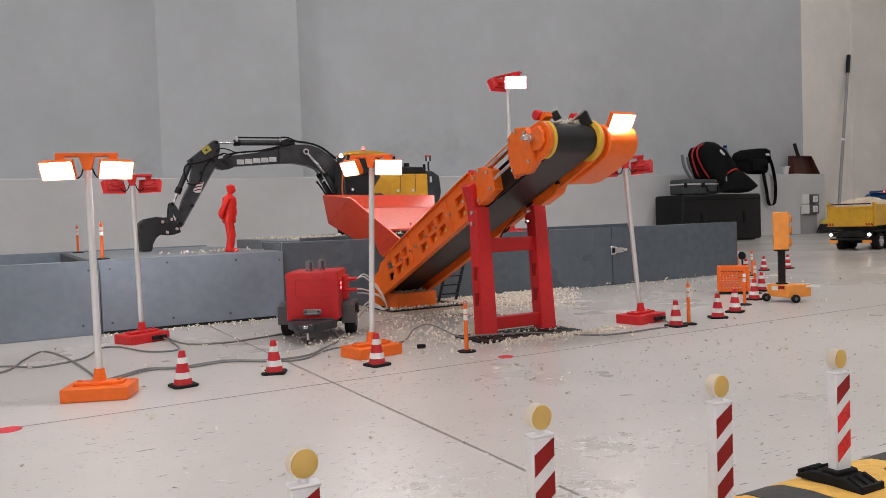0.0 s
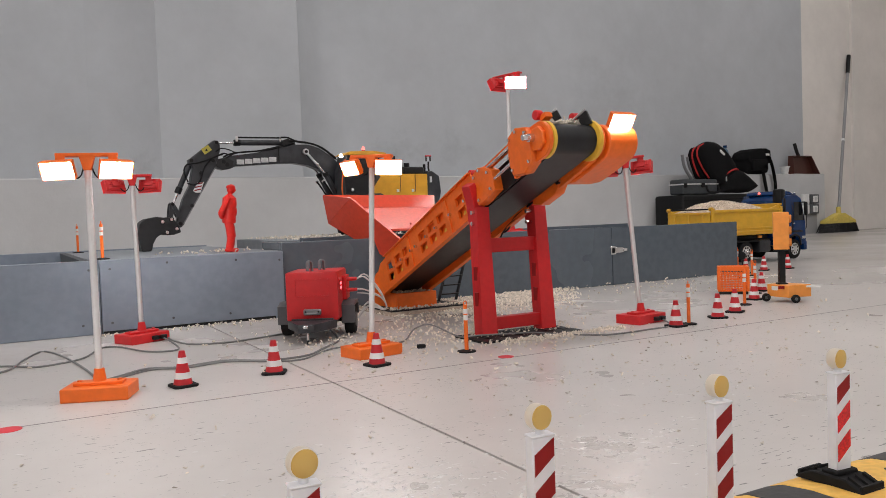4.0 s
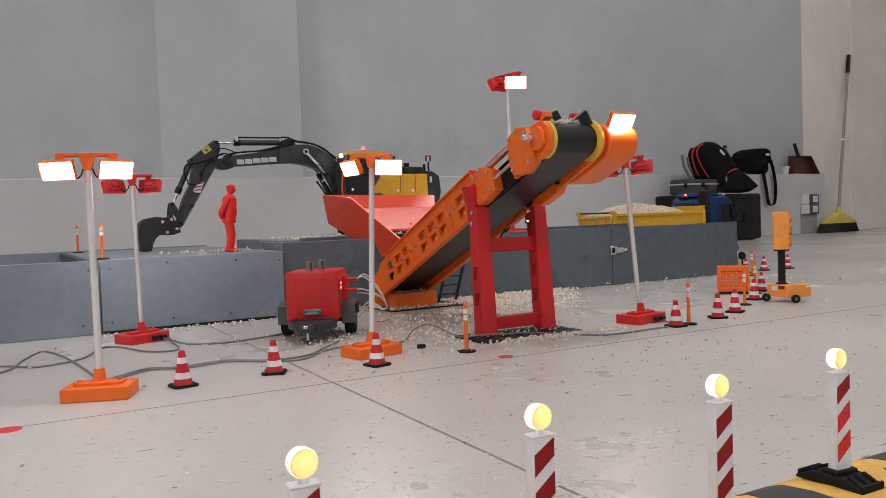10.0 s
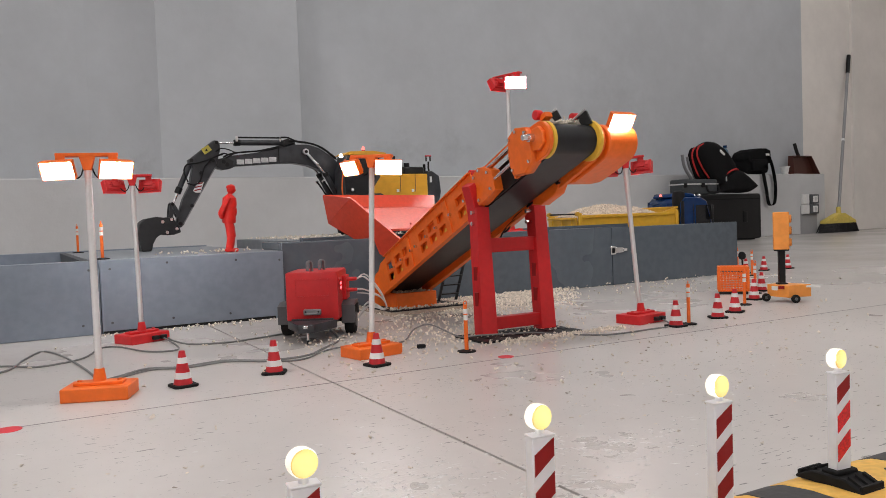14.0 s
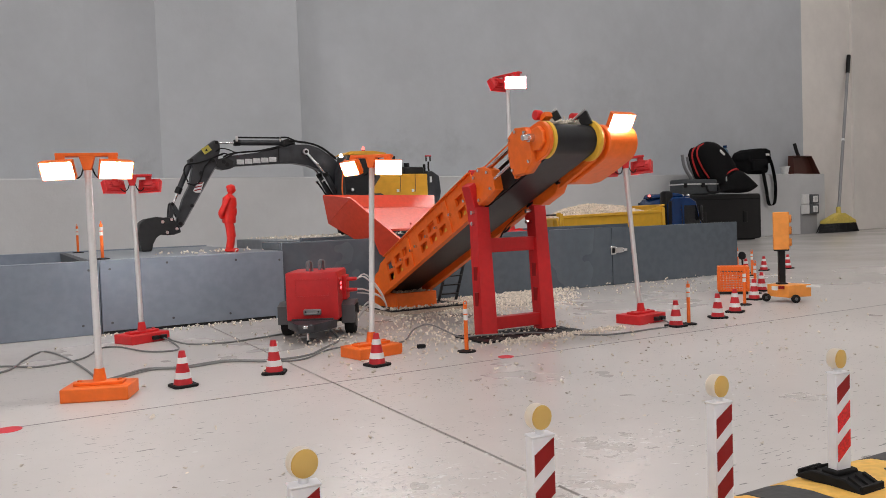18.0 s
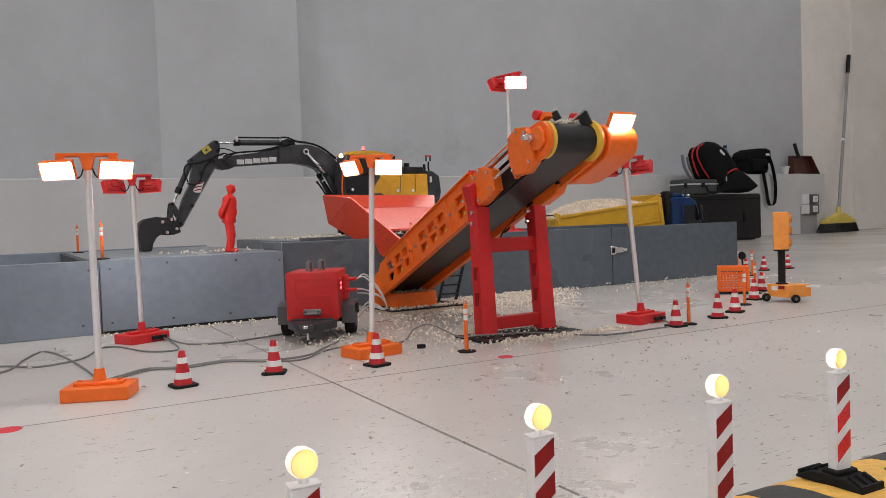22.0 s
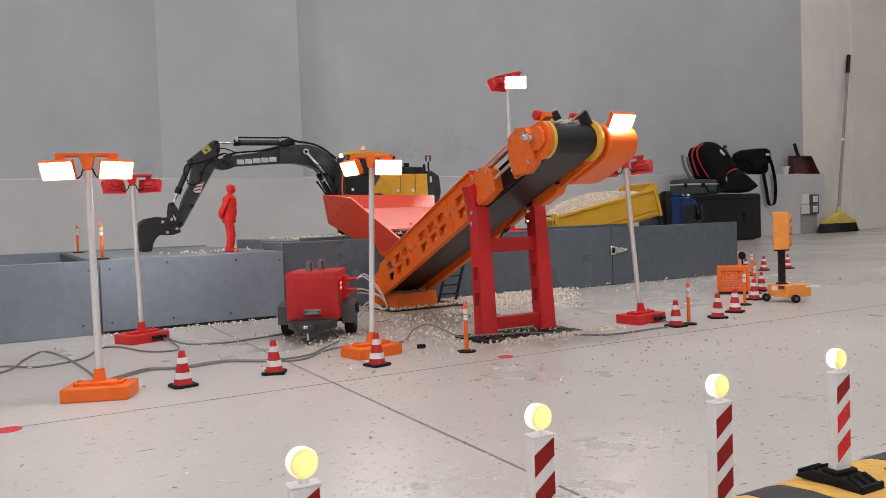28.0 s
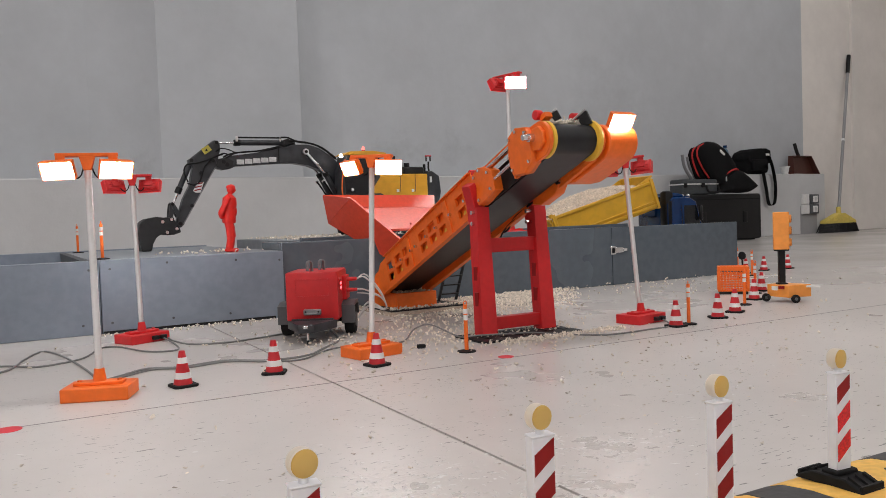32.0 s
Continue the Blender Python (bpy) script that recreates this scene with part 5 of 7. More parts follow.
# ================================================================ excavator on the deck
def build_excavator():
    EY = 2.5
    e = thing("excavator", pose(1.16, EY, BOX2_Z), "dark grey and yellow tracked model excavator with its boom lowered", "excavator")
    T = Matrix.Translation((-1.16, -EY, -BOX2_Z))

    straight = [False]

    def p(name, bm, mat, label="", parent=None):
        if not straight[0]:
            for v in bm.verts:
                v.co.x = 0.965 + (v.co.x - 0.965) * 0.875
        bm.transform(T)
        return part(name, bm, mat, parent or e, label)

    # tracks
    for sgn in (-1, 1):
        y = EY + sgn * 0.088
        prof = [(1.025, 0.222), (1.035, 0.196), (1.055, 0.1885), (1.30, 0.1885), (1.33, 0.196), (1.345, 0.222), (1.325, 0.246), (1.30, 0.25), (1.055, 0.25), (1.035, 0.246)]
        tr = p("track", add_prism(B(), prof, y - 0.026, y + 0.026, "y", bevel=0.001), RUBBER, "black crawler track")
        for i in range(14):
            p("track_shoe", box((1.045 + i * 0.0215, y, 0.2515), (0.014, 0.056, 0.004)), BLACK, "", tr)
        p("track_frame", box((1.185, y - sgn * 0.003, 0.22), (0.25, 0.058, 0.02), 0.002), DARK_GREY, "", tr)
    p("undercarriage", box((1.165, EY, 0.232), (0.2, 0.13, 0.03), 0.002), DARK_GREY)
    p("slew_ring", cyl((1.165, EY, 0.245), (1.165, EY, 0.262), 0.07, seg=28), BLACK)
    p("upper_frame", box((1.20, EY, 0.270), (0.34, 0.19, 0.018), 0.002), DARK_GREY)
    # engine covers and counterweight
    body = p("engine_cover", add_prism(B(), [(1.075, 0.279), (1.325, 0.279), (1.325, 0.392), (1.13, 0.392), (1.09, 0.345)], EY - 0.098, EY + 0.098, "y", bevel=0.002), EXC_YELLOW, "yellow engine cover")
    p("stripe", add_prism(B(), [(1.075, 0.279), (1.325, 0.279), (1.325, 0.302), (1.16, 0.309), (1.12, 0.327), (1.08, 0.327)], EY - 0.1, EY - 0.0975, "y"), DARK_GREY, "", body)
    for x in (1.205, 1.27):
        p("seam", box((x, EY - 0.0985, 0.36), (0.0016, 0.002, 0.06)), DARK_GREY, "", body)
        p("latch", box((x - 0.012, EY - 0.099, 0.335), (0.01, 0.003, 0.01)), ALU, "", body)
    cw = [(1.325, 0.272), (1.372, 0.285), (1.385, 0.33), (1.378, 0.385), (1.345, 0.402), (1.325, 0.402)]
    cwo = p("counterweight", add_prism(B(), cw, EY - 0.1, EY + 0.1, "y", bevel=0.003), DARK_GREY, "dark grey counterweight")
    p("marking", box((1.338, EY - 0.1012, 0.372), (0.008, 0.002, 0.02)), ALU, "", cwo)
    p("engine_hood", box((1.275, EY - 0.02, 0.404), (0.09, 0.13, 0.026), 0.004), BLACK)
    p("intake", cyl((1.262, EY - 0.05, 0.415), (1.262, EY - 0.05, 0.432), 0.011, seg=14), BLACK)
    p("exhaust", cyl((1.335, EY - 0.06, 0.40), (1.335, EY - 0.06, 0.428), 0.0055, seg=12), BLACK)
    rail = p("camera_mast", add_tube(B(), [(1.350, EY - 0.07, 0.400), (1.348, EY - 0.07, 0.415), (1.349, EY - 0.07, 0.436)], 0.0036, 8), BLACK)
    for dx in (-0.009, 0.009):
        p("mast_bracket", box((1.348 + dx, EY - 0.07, 0.446), (0.003, 0.006, 0.018)), BLACK, "", rail)
    p("mast_head", box((1.348, EY - 0.07, 0.456), (0.026, 0.008, 0.004), 0.001), RED, "", rail)
    # cab
    c0, c1, yn, yf = 0.968, 1.122, EY - 0.1, EY - 0.012
    cab = p("cab", add_prism(B(), [(c0, 0.279), (c1, 0.279), (c1, 0.455), (c0 + 0.02, 0.455), (c0, 0.40)], yn + 0.004, yf, "y", bevel=0.002), DARK_GREY, "dark cab with tinted windows")
    p("side_window", add_prism(B(), [(c0 + 0.01, 0.318), (c0 + 0.112, 0.318), (c0 + 0.112, 0.448), (c0 + 0.028, 0.448), (c0 + 0.01, 0.398)], yn + 0.0015, yn + 0.0045, "y"), GLASS_DARK, "tinted cab window", cab)
    p("door_frame", box((c0 + 0.116, yn + 0.002, 0.37), (0.007, 0.006, 0.17), 0.001), BLACK, "", cab)
    p("grab_rail", add_tube(B(), [(c0 - 0.004, yn, 0.30), (c0 - 0.008, yn - 0.004, 0.36), (c0 + 0.008, yn - 0.002, 0.44)], 0.0026, 8), ORANGE, "orange grab rail", cab)
    p("seat_knob", add_sphere(B(), (c0 + 0.035, yn - 0.0005, 0.34), 0.006, seg=10, rings=8), ALU, "", cab)
    p("roof", add_prism(B(), [(c0 + 0.006, 0.455), (c1 + 0.03, 0.455), (c1 + 0.022, 0.463), (c1 - 0.03, 0.469), (c0 + 0.03, 0.466)], yn - 0.004, yf + 0.006, "y", bevel=0.0012), EXC_YELLOW, "yellow cab roof", cab)
    p("work_lamp", box((c0 - 0.002, yn + 0.01, 0.452), (0.01, 0.014, 0.012), 0.001), HEAD_WHITE, "", cab)
    bc = p("beacon_base", cyl((1.075, EY - 0.055, 0.466), (1.075, EY - 0.055, 0.474), 0.007, seg=12), BLACK, "", cab)
    p("beacon", add_lathe(B(), [(0, 0), (0.006, 0), (0.0055, 0.009), (0.003, 0.012), (0, 0.013)], 12, pose(1.075, EY - 0.055, 0.474)), BEACON_RED, "glowing beacon", cab)
    p("mirror", box((1.178, yn - 0.002, 0.44), (0.012, 0.004, 0.024), 0.001), BLACK, "", cab)
    p("mirror_arm", cyl((1.17, yn, 0.40), (1.178, yn, 0.44), 0.0015, seg=6), ORANGE, "", cab)
    straight[0] = True
    # boom: bent box section from the pivot by the cab to the forked snout at the elbow
    boom = [(0.582, 0.429), (0.591, 0.443), (0.614, 0.455), (0.681, 0.463), (0.727, 0.470), (0.774, 0.483), (0.831, 0.494), (0.88, 0.495), (0.918, 0.484), (0.967, 0.453), (0.998, 0.413), (0.996, 0.340), (0.978, 0.340), (0.950, 0.394), (0.925, 0.409), (0.88, 0.426), (0.828, 0.434), (0.79, 0.433), (0.734, 0.430), (0.636, 0.423)]
    boom += [(0.624, 0.416), (0.600, 0.412), (0.583, 0.417)]
    bo = p("boom", add_prism(B(), boom, EY - 0.020, EY + 0.020, "y", bevel=0.002), DARK_GREY, "dark grey bent boom with worn paint")
    p("boom_weld", box((0.779, EY - 0.0206, 0.459), (0.0024, 0.002, 0.050)), BLACK, "", bo)
    for x, z in ((0.600, 0.436), (0.611, 0.428)):
        p("elbow_pin", cyl((x, EY - 0.0235, z), (x, EY + 0.0235, z), 0.0068, seg=14), BLACK, "", bo)
    p("elbow_cheek", add_prism(B(), [(0.574, 0.424), (0.584, 0.446), (0.612, 0.450), (0.632, 0.438), (0.626, 0.420), (0.596, 0.411)], EY - 0.0225, EY - 0.0205, "y"), BUCKET, "", bo)
    # plain pale bars where the maker's lettering stands
    for i in range(5):
        p("marking", box((0.6535 + i * 0.0262, EY - 0.0209, 0.4365 + i * 0.0021), (0.0235, 0.0014, 0.0155), 0.0004), MARK_GREY, "", bo)
    # boom cylinders
    for sy in (-0.03, 0.03):
        cy = p("boom_cylinder", cyl((0.972, EY + sy, 0.320), (0.932, EY + sy, 0.398), 0.0086, seg=16, bevel=0.001), DARK_GREY)
        p("gland", cyl((0.936, EY + sy, 0.390), (0.930, EY + sy, 0.402), 0.0098, seg=16, bevel=0.001), BLACK, "", cy)
        p("piston_rod", cyl((0.932, EY + sy, 0.398), (0.870, EY + sy, 0.467), 0.0042, seg=12), STEEL, "bright piston rod", cy)
        p("rod_eye", cyl((0.867, EY + sy - 0.006, 0.470), (0.867, EY + sy + 0.006, 0.470), 0.0098, seg=18), STEEL, "", cy)
        p("eye_pin", cyl((0.867, EY + sy - 0.007, 0.470), (0.867, EY + sy + 0.007, 0.470), 0.0055, seg=14), BLACK, "", cy)
        p("pipe_fitting", cyl((0.926, EY + sy - 0.004, 0.376), (0.918, EY + sy - 0.004, 0.372), 0.0034, seg=10), STEEL, "", cy)
        p("pipe", add_tube(B(), [(0.922, EY + sy - 0.006, 0.373), (0.938, EY + sy - 0.008, 0.350), (0.960, EY + sy - 0.006, 0.315)], 0.003, 8), RUBBER, "", cy)
    ac = p("arm_cylinder", cyl((0.806, EY, 0.501), (0.640, EY, 0.499), 0.0088, seg=18, bevel=0.001), DARK_GREY, "arm cylinder above the boom")
    p("gland", cyl((0.640, EY, 0.499), (0.660, EY, 0.4992), 0.0102, seg=18, bevel=0.001), BLACK, "", ac)
    p("piston_rod", cyl((0.640, EY, 0.499), (0.588, EY, 0.4965), 0.0034, seg=12), STEEL, "", ac)
    p("pressure_pipe", cyl((0.647, EY - 0.006, 0.5155), (0.789, EY - 0.006, 0.5165), 0.0027, seg=10), BLACK, "", ac)
    for x, z in ((0.648, 0.510), (0.789, 0.511)):
        p("pipe_clamp", box((x, EY - 0.006, z), (0.0075, 0.010, 0.016), 0.0008), STEEL, "bright pipe clamp", ac)
    p("cylinder_lug", add_prism(B(), [(0.795, 0.492), (0.800, 0.510), (0.815, 0.514), (0.832, 0.505), (0.842, 0.492)], EY - 0.013, EY + 0.013, "y", bevel=0.0012), BUCKET, "", ac)
    # stick
    stick = [(0.497, 0.443), (0.564, 0.496), (0.574, 0.504), (0.584, 0.504), (0.593, 0.493), (0.593, 0.475), (0.586, 0.449), (0.578, 0.422), (0.522, 0.332), (0.474, 0.246), (0.465, 0.236), (0.455, 0.237), (0.451, 0.252), (0.474, 0.324), (0.496, 0.365), (0.507, 0.419), (0.496, 0.431)]
    st = p("stick", add_prism(B(), stick, EY - 0.0165, EY + 0.0165, "y", bevel=0.002), DARK_GREY, "dark grey dipper stick")
    p("edge_weld", add_plate(B(), [(0.577, EY - 0.0172, 0.420), (0.574, EY - 0.0172, 0.421), (0.470, EY - 0.0172, 0.248), (0.473, EY - 0.0172, 0.246)], 0.001), LIGHT_GREY, "", st)
    p("warning_sticker", add_prism(B(), [(0.534, 0.476), (0.556, 0.489), (0.567, 0.474), (0.545, 0.459)], EY - 0.0176, EY - 0.0160, "y"), STICKER_YELLOW, "yellow warning sticker", st)
    p("sticker_mark", add_prism(B(), [(0.5455, 0.470), (0.5505, 0.478), (0.5545, 0.470)], EY - 0.0184, EY - 0.0174, "y"), BLACK, "", st)
    sticker = p("striped_sticker", add_prism(B(), [(0.513, 0.362), (0.519, 0.374), (0.538, 0.374), (0.526, 0.342), (0.512, 0.342), (0.504, 0.347)], EY - 0.0176, EY - 0.0160, "y"), WHITE, "white sticker with dark red stripes", st)
    for i in range(3):
        z = 0.3465 + 0.0098 * i
        p("sticker_stripe", add_prism(B(), [(0.5075 + 0.003 * i, z), (0.5275 + 0.003 * i, z + 0.004), (0.529 + 0.003 * i, z + 0.008), (0.509 + 0.003 * i, z + 0.004)], EY - 0.0183, EY - 0.0174, "y"), PANEL_RED, "", sticker)
    for x, z in ((0.582, 0.497), (0.503, 0.441), (0.530, 0.402), (0.498, 0.302), (0.461, 0.248), (0.568, 0.440)):
        p("pin", cyl((x, EY - 0.0215, z), (x, EY + 0.0215, z), 0.0058, seg=14), BLACK, "", st)
    bcy = p("bucket_cylinder", cyl((0.500, EY, 0.428), (0.465, EY, 0.352), 0.0082, seg=16, bevel=0.001), DARK_GREY, "bucket cylinder on the stick")
    p("gland", cyl((0.468, EY, 0.359), (0.460, EY, 0.341), 0.0102, seg=16, bevel=0.0015), BLACK, "", bcy)
    p("piston_rod", cyl((0.461, EY, 0.343), (0.444, EY, 0.307), 0.0042, seg=12), STEEL, "", bcy)
    for y in (EY - 0.018, EY + 0.018):
        p("link", add_prism(B(), [(0.434, 0.309), (0.440, 0.315), (0.448, 0.309), (0.444, 0.290), (0.4405, 0.262), (0.428, 0.262), (0.431, 0.290)], y - 0.0025, y + 0.0025, "y", bevel=0.0006), DARK_GREY)
        p("link", add_prism(B(), [(0.438, 0.301), (0.448, 0.307), (0.462, 0.280), (0.467, 0.266), (0.457, 0.262), (0.450, 0.276)], y - 0.0055, y - 0.0005, "y", bevel=0.0006), DARK_GREY)
        p("link_pin", cyl((0.4405, y - 0.007, 0.307), (0.4405, y + 0.007, 0.307), 0.0048, seg=12), BLACK)
    for pts, r in (([(0.600, 0.460), (0.570, 0.450), (0.545, 0.424), (0.534, 0.400), (0.526, 0.378), (0.509, 0.366), (0.487, 0.371)], 0.0022),
                   ([(0.615, 0.459), (0.600, 0.463), (0.564, 0.447), (0.521, 0.433), (0.490, 0.428), (0.480, 0.413), (0.482, 0.394), (0.490, 0.375)], 0.0022),
                   ([(0.640, 0.466), (0.615, 0.476), (0.594, 0.478), (0.578, 0.468)], 0.0018),
                   ([(0.600, 0.452), (0.625, 0.462), (0.660, 0.4675), (0.735, 0.474), (0.785, 0.486), (0.824, 0.498)], 0.0026),
                   ([(0.605, 0.446), (0.640, 0.464), (0.700, 0.4705), (0.750, 0.480), (0.790, 0.4905), (0.835, 0.500)], 0.0022),
                   ([(0.789, 0.5165), (0.812, 0.516), (0.838, 0.506), (0.882, 0.500), (0.926, 0.486), (0.975, 0.452)], 0.0028),
                   ([(0.815, 0.508), (0.85, 0.502), (0.890, 0.497), (0.93, 0.481), (0.978, 0.446)], 0.0026)):
        p("hose", add_tube(B(), [(x, EY - 0.020, z) for x, z in pts], r, 8), RUBBER, "black hydraulic hose")
    # bucket: curved shell with a toothed edge
    prof = [(0.460, 0.222), (0.440, 0.215), (0.423, 0.214), (0.400, 0.217), (0.387, 0.207), (0.378, 0.190), (0.373, 0.1695), (0.346, 0.1690), (0.340, 0.192), (0.336, 0.221), (0.342, 0.249), (0.350, 0.259), (0.362, 0.266), (0.378, 0.268), (0.390, 0.271), (0.408, 0.268), (0.425, 0.268), (0.440, 0.262), (0.452, 0.247)]
    bk = p("bucket", add_prism(B(), prof, EY - 0.036, EY + 0.036, "y", bevel=0.002), BUCKET, "black digging bucket resting on the platform")
    for x, z in ((0.407, 0.255), (0.433, 0.262), (0.447, 0.233), (0.419, 0.223)):
        p("bucket_pin", cyl((x, EY - 0.039, z), (x, EY + 0.039, z), 0.0050, seg=14), STEEL, "bright steel pin", bk)
        p("pin_collar", cyl((x, EY - 0.0375, z), (x, EY + 0.0375, z), 0.0078, seg=16), BLACK, "", bk)
    for i in range(5):
        p("bucket_tooth", box((0.3585, EY - 0.03 + 0.015 * i, 0.1735), (0.02, 0.008, 0.010), 0.001), BUCKET, "", bk)
    return e


build_excavator()


# ================================================================ tipper truck
BED_TOP, BED_LOW = 0.229, 0.120
HINGE = (-0.425, 0.0, 0.118)


def build_truck():
    """Local: x forward, origin on the floor below the front end of the tipping bed."""
    t = thing("tipper_truck", pose(2.4, 2.315, 0), "blue cab tipper truck with yellow bed full of wood chips", "truck")
    hw = 0.112
    cab = part("cab", add_prism(B(), [(0.012, 0.07), (0.012, 0.262), (0.03, 0.284), (0.10, 0.284), (0.128, 0.268), (0.155, 0.165), (0.158, 0.07), (0.118, 0.062), (0.11, 0.095), (0.085, 0.108), (0.05, 0.095), (0.042, 0.062)], -hw, hw, "y", bevel=0.004), BLUE, t, "dark blue cab")
    part("roof_spoiler", add_prism(B(), [(0.02, 0.284), (0.10, 0.284), (0.07, 0.298), (0.03, 0.302)], -hw + 0.01, hw - 0.02, "y", bevel=0.004), BLUE, cab)
    part("air_stack", box((0.022, -hw + 0.028, 0.235), (0.034, 0.05, 0.15), 0.012, 2), BLACK, cab, "black air intake stack")
    part("sleeper_window", box((0.008, 0.02, 0.235), (0.006, 0.10, 0.05), 0.004), BLUE, cab)
    for sgn in (-1, 1):
        part("side_window", add_prism(B(), [(0.078, 0.172), (0.145, 0.172), (0.126, 0.252), (0.078, 0.252)], sgn * hw - 0.001, sgn * hw + 0.001, "y"), GLASS_DARK, cab, "dark side window")
        mr = part("mirror", box((0.138, sgn * (hw + 0.014), 0.222), (0.012, 0.016, 0.058), 0.004), BLACK, cab, "black door mirror")
        part("mirror_arm", box((0.134, sgn * (hw + 0.006), 0.250), (0.006, 0.016, 0.005)), BLACK, mr)
        for gx, lo, hi in ((0.064, 0.14, 0.235), (0.150, 0.135, 0.2)):
            part("grab_rail", add_tube(B(), [(gx, sgn * (hw - 0.001), lo), (gx, sgn * (hw + 0.007), lo + 0.006), (gx, sgn * (hw + 0.007), hi - 0.006), (gx, sgn * (hw - 0.001), hi)], 0.0014, 8, steps=4), BLACK, cab, "black grab rail")
        part("roof_lamp", add_sphere(B(), (0.105, sgn * (hw - 0.016), 0.290), 0.0065, seg=12, rings=8), STEEL, cab, "chrome roof lamp")
        part("horn", cyl((0.06, sgn * (hw - 0.016), 0.289), (0.085, sgn * (hw - 0.016), 0.289), 0.003, 0.0055, seg=12), STEEL, cab, "chrome air horn")
        part("step", box((0.095, sgn * (hw + 0.001), 0.125), (0.07, 0.004, 0.008)), BLACK, cab)
        part("wheel_arch", add_tube(B(), [(0.040, sgn * (hw + 0.001), 0.062), (0.050, sgn * (hw + 0.001), 0.097), (0.085, sgn * (hw + 0.001), 0.111), (0.112, sgn * (hw + 0.001), 0.097), (0.12, sgn * (hw + 0.001), 0.064)], 0.004, 8), BLACK, cab, "black wheel arch trim")
        part("door_handle", box((0.076, sgn * (hw + 0.002), 0.160), (0.014, 0.004, 0.005), 0.001), STEEL, cab, "chrome door handle")
        part("step_plate", box((0.138, sgn * (hw + 0.001), 0.098), (0.022, 0.004, 0.012), 0.001), STEEL, cab, "bright step plate")
        part("rear_trim", box((0.02, sgn * (hw + 0.0006), 0.18), (0.014, 0.003, 0.18), 0.001), BLACK, cab)
        part("door_seam", box((0.068, sgn * (hw + 0.0004), 0.19), (0.002, 0.001, 0.13)), BLACK, cab)
    part("windscreen", add_plate(B(), [(0.1525, -0.095, 0.182), (0.1525, 0.095, 0.182), (0.1335, 0.095, 0.256), (0.1335, -0.095, 0.256)], 0.003), GLASS_DARK, cab, "dark windscreen")
    part("grille", box((0.158, 0, 0.125), (0.006, 0.15, 0.06), 0.002), BLACK, cab)
    part("bumper", box((0.152, 0, 0.062), (0.02, 0.226, 0.04), 0.005, 2), BLUE, cab, "blue bumper")
    bc = part("beacon_base", cyl((0.0, 0.0, 0.284), (0.0, 0.0, 0.29), 0.008, seg=12), BLACK, cab)
    part("beacon", add_lathe(B(), [(0, 0), (0.0055, 0), (0.005, 0.007), (0, 0.01)], 12, pose(-0.0, 0.0, 0.29)), BEACON_RED, cab, "glowing red beacon")
    for o in [cab] + list(cab.children_recursive):
        for v in o.data.vertices:
            v.co.x = 0.03 + (v.co.x - 0.012) * 1.08
    # chassis
    for sgn in (-1, 1):
        part("chassis_rail", box((-0.12, sgn * 0.036, 0.086), (0.60, 0.012, 0.026), 0.001), BLACK, t)
    part("tank", box((-0.085, -hw + 0.03, 0.072), (0.075, 0.05, 0.052), 0.008, 2), DARK_GREY, t, "grey fuel tank")
    part("tank", box((-0.085, hw - 0.03, 0.072), (0.075, 0.05, 0.052), 0.008, 2), DARK_GREY, t)
    part("subframe", box((-0.20, 0, 0.106), (0.42, 0.09, 0.016), 0.001), BLACK, t)
    part("rear_bumper", box((-0.437, 0, 0.056), (0.008, 0.2, 0.01), 0.001), BLACK, t)
    part("tow_frame", box((-0.425, 0, 0.082), (0.03, 0.12, 0.03), 0.002), BLACK, t)
    for sgn in (-1, 1):
        lb = part("light_bar", box((-0.436, sgn * 0.082, 0.08), (0.008, 0.056, 0.02), 0.002), BLACK, t)
        part("rear_light", cyl((-0.4395, sgn * 0.096, 0.08), (-0.4435, sgn * 0.096, 0.08), 0.0075, seg=16), HEAD_WHITE, lb, "bright white rear light")
        part("plate_bar", box((-0.4405, sgn * 0.084, 0.045), (0.003, 0.044, 0.016), 0.001), ORANGE_LIGHT, t, "orange reflector plate")
        part("mudguard", add_prism(B(), [(-0.40, 0.092), (-0.13, 0.092), (-0.13, 0.098), (-0.40, 0.098)], sgn * (hw - 0.045), sgn * (hw - 0.004), "y"), BLACK, t)
        for ax in (-0.318, -0.208, 0.114):
            wh = part("wheel", cyl((ax, sgn * (hw - 0.042), 0.0425), (ax, sgn * (hw - 0.004), 0.0425), 0.0425, seg=30, bevel=0.004), RUBBER, t, "black truck tyre")
            rim = part("rim", cyl((ax, sgn * (hw - 0.01), 0.0425), (ax, sgn * (hw - 0.0025), 0.0425), 0.0265, seg=24, bevel=0.002), STEEL, wh, "aluminium rim")
            for k in range(8):
                a = math.pi * k / 4
                part("rim_hole", cyl((ax + 0.018 * math.cos(a), sgn * (hw - 0.004), 0.0425 + 0.018 * math.sin(a)), (ax + 0.018 * math.cos(a), sgn * (hw - 0.0018), 0.0425 + 0.018 * math.sin(a)), 0.0042, seg=8), BLACK, rim)
            part("hub", cyl((ax, sgn * (hw - 0.004), 0.0425), (ax, sgn * (hw + 0.004), 0.0425), 0.0085, seg=12, bevel=0.001), STEEL, rim)
    for ax in (-0.318, -0.208, 0.114):
        part("axle", cyl((ax, -hw + 0.03, 0.0425), (ax, hw - 0.03, 0.0425), 0.01, seg=12), BLACK, t)
    part("tip_ram", cyl((-0.03, 0, 0.10), (-0.012, 0, 0.15), 0.01, seg=14), STEEL, t)
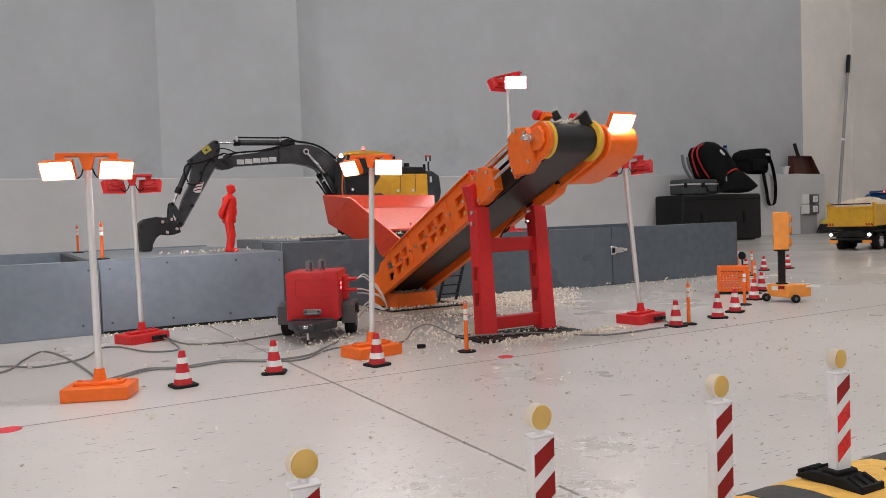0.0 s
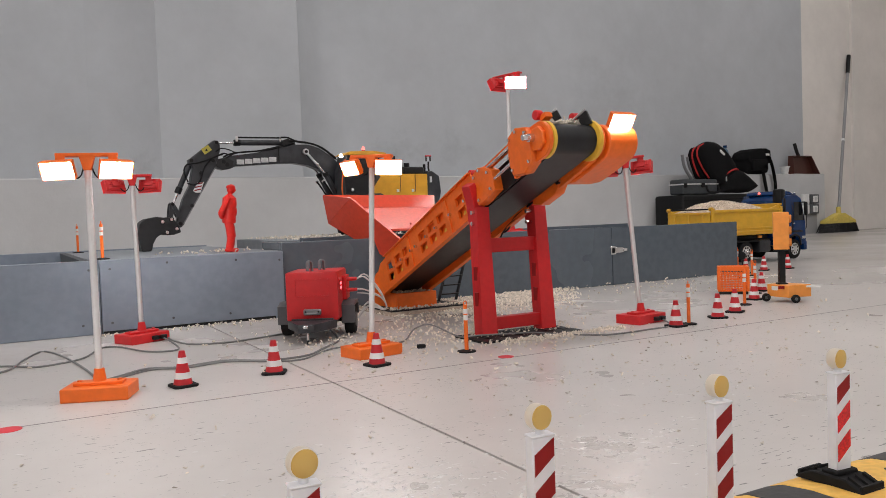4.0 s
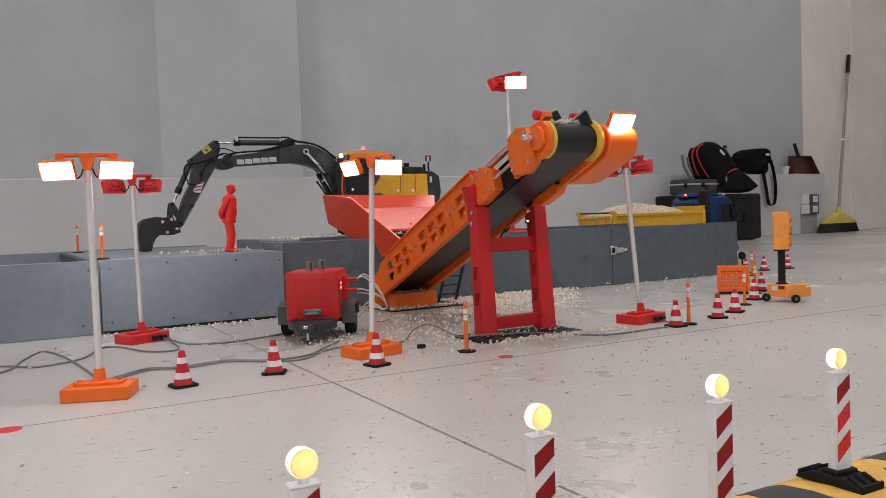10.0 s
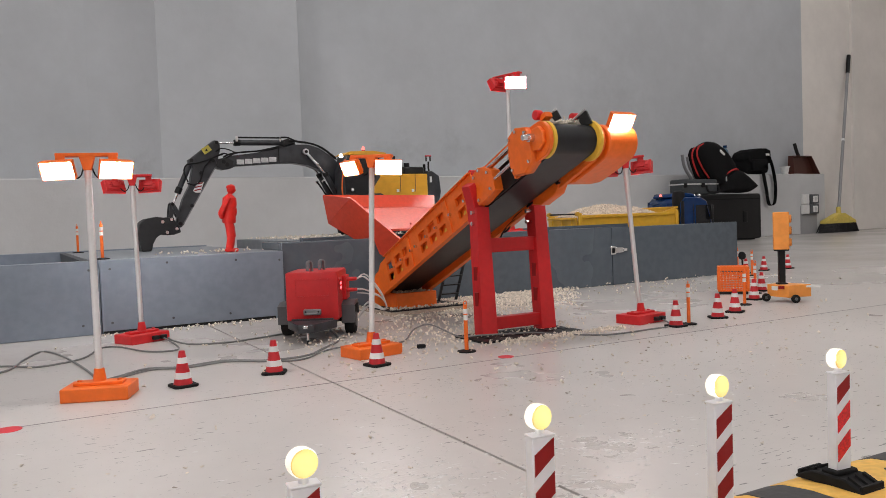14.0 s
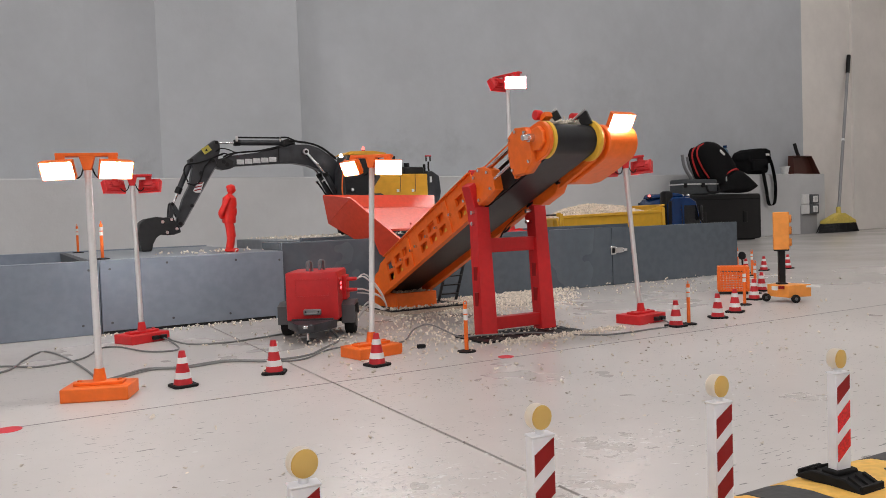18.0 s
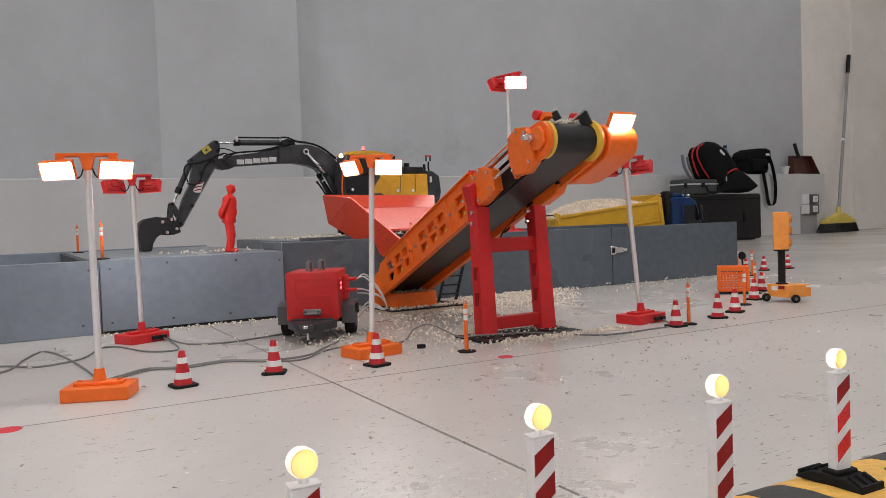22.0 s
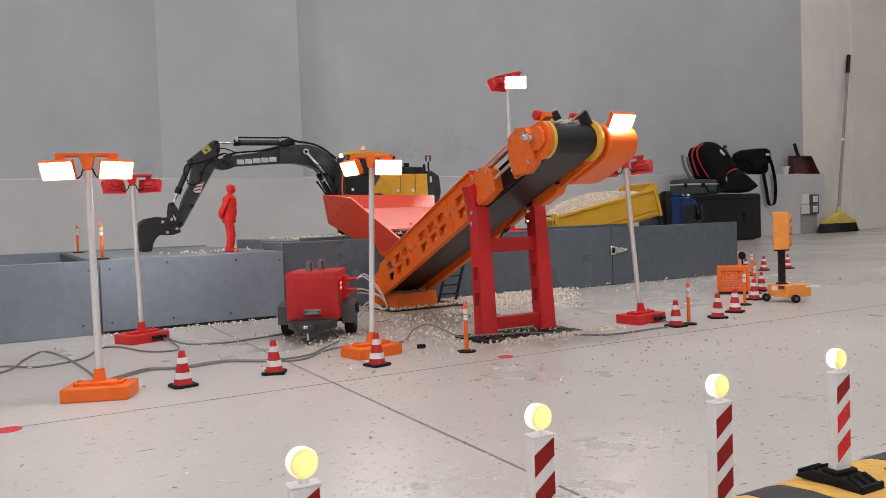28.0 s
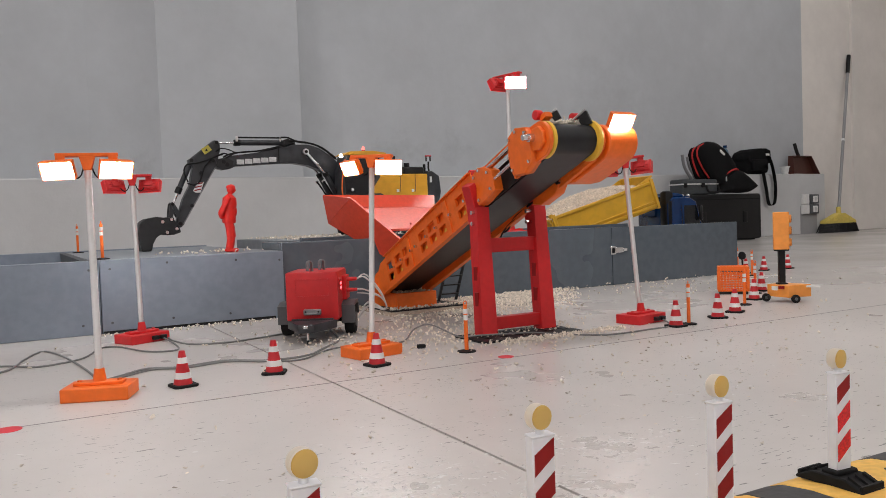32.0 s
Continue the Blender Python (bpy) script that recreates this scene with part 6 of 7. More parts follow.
    part("marker_lamp", box((-0.12, -hw + 0.006, 0.112), (0.018, 0.01, 0.01), 0.001), ORANGE_LIGHT, t)
    # tipping bed: its own space has the hinge as origin
    bed = part("tipping_bed", box((0.2205, 0, 0.012), (0.441, 0.22, 0.012), 0.001), TRUCK_YELLOW, t, "yellow tipping bed")
    bed.matrix_local = Matrix.Translation(HINGE)
    top, low = BED_TOP - HINGE[2], BED_LOW - HINGE[2]
    L = 0.437

    def q(name, bm, mat=TRUCK_YELLOW, label="", parent=None):
        return part(name, bm, mat, parent or bed, label)

    for sgn in (-1, 1):
        sd = q("side_wall", box((L / 2, sgn * 0.113, (low + top) / 2), (L, 0.006, top - low - 0.004), 0.001))
        q("side_rim", box((L / 2, sgn * 0.115, top - 0.006), (L, 0.011, 0.012), 0.002), parent=sd)
        q("side_foot", box((L / 2, sgn * 0.115, low + 0.014), (L, 0.010, 0.012), 0.002), parent=sd)
        q("side_rib", box((L / 2, sgn * 0.1165, low + 0.03), (L * 0.97, 0.006, 0.006), 0.001), parent=sd)
        for x in (0.006, L - 0.006):
            q("post", box((x, sgn * 0.117, (low + top) / 2 + 0.004), (0.014, 0.012, top - low + 0.008), 0.002), parent=sd)
        q("pivot_lug", cyl((-0.002, sgn * 0.108, top + 0.004), (-0.002, sgn * 0.12, top + 0.004), 0.008, seg=14), parent=sd)
    fr = q("front_wall", box((L - 0.003, 0, (low + top) / 2 + 0.009), (0.006, 0.226, top - low + 0.014), 0.001))
    q("front_rim", box((L - 0.002, 0, top + 0.016), (0.012, 0.234, 0.008), 0.0015), parent=fr)
    for sgn in (-1, 1):
        q("front_brace", add_prism(B(), [(L - 0.006, top), (L - 0.006, top + 0.018), (L - 0.07, top)], sgn * 0.110, sgn * 0.116, "y"), parent=fr)
    tg = q("tailgate", box((-0.004, 0, (low + top) / 2 - 0.004), (0.006, 0.222, top - low - 0.008), 0.001))
    for sy in (-0.075, 0, 0.075):
        q("gate_rib", box((-0.0085, sy, (low + top) / 2 - 0.004), (0.005, 0.008, top - low - 0.02), 0.001), parent=tg)
    q("gate_rim", box((-0.008, 0, top - 0.014), (0.008, 0.222, 0.008), 0.001), parent=tg)
    q("gate_foot", box((-0.008, 0, low + 0.012), (0.008, 0.222, 0.016), 0.001), parent=tg)
    for sgn in (-1, 1):
        for i in range(3):
            q("hazard_stripe", add_prism(B(), [(sgn * 0.098 - 0.016 + i * 0.013, low + 0.006), (sgn * 0.098 - 0.009 + i * 0.013, low + 0.006), (sgn * 0.098 - 0.004 + i * 0.013, low + 0.018), (sgn * 0.098 - 0.011 + i * 0.013, low + 0.018)], -0.0132, -0.0118, "x"), PANEL_RED, "", tg)
    q("hinge_rod", cyl((-0.004, -0.1, top + 0.004), (-0.004, 0.1, top + 0.004), 0.003, seg=10), BLACK, "black tailgate rod", tg)
    # load: an uneven heap with loose chips on it
    rng = np.random.default_rng(11)

    def heap(x, y):
        fx = min(1.0, max(0.0, (x - 0.004) / 0.07)) * min(1.0, max(0.0, (0.405 - x) / 0.10))
        fy = max(0.0, 1 - (abs(y) / 0.11) ** 3)
        bumps = 0.007 * math.sin(x * 24 + 3.4) + 0.004 * math.sin(x * 53 + y * 40)
        return top - 0.020 + (0.041 + bumps) * fx ** 0.7 * fy
    nx, ny = 34, 18
    bm = bmesh.new()
    g = [[bm.verts.new((0.004 + 0.422 * i / nx, -0.109 + 0.218 * j / ny, heap(0.004 + 0.422 * i / nx, -0.109 + 0.218 * j / ny) + 0.003 * rng.random())) for j in range(ny + 1)] for i in range(nx + 1)]
    for i in range(nx):
        for j in range(ny):
            bm.faces.new((g[i][j], g[i + 1][j], g[i + 1][j + 1], g[i][j + 1]))
    bmesh.ops.recalc_face_normals(bm, faces=bm.faces[:])
    q("chip_heap", bm, HEAP_CHIP, "heap of pale wood chips")
    places = []
    for _ in range(6500):
        x, y = rng.uniform(0.008, 0.422), rng.uniform(-0.107, 0.107)
        places.append((x, y, heap(x, y) - 0.001 + 0.003 * rng.random()))
    me = chips_mesh("chip_layer", places, HEAP_CHIP, 0.004, 0.0092, seed=12)
    ob = new("chip_layer", me)
    ob.parent = bed
    tagged(ob, "pale wood chips heaped in the bed", "", "", "stuff")
    for o in t.children_recursive:
        for v in o.data.vertices:
            v.co.y *= 0.955
    return t, bed


TRUCK, BED = build_truck()


# ================================================================ luggage and tools by the far wall
def build_far_things():
    tr = thing("trunk", pose(4.455, 4.035, 0), "large black trunk with rounded edges standing on the floor", "trunk")
    part("body", box((0, 0, 0.172), (0.80, 0.27, 0.33), 0.018, 3), BLACK, tr)
    part("lid_seam", box((0, -0.136, 0.30), (0.77, 0.004, 0.006)), RUBBER, tr)
    for sx in (-0.2, 0.22):
        part("handle", box((sx, -0.138, 0.17), (0.045, 0.008, 0.08), 0.003, 2), BLACK, tr)
    for sx in (-0.34, 0.34):
        part("foot", box((sx, 0, 0.008), (0.05, 0.2, 0.016)), RUBBER, tr)

    hc = thing("hard_case", pose(4.228, 3.99, 0.338), "dark grey hard case with a light seam, lying on the trunk", "case")
    part("shell", box((0.01, -0.02, 0.054), (0.345, 0.13, 0.106), 0.016, 3), CASE_GREY, hc)
    part("seam", box((0.01, -0.02, 0.072), (0.351, 0.136, 0.010), 0.003), ALU, hc)
    part("handle", add_tube(B(), [(0.06, -0.088, 0.06), (0.065, -0.104, 0.02), (0.12, -0.106, 0.012), (0.17, -0.104, 0.02), (0.175, -0.088, 0.06)], 0.008, 8), RUBBER, hc)
    for sx in (-0.14, 0.03):
        part("latch", box((sx, -0.088, 0.064), (0.03, 0.008, 0.03), 0.002), RUBBER, hc)

    bp = thing("backpack", pose(4.5, 4.02, 0.338), "black backpack with red piping slumped on the trunk", "backpack")

    def cushion(outline, rings, steps=5):
        """A soft closed outline in x and z, padded along y."""
        loop = smooth_line(outline + outline[:1], steps)[:-1]
        mid = sum(loop, Vector()) / len(loop)
        bm = bmesh.new()
        rows = [[bm.verts.new((mid.x + (v.x - mid.x) * k, y, mid.z + (v.z - mid.z) * k)) for v in loop] for y, k in rings]
        n = len(loop)
        for r0, r1 in zip(rows, rows[1:]):
            for i in range(n):
                bm.faces.new((r0[i], r0[(i + 1) % n], r1[(i + 1) % n], r1[i]))
        bm.faces.new(rows[0])
        bm.faces.new(rows[-1][::-1])
        bmesh.ops.recalc_face_normals(bm, faces=bm.faces[:])
        return bm

    soft = [(-0.125, 0.45), (-0.122, 0.66), (-0.11, 0.85), (-0.085, 0.97), (-0.06, 1.0), (-0.035, 0.96), (-0.02, 0.85)]
    body = [(-0.25, 0, 0.27), (-0.235, 0, 0.335), (-0.14, 0, 0.375), (-0.03, 0, 0.352), (0.09, 0, 0.255), (0.15, 0, 0.16), (0.10, 0, 0.09), (-0.03, 0, 0.05), (-0.13, 0, 0.10), (-0.20, 0, 0.185)]
    part("main_bag", cushion([Vector(v) for v in body], soft), FABRIC, bp)
    base = [(-0.05, 0, 0.012), (-0.035, 0, 0.10), (0.02, 0, 0.15), (0.13, 0, 0.178), (0.235, 0, 0.128), (0.335, 0, 0.062), (0.345, 0, 0.048), (0.25, 0, 0.010), (0.1, 0, 0.006)]
    part("front_pocket", cushion([Vector(v) for v in base], [(y - 0.012, k) for y, k in soft]), FABRIC, bp)
    rearbag = [(-0.262, 0, 0.25), (-0.255, 0, 0.315), (-0.215, 0, 0.33), (-0.20, 0, 0.22), (-0.12, 0, 0.09), (-0.16, 0, 0.07), (-0.22, 0, 0.15)]
    part("rear_pocket", cushion([Vector(v) for v in rearbag], [(-0.055, 0.6), (-0.05, 0.9), (-0.04, 1.0), (-0.01, 1.0), (0.01, 0.8)]), FABRIC, bp)
    part("piping", add_tube(B(), [(-0.19, -0.082, 0.355), (-0.24, -0.08, 0.33), (-0.252, -0.08, 0.27), (-0.205, -0.082, 0.185), (-0.145, -0.084, 0.115)], 0.006, 6), PIPING, bp, "red piping")
    part("piping", add_tube(B(), [(-0.225, -0.045, 0.335), (-0.257, -0.045, 0.31), (-0.262, -0.045, 0.25), (-0.222, -0.045, 0.16), (-0.172, -0.045, 0.10)], 0.006, 6), PIPING, bp, "red piping")
    part("piping", add_tube(B(), [(-0.02, -0.118, 0.135), (0.03, -0.125, 0.162), (0.085, -0.122, 0.176), (0.125, -0.11, 0.17)], 0.006, 6), PIPING, bp)
    part("badge", box((-0.055, -0.128, 0.292), (0.055, 0.006, 0.018), 0.002, m=Matrix.Translation((-0.055, 0, 0.292)) @ pose(0, 0, 0, 0, 35, 0) @ Matrix.Translation((0.055, 0, -0.292))), WHITE, bp)
    for dx in (0.0, 0.05):
        part("back_frame", add_tube(B(), [(-0.315 + dx, 0.0, 0.285 - dx * 0.3), (-0.295 + dx, 0.0, 0.20), (-0.235 + dx, 0.0, 0.11), (-0.222 + dx, 0.0, 0.02)], 0.011, 8), LIGHT_GREY, bp, "grey back frame tube")
    part("zip_tag", box((-0.02, -0.128, 0.105), (0.012, 0.006, 0.035), 0.002), ALU, bp)
    part("pale_flap", add_plate(B(), [(0.27, -0.03, 0.16), (0.395, 0.0, 0.13), (0.41, 0.0, 0.012), (0.32, -0.03, 0.012)], 0.006), LEDGE_GREY, bp)

    bt = thing("water_bottle", pose(4.942, 4.30, LEDGE_Z), "clear bluish plastic water bottle standing on the ledge", "bottle")
    part("bottle_body", add_lathe(B(), [(0, 0), (0.03, 0), (0.032, 0.01), (0.031, 0.07), (0.029, 0.08), (0.032, 0.09), (0.032, 0.15), (0.022, 0.19), (0.012, 0.205), (0.012, 0.215)], 20), BOTTLE, bt)
    part("cap", cyl((0, 0, 0.214), (0, 0, 0.232), 0.0145, seg=16, bevel=0.001), BLUE, bt, "blue screw cap")

    bag = thing("shoulder_bag", pose(5.215, 4.29, LEDGE_Z), "black shoulder bag on the ledge with its strap hanging down", "bag")
    part("body", box((0.01, 0, 0.09), (0.25, 0.16, 0.17), 0.035, 3), FABRIC, bag)
    part("flap", add_prism(B(), [(-0.13, 0.12), (-0.10, 0.175), (-0.02, 0.203), (0.09, 0.205), (0.138, 0.188), (0.142, 0.10), (0.12, 0.085), (-0.10, 0.09)], -0.088, 0.085, "y", bevel=0.006), FABRIC, bag)
    part("pocket", box((0.0, -0.09, 0.07), (0.18, 0.03, 0.09), 0.012, 2), FABRIC, bag)
    part("buckle", box((0.06, -0.1, 0.06), (0.05, 0.01, 0.035), 0.004), RUBBER, bag)
    part("badge", box((0.09, -0.094, 0.155), (0.04, 0.004, 0.018)), ALU, bag)
    strap = [(0.09, -0.085, 0.185), (0.12, -0.11, 0.06), (0.145, -0.118, -0.10), (0.125, -0.12, -0.235), (0.06, -0.12, -0.24), (0.035, -0.118, -0.12), (0.01, -0.11, 0.02)]
    line = smooth_line(strap, 6)
    bm = bmesh.new()
    left = [bm.verts.new(pt + Vector((-0.021, -0.003, 0))) for pt in line]
    right = [bm.verts.new(pt + Vector((0.021, 0.0, 0.004))) for pt in line]
    for a in range(len(line) - 1):
        bm.faces.new((left[a], left[a + 1], right[a + 1], right[a]))
    bmesh.ops.solidify(bm, geom=bm.faces[:], thickness=0.004)
    part("strap", bm, FABRIC, bag, "black webbing strap")

    cup = thing("paper_cup", pose(5.62, 4.28, LEDGE_Z), "white paper cup on the ledge", "cup")
    part("cup_wall", add_lathe(B(), [(0, 0), (0.024, 0), (0.034, 0.058), (0.039, 0.059), (0.039, 0.066), (0.033, 0.066), (0.022, 0.004), (0, 0.004)], 20), WHITE, cup)
    solo("paper_sheet", box((0, 0, 0.002), (0.11, 0.05, 0.003), 0.001), WHITE, "small white paper lying on the ledge", "paper", m=pose(5.73, 4.25, LEDGE_Z, 0, 0, 8))

    dp = thing("dustpan", pose(5.86, 4.30, LEDGE_Z), "brown plastic dustpan standing against the wall", "dustpan")
    bm = add_prism(B(), [(-0.16, 0.004), (0.18, 0.0), (0.09, 0.155), (-0.145, 0.155)], 0.012, 0.02, "y", bevel=0.001)
    part("pan", bm, BROWN, dp)
    part("side_wall", add_plate(B(), [(0.18, 0.016, 0.0), (0.09, 0.016, 0.155), (0.09, -0.03, 0.15), (0.175, -0.045, 0.004)], 0.005), BROWN, dp)
    part("side_wall", add_plate(B(), [(-0.16, 0.016, 0.004), (-0.145, 0.016, 0.155), (-0.145, -0.03, 0.15), (-0.155, -0.045, 0.006)], 0.005), BROWN, dp)
    part("back_wall", box((-0.03, -0.008, 0.153), (0.236, 0.05, 0.006), 0.001), BROWN, dp)
    part("handle", add_tube(B(), [(-0.035, 0.0, 0.15), (-0.05, 0.01, 0.20), (-0.062, 0.02, 0.262)], 0.014, 10), BLACK, dp, "black grip")

    so = thing("socket_pair", pose(5.80, LEDGE_Y, 0.246), "two grey and white surface sockets on the ledge face", "socket")
    for k, z in enumerate((0.04, -0.042)):
        part("cover_box", box((-0.058, -0.014, z), (0.076, 0.028, 0.078), 0.004), WHITE, so)
        fr = part("socket_frame", box((0.044, -0.016, z), (0.104, 0.032, 0.078), 0.004), MID_GREY, so)
        part("socket_face", box((0.046, -0.033, z), (0.058, 0.006, 0.052), 0.003), WHITE, fr)
        part("rocker", box((0.046, -0.0365, z), (0.022, 0.004, 0.028), 0.001), LEDGE_GREY, fr)

    br = thing("broom", pose(6.10, 4.13, 0), "broom with yellow head and black bristles leaning on the wall", "broom")
    part("handle", cyl((0.02, 0.02, 0.15), (0.475, 0.216, 1.433), 0.0125, seg=14), BROOM_GREY, br, "grey metal handle")
    part("grip", cyl((0.46, 0.2095, 1.39), (0.519, 0.235, 1.557), 0.0165, seg=14, bevel=0.004), BLACK, br)
    part("joint", cyl((0.2434, 0.1163, 0.78), (0.2505, 0.1193, 0.80), 0.0145, seg=14), ALU, br)
    part("ferrule", cyl((0.015, 0.015, 0.14), (0.028, 0.024, 0.21), 0.022, 0.018, seg=14), BROOM_YELLOW, br)
    head = [(-0.20, 0.075), (0.205, 0.075), (0.20, 0.10), (0.06, 0.16), (-0.02, 0.16), (-0.195, 0.10)]
    part("head", add_prism(B(), head, -0.02, 0.04, "y", bevel=0.004), BROOM_YELLOW, br, "yellow plastic broom head")
    bm = B()
    rng = random.Random(3)
    for i in range(60):
        for j in range(4):
            x = -0.195 + 0.395 * i / 59
            y = -0.015 + 0.017 * j
            add_cyl(bm, (x, y, 0.078), (x * 1.22 - 0.012 + rng.uniform(-0.004, 0.004), y + rng.uniform(-0.004, 0.004) - 0.004, rng.uniform(0.0, 0.006)), 0.0042, 0.003, 5)
    part("bristles", bm, BLACK, br, "black bristles")


build_far_things()


# ================================================================ cables on the floor
def cable(points, r, mat, label="grey power cable lying in curves on the floor"):
    ob = solo("power_cable", add_tube(B(), points, r, 8), mat, label, "cable", "floor cables")
    return ob


R = 0.0019
cable([(-0.16, 1.44, R), (-0.024, 1.514, R), (0.012, 1.631, R), (0.047, 1.727, R), (0.077, 1.636, R), (0.102, 1.454, R), (0.112, 1.315, R)], R, CABLE)
cable([(-0.16, 1.62, R), (-0.024, 1.585, R), (0.028, 1.535, R), (0.073, 1.545, R), (0.112, 1.583, R), (0.151, 1.688, R), (0.182, 1.679, R), (0.22, 1.577, R), (0.268, 1.552, R), (0.282, 1.62, R), (0.27, 1.76, 0.008)], R * 0.9, CABLE)
cable([(0.285, 1.775, 0.008), (0.288, 1.70, R), (0.31, 1.61, R), (0.372, 1.583, R), (0.432, 1.596, R), (0.50, 1.62, R)], R, CABLE)
cable([(0.12, 1.32, R), (0.145, 1.341, R), (0.191, 1.38, R), (0.242, 1.357, R), (0.32, 1.371, R), (0.376, 1.324, R), (0.446, 1.321, R), (0.50, 1.375, R), (0.565, 1.46, R), (0.6, 1.60, R)], R, CABLE)
cable([(0.125, 1.315, R), (0.15, 1.332, R), (0.20, 1.366, R), (0.252, 1.346, R), (0.32, 1.358, R), (0.38, 1.31, R), (0.431, 1.29, R), (0.50, 1.353, R), (0.55, 1.348, 0.006)], R * 0.8, CABLE)
cable([(0.61, 1.335, 0.006), (0.655, 1.35, R), (0.714, 1.42, 0.012), (0.755, 1.43, 0.016), (0.756, 1.335, 0.006), (0.748, 1.285, 0.008), (0.785, 1.275, 0.0085), (0.825, 1.259, 0.0085), (0.876, 1.236, 0.0085), (0.939, 1.205, R), (0.980, 1.158, R), (1.021, 1.147, R), (1.095, 1.150, R), (1.165, 1.16, R), (1.205, 1.235, 0.008)], R * 0.85, CABLE)
solo("floor_plug", box((0, 0, 0.004), (0.016, 0.007, 0.008), 0.0015), BLACK, "small black plug lying on the floor", "plug", m=pose(0.647, 1.262, 0, 0, 0, -20))


# ================================================================ wood chips strewn about
def scatter():
    rng = np.random.default_rng(21)
    keep_out = [(0.83, 0.98, 1.78, 1.96)]

    def free(x, y):
        return not any(a < x < b and c < y < d for a, b, c, d in keep_out)

    places = []
    # dense drift along the depot wall and round the conveyor foot
    for _ in range(15000):
        x, y = rng.uniform(0.80, 2.3), 1.945 - abs(rng.normal(0, 0.17))
        edge = x + (1.945 - y) * 0.75
        fade = 0.4 if x <= 0.95 else (1.0 if edge < 1.40 else max(0.022, 1 - (edge - 1.40) / 0.16))
        if y > 1.32 and free(x, y) and rng.random() < fade:
            places.append((x, y, 0.0 if y < 1.86 else 0.006 * rng.random()))
    # below the head and between the gate's legs
    for _ in range(420):
        places.append((rng.uniform(0.78, 1.09), 1.222 - abs(rng.normal(0, 0.018)), 0))
    for _ in range(520):
        x, y = rng.normal(0.86, 0.10), rng.normal(1.33, 0.14)
        if free(x, y) and y < 1.93:
            places.append((x, y, 0))
    for _ in range(520):
        x, y = rng.normal(0.66, 0.12), rng.normal(1.45, 0.22)
        if free(x, y) and 1.1 < y < 1.92:
            places.append((x, y, 0))
    # a thin line along the platform's foot
    for _ in range(130):
        places.append((rng.uniform(0.15, 0.62), 1.915 - abs(rng.normal(0, 0.03)), 0))
    # sparse crumbs over the open floor
    for _ in range(130):
        places.append((rng.uniform(-0.2, 2.2), rng.uniform(0.75, 1.9), 0))
    places = [(x, y, z + 0.0002) for x, y, z in places if not (y > 1.92 and x < 0.62)]
    ob = new("scattered_chips", chips_mesh("scattered_chips", places, CHIP, 0.003, 0.0068, seed=22))
    tagged(ob, "pale wood chips strewn over the floor", "wood chips", "", "stuff")
    # chips on the platform and the deck
    deck = []
    for _ in range(45):
        deck.append((rng.normal(0.47, 0.06), rng.normal(2.12, 0.05), BOX1_Z + 0.0002))
    for _ in range(900):
        deck.append((rng.uniform(0.72, 1.5), rng.uniform(2.15, 2.68), BOX2_Z + 0.0002))
    deck = [d for d in deck if BOX1_Y + 0.02 < d[1]]
    ob = new("deck_chips", chips_mesh("deck_chips", deck, CHIP, 0.004, 0.009, seed=23))
    tagged(ob, "pale wood chips lying on the grey deck", "wood chips", "", "stuff")
    flakes = [(rng.uniform(-0.15, 1.7), rng.uniform(0.46, 1.2), 0.0002) for _ in range(110)]
    flakes += [(rng.normal(0.82, 0.2), rng.normal(0.85, 0.13), 0.0002) for _ in range(190)]
    ob = new("paint_flakes", chips_mesh("paint_flakes", flakes, FLAKE, 0.0025, 0.0058, seed=25))
    ob.scale = (1, 1, 0.4)
    tagged(ob, "flat grey paint flakes lying on the floor", "paint flakes", "", "stuff")
    # slivers of glossy lifted floor paint in worn patches, their glints painted in as pale colour
    verts, faces = [], []
    for cx, cy, sp, n in ((0.30, 0.62, 0.055, 130), (0.40, 0.53, 0.04, 60), (0.53, 0.60, 0.05, 90), (-0.07, 0.66, 0.025, 26), (0.02, 0.60, 0.02, 14), (0.62, 0.72, 0.12, 40), (0.9, 0.75, 0.12, 30), (0.25, 0.78, 0.12, 30)):
        for _ in range(int(n * 1.7)):
            x, y = rng.normal(cx, sp), rng.normal(cy, sp * 0.8)
            turn = math.radians(rng.choice([-28, -10, 22, 35, 80]) + rng.normal(0, 14))
            ln, wd, hi = rng.uniform(0.0016, 0.0060), rng.uniform(0.0005, 0.0015), rng.uniform(0.0003, 0.0009)
            bend = rng.normal(0, 0.5) * ln
            c, s = math.cos(turn), math.sin(turn)
            base = len(verts)
            for u, v, z in ((-ln, 0, 0.0001), (0, -wd + bend, 0.0001), (0, wd + bend, 0.0001), (ln, 0, 0.0001), (-ln * 0.4, bend * 0.6, hi), (ln * 0.4, bend * 0.6, hi * 0.8)):
                verts.append((x + c * u - s * v, y + s * u + c * v, z))
            faces += [[base + k for k in f] for f in ((0, 1, 4), (1, 5, 4), (1, 3, 5), (3, 2, 5), (2, 4, 5), (2, 0, 4))]
    me = bpy.data.meshes.new("paint_curls")
    me.from_pydata(verts, [], faces)
    me.materials.append(GLINT_CURL)
    tagged(new("paint_curls", me), "glossy slivers of lifted floor paint, coloured pale to imitate white glints", "paint flakes", "", "stuff")
    mat = [(rng.uniform(0.815, 1.01), rng.uniform(1.738, 1.782), 0.0124) for _ in range(170)]
    ob = new("mat_chips", chips_mesh("mat_chips", mat, CHIP, 0.003, 0.007, seed=26))
    tagged(ob, "pale wood chips lying on the black mat", "wood chips", "", "stuff")
    gate = []
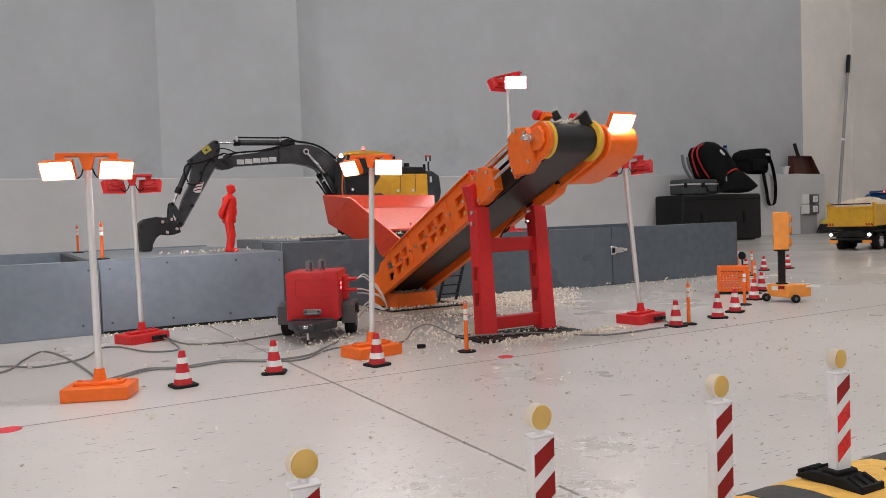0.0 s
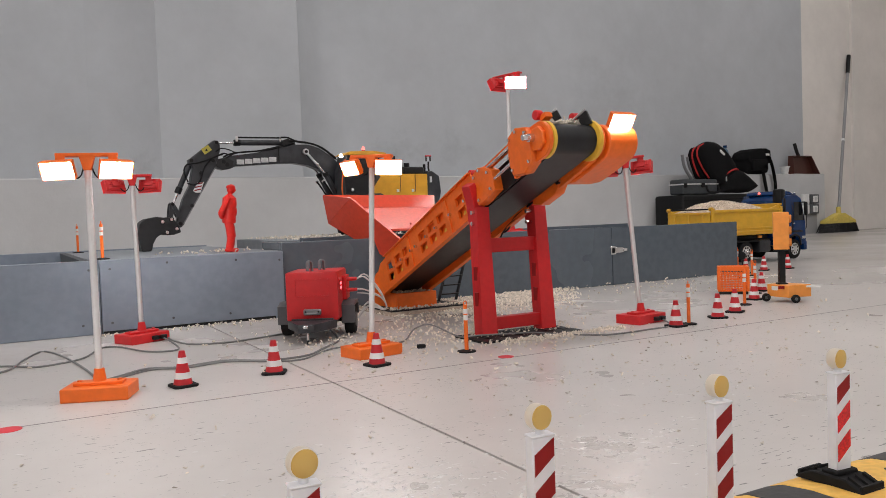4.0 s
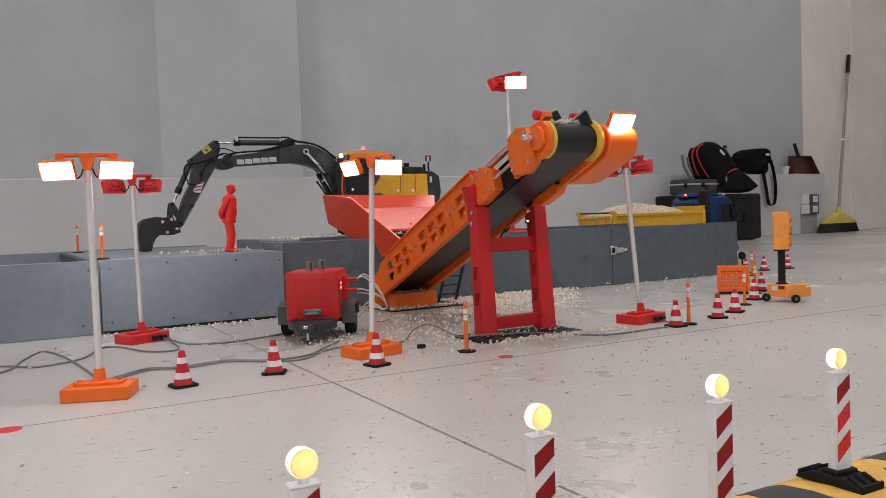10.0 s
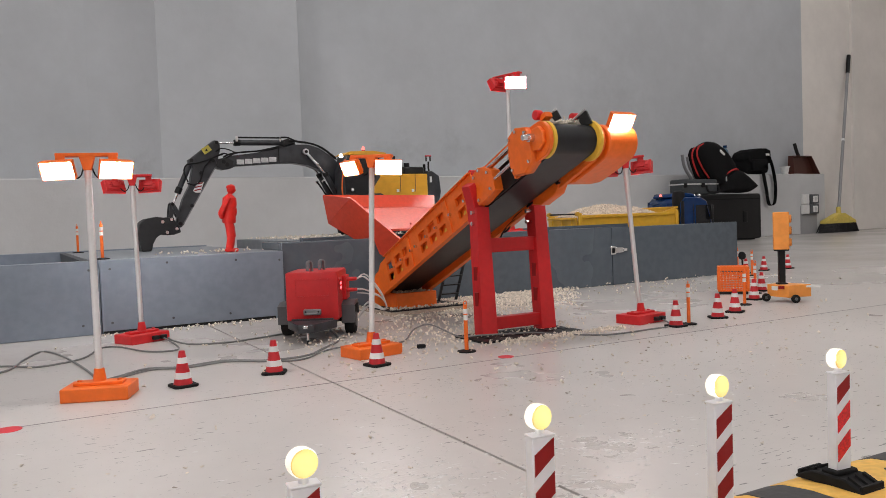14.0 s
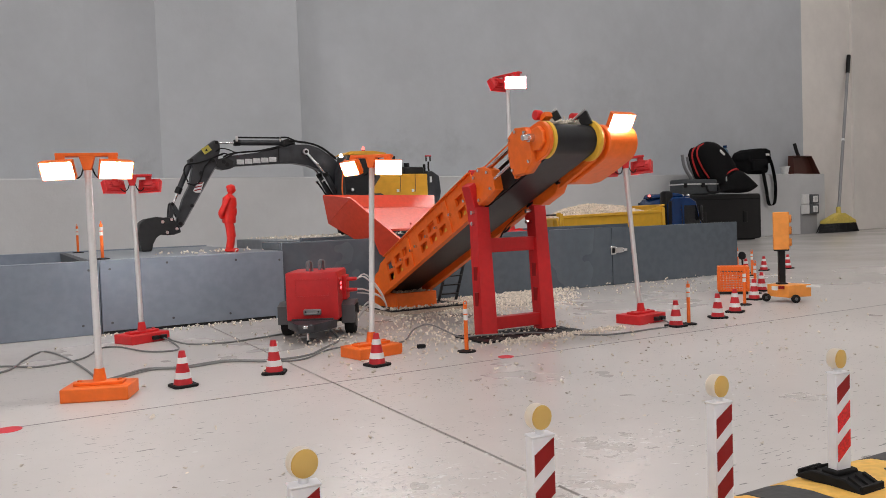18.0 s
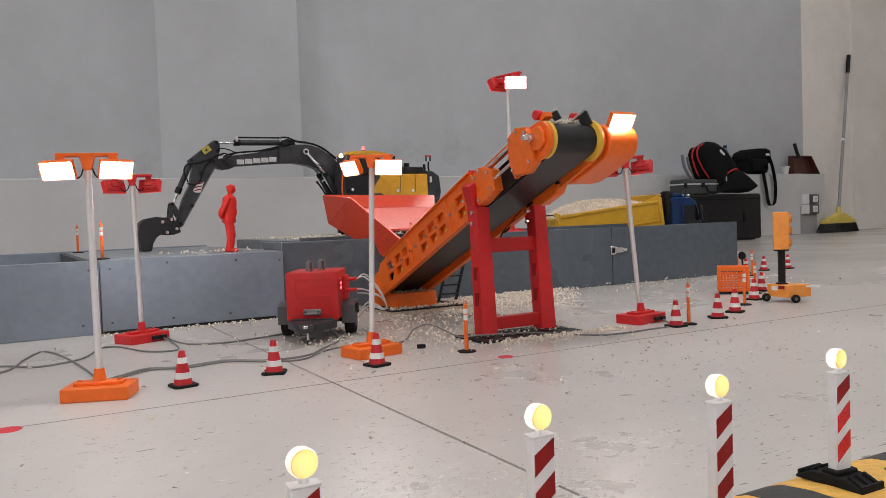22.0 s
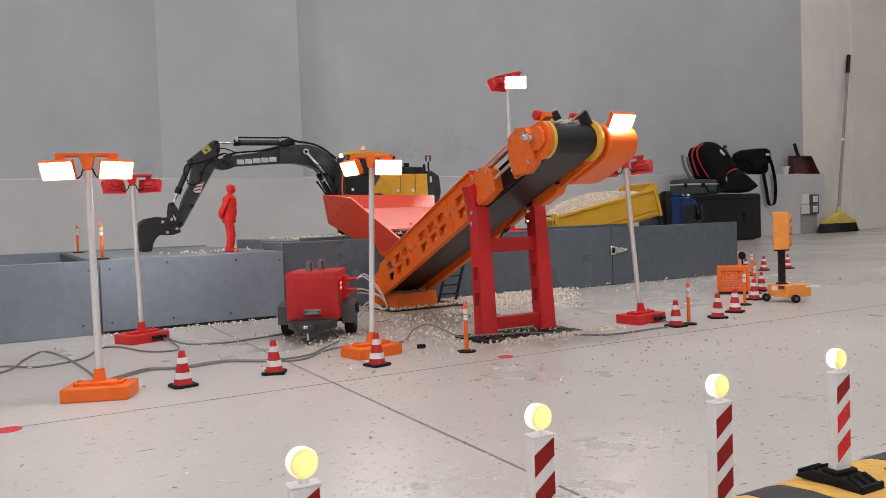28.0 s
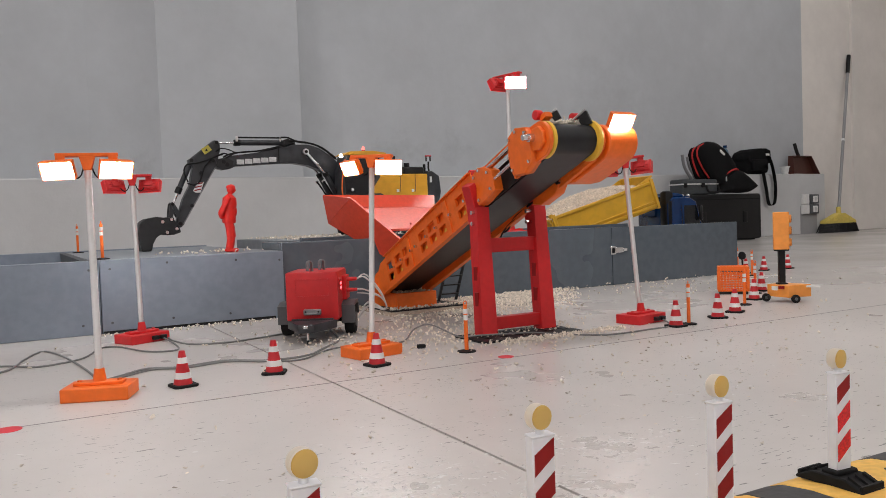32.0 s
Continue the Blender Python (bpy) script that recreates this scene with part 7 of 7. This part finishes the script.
    for _ in range(70):
        gate.append((rng.uniform(0.77, 0.985), rng.uniform(1.255, 1.325), 0.0044))
    ob = new("plate_chips", chips_mesh("plate_chips", gate, CHIP, 0.003, 0.0065, seed=24))
    tagged(ob, "pale wood chips lying on the foot plate", "wood chips", "", "stuff")


scatter()


# ================================================================ movement
def motions():
    # truck: place of the bed's front end on the near side (x, y) and heading in degrees
    half = 0.110
    near = [(0, 4.15, 2.43, 12), (0.5, 3.99, 2.41, 12), (1.0, 3.85, 2.383, 11), (1.5, 3.68, 2.358, 10), (2.0, 3.45, 2.308, 9), (2.5, 3.28, 2.268, 7.5),
            (3.0, 3.10, 2.230, 5.5), (3.5, 2.97, 2.208, 3.5), (4.5, 2.755, 2.21, 1.5), (5.5, 2.535, 2.2, 0.5)]
    straight = [(6.0, 2.418), (6.5, 2.353), (7.0, 2.274), (7.5, 2.223), (8.0, 2.197), (8.5, 2.186), (9.0, 2.186), (9.5, 2.253), (10.0, 2.39), (10.5, 2.425), (11.0, 2.425),
                (11.5, 2.569), (12.0, 2.566), (12.5, 2.482), (13.0, 2.375), (13.5, 2.319), (14.0, 2.244), (14.5, 2.197), (15.5, 2.178), (16.5, 2.176), (21.0, 2.176), (32.0, 2.176)]
    # it swings round a little as it backs in
    swing = [(5.5, 0.0), (7.0, -5.0), (8.5, -7.0), (10.0, -5.0), (11.0, -4.0), (12.0, -1.5), (13.0, -5.0), (14.0, -8.5), (15.5, -11.5), (16.5, -12.0), (32.0, -12.0)]
    for t, x in straight:
        (t0, a0), (t1, a1) = [(p, q) for p, q in zip(swing, swing[1:]) if p[0] <= t <= q[0]][0]
        near.append((t, x, 2.2, a0 + (a1 - a0) * (t - t0) / (t1 - t0)))
    rows = []
    for t, x, y, a in near:
        c, s = math.cos(radians(a)), math.sin(radians(a))
        rows.append((t, pose(x - half * s, y + half * c, 0, 0, 0, a)))
    walk(TRUCK, rows)
    # wheels roll by the way covered
    centre = [m.translation.copy() for _, m in rows]
    wheels = [o for o in TRUCK.children if o.name.startswith("wheel")]
    for w in wheels:
        mid = sum((Vector(v.co) for v in w.data.vertices), Vector()) / len(w.data.vertices)
        turn, spins, last = 0.0, [], None
        for (t, m), c in zip(rows, centre):
            if last is not None:
                step = (c - last[1]).dot(m.to_3x3() @ Vector((1, 0, 0))) / 0.0425
                n = max(1, math.ceil(abs(step) / 1.2))
                for k in range(1, n):
                    spins.append((last[0] + (t - last[0]) * k / n, turn + step * k / n))
                turn += step
            spins.append((t, turn))
            last = (t, c)
        walk(w, [(t, Matrix.Translation(mid) @ Matrix.Rotation(a, 4, "Y") @ Matrix.Translation(-mid)) for t, a in spins])
    # the bed tips about its rear hinge
    tip = [(0, 0), (16.7, 0), (17.0, 0.2), (18.0, 1.3), (19.0, 2.4), (20.0, 4.2), (21.0, 5.5), (22.0, 6.5), (23.0, 7.1), (24.0, 7.8), (25.0, 9.2), (26.5, 11.0), (28.0, 12.8), (29.0, 14.2), (30.0, 15.3), (31.0, 16.2), (32.0, 16.7)]
    walk(BED, [(t, Matrix.Translation(HINGE) @ pose(0, 0, 0, 0, -a, 0)) for t, a in tip])
    # warning lamps: the bulb rises into the lamp while it flashes and sinks into the board between
    starts = [0.05 + 1.536 * i for i in range(9)] + [13.85 + 1.564 * i for i in range(11)]
    up, down = LAMP_Z, LAMP_Z - 0.026
    keys = [(0.0, down)]
    for s in starts:
        off = 0.765 if s < 13 else 0.757
        keys += [(s, down), (s + 0.034, up), (s + off, up), (s + off + 0.05, down)]
    keys = [k for i, k in enumerate(keys) if k[0] <= 30.5] + [(32.0, down)]
    for b in board_things:
        bulb = [o for o in b.children if o.name.startswith("bulb")][0]
        walk(bulb, [(t, pose(0, 0, z)) for t, z in keys])


motions()
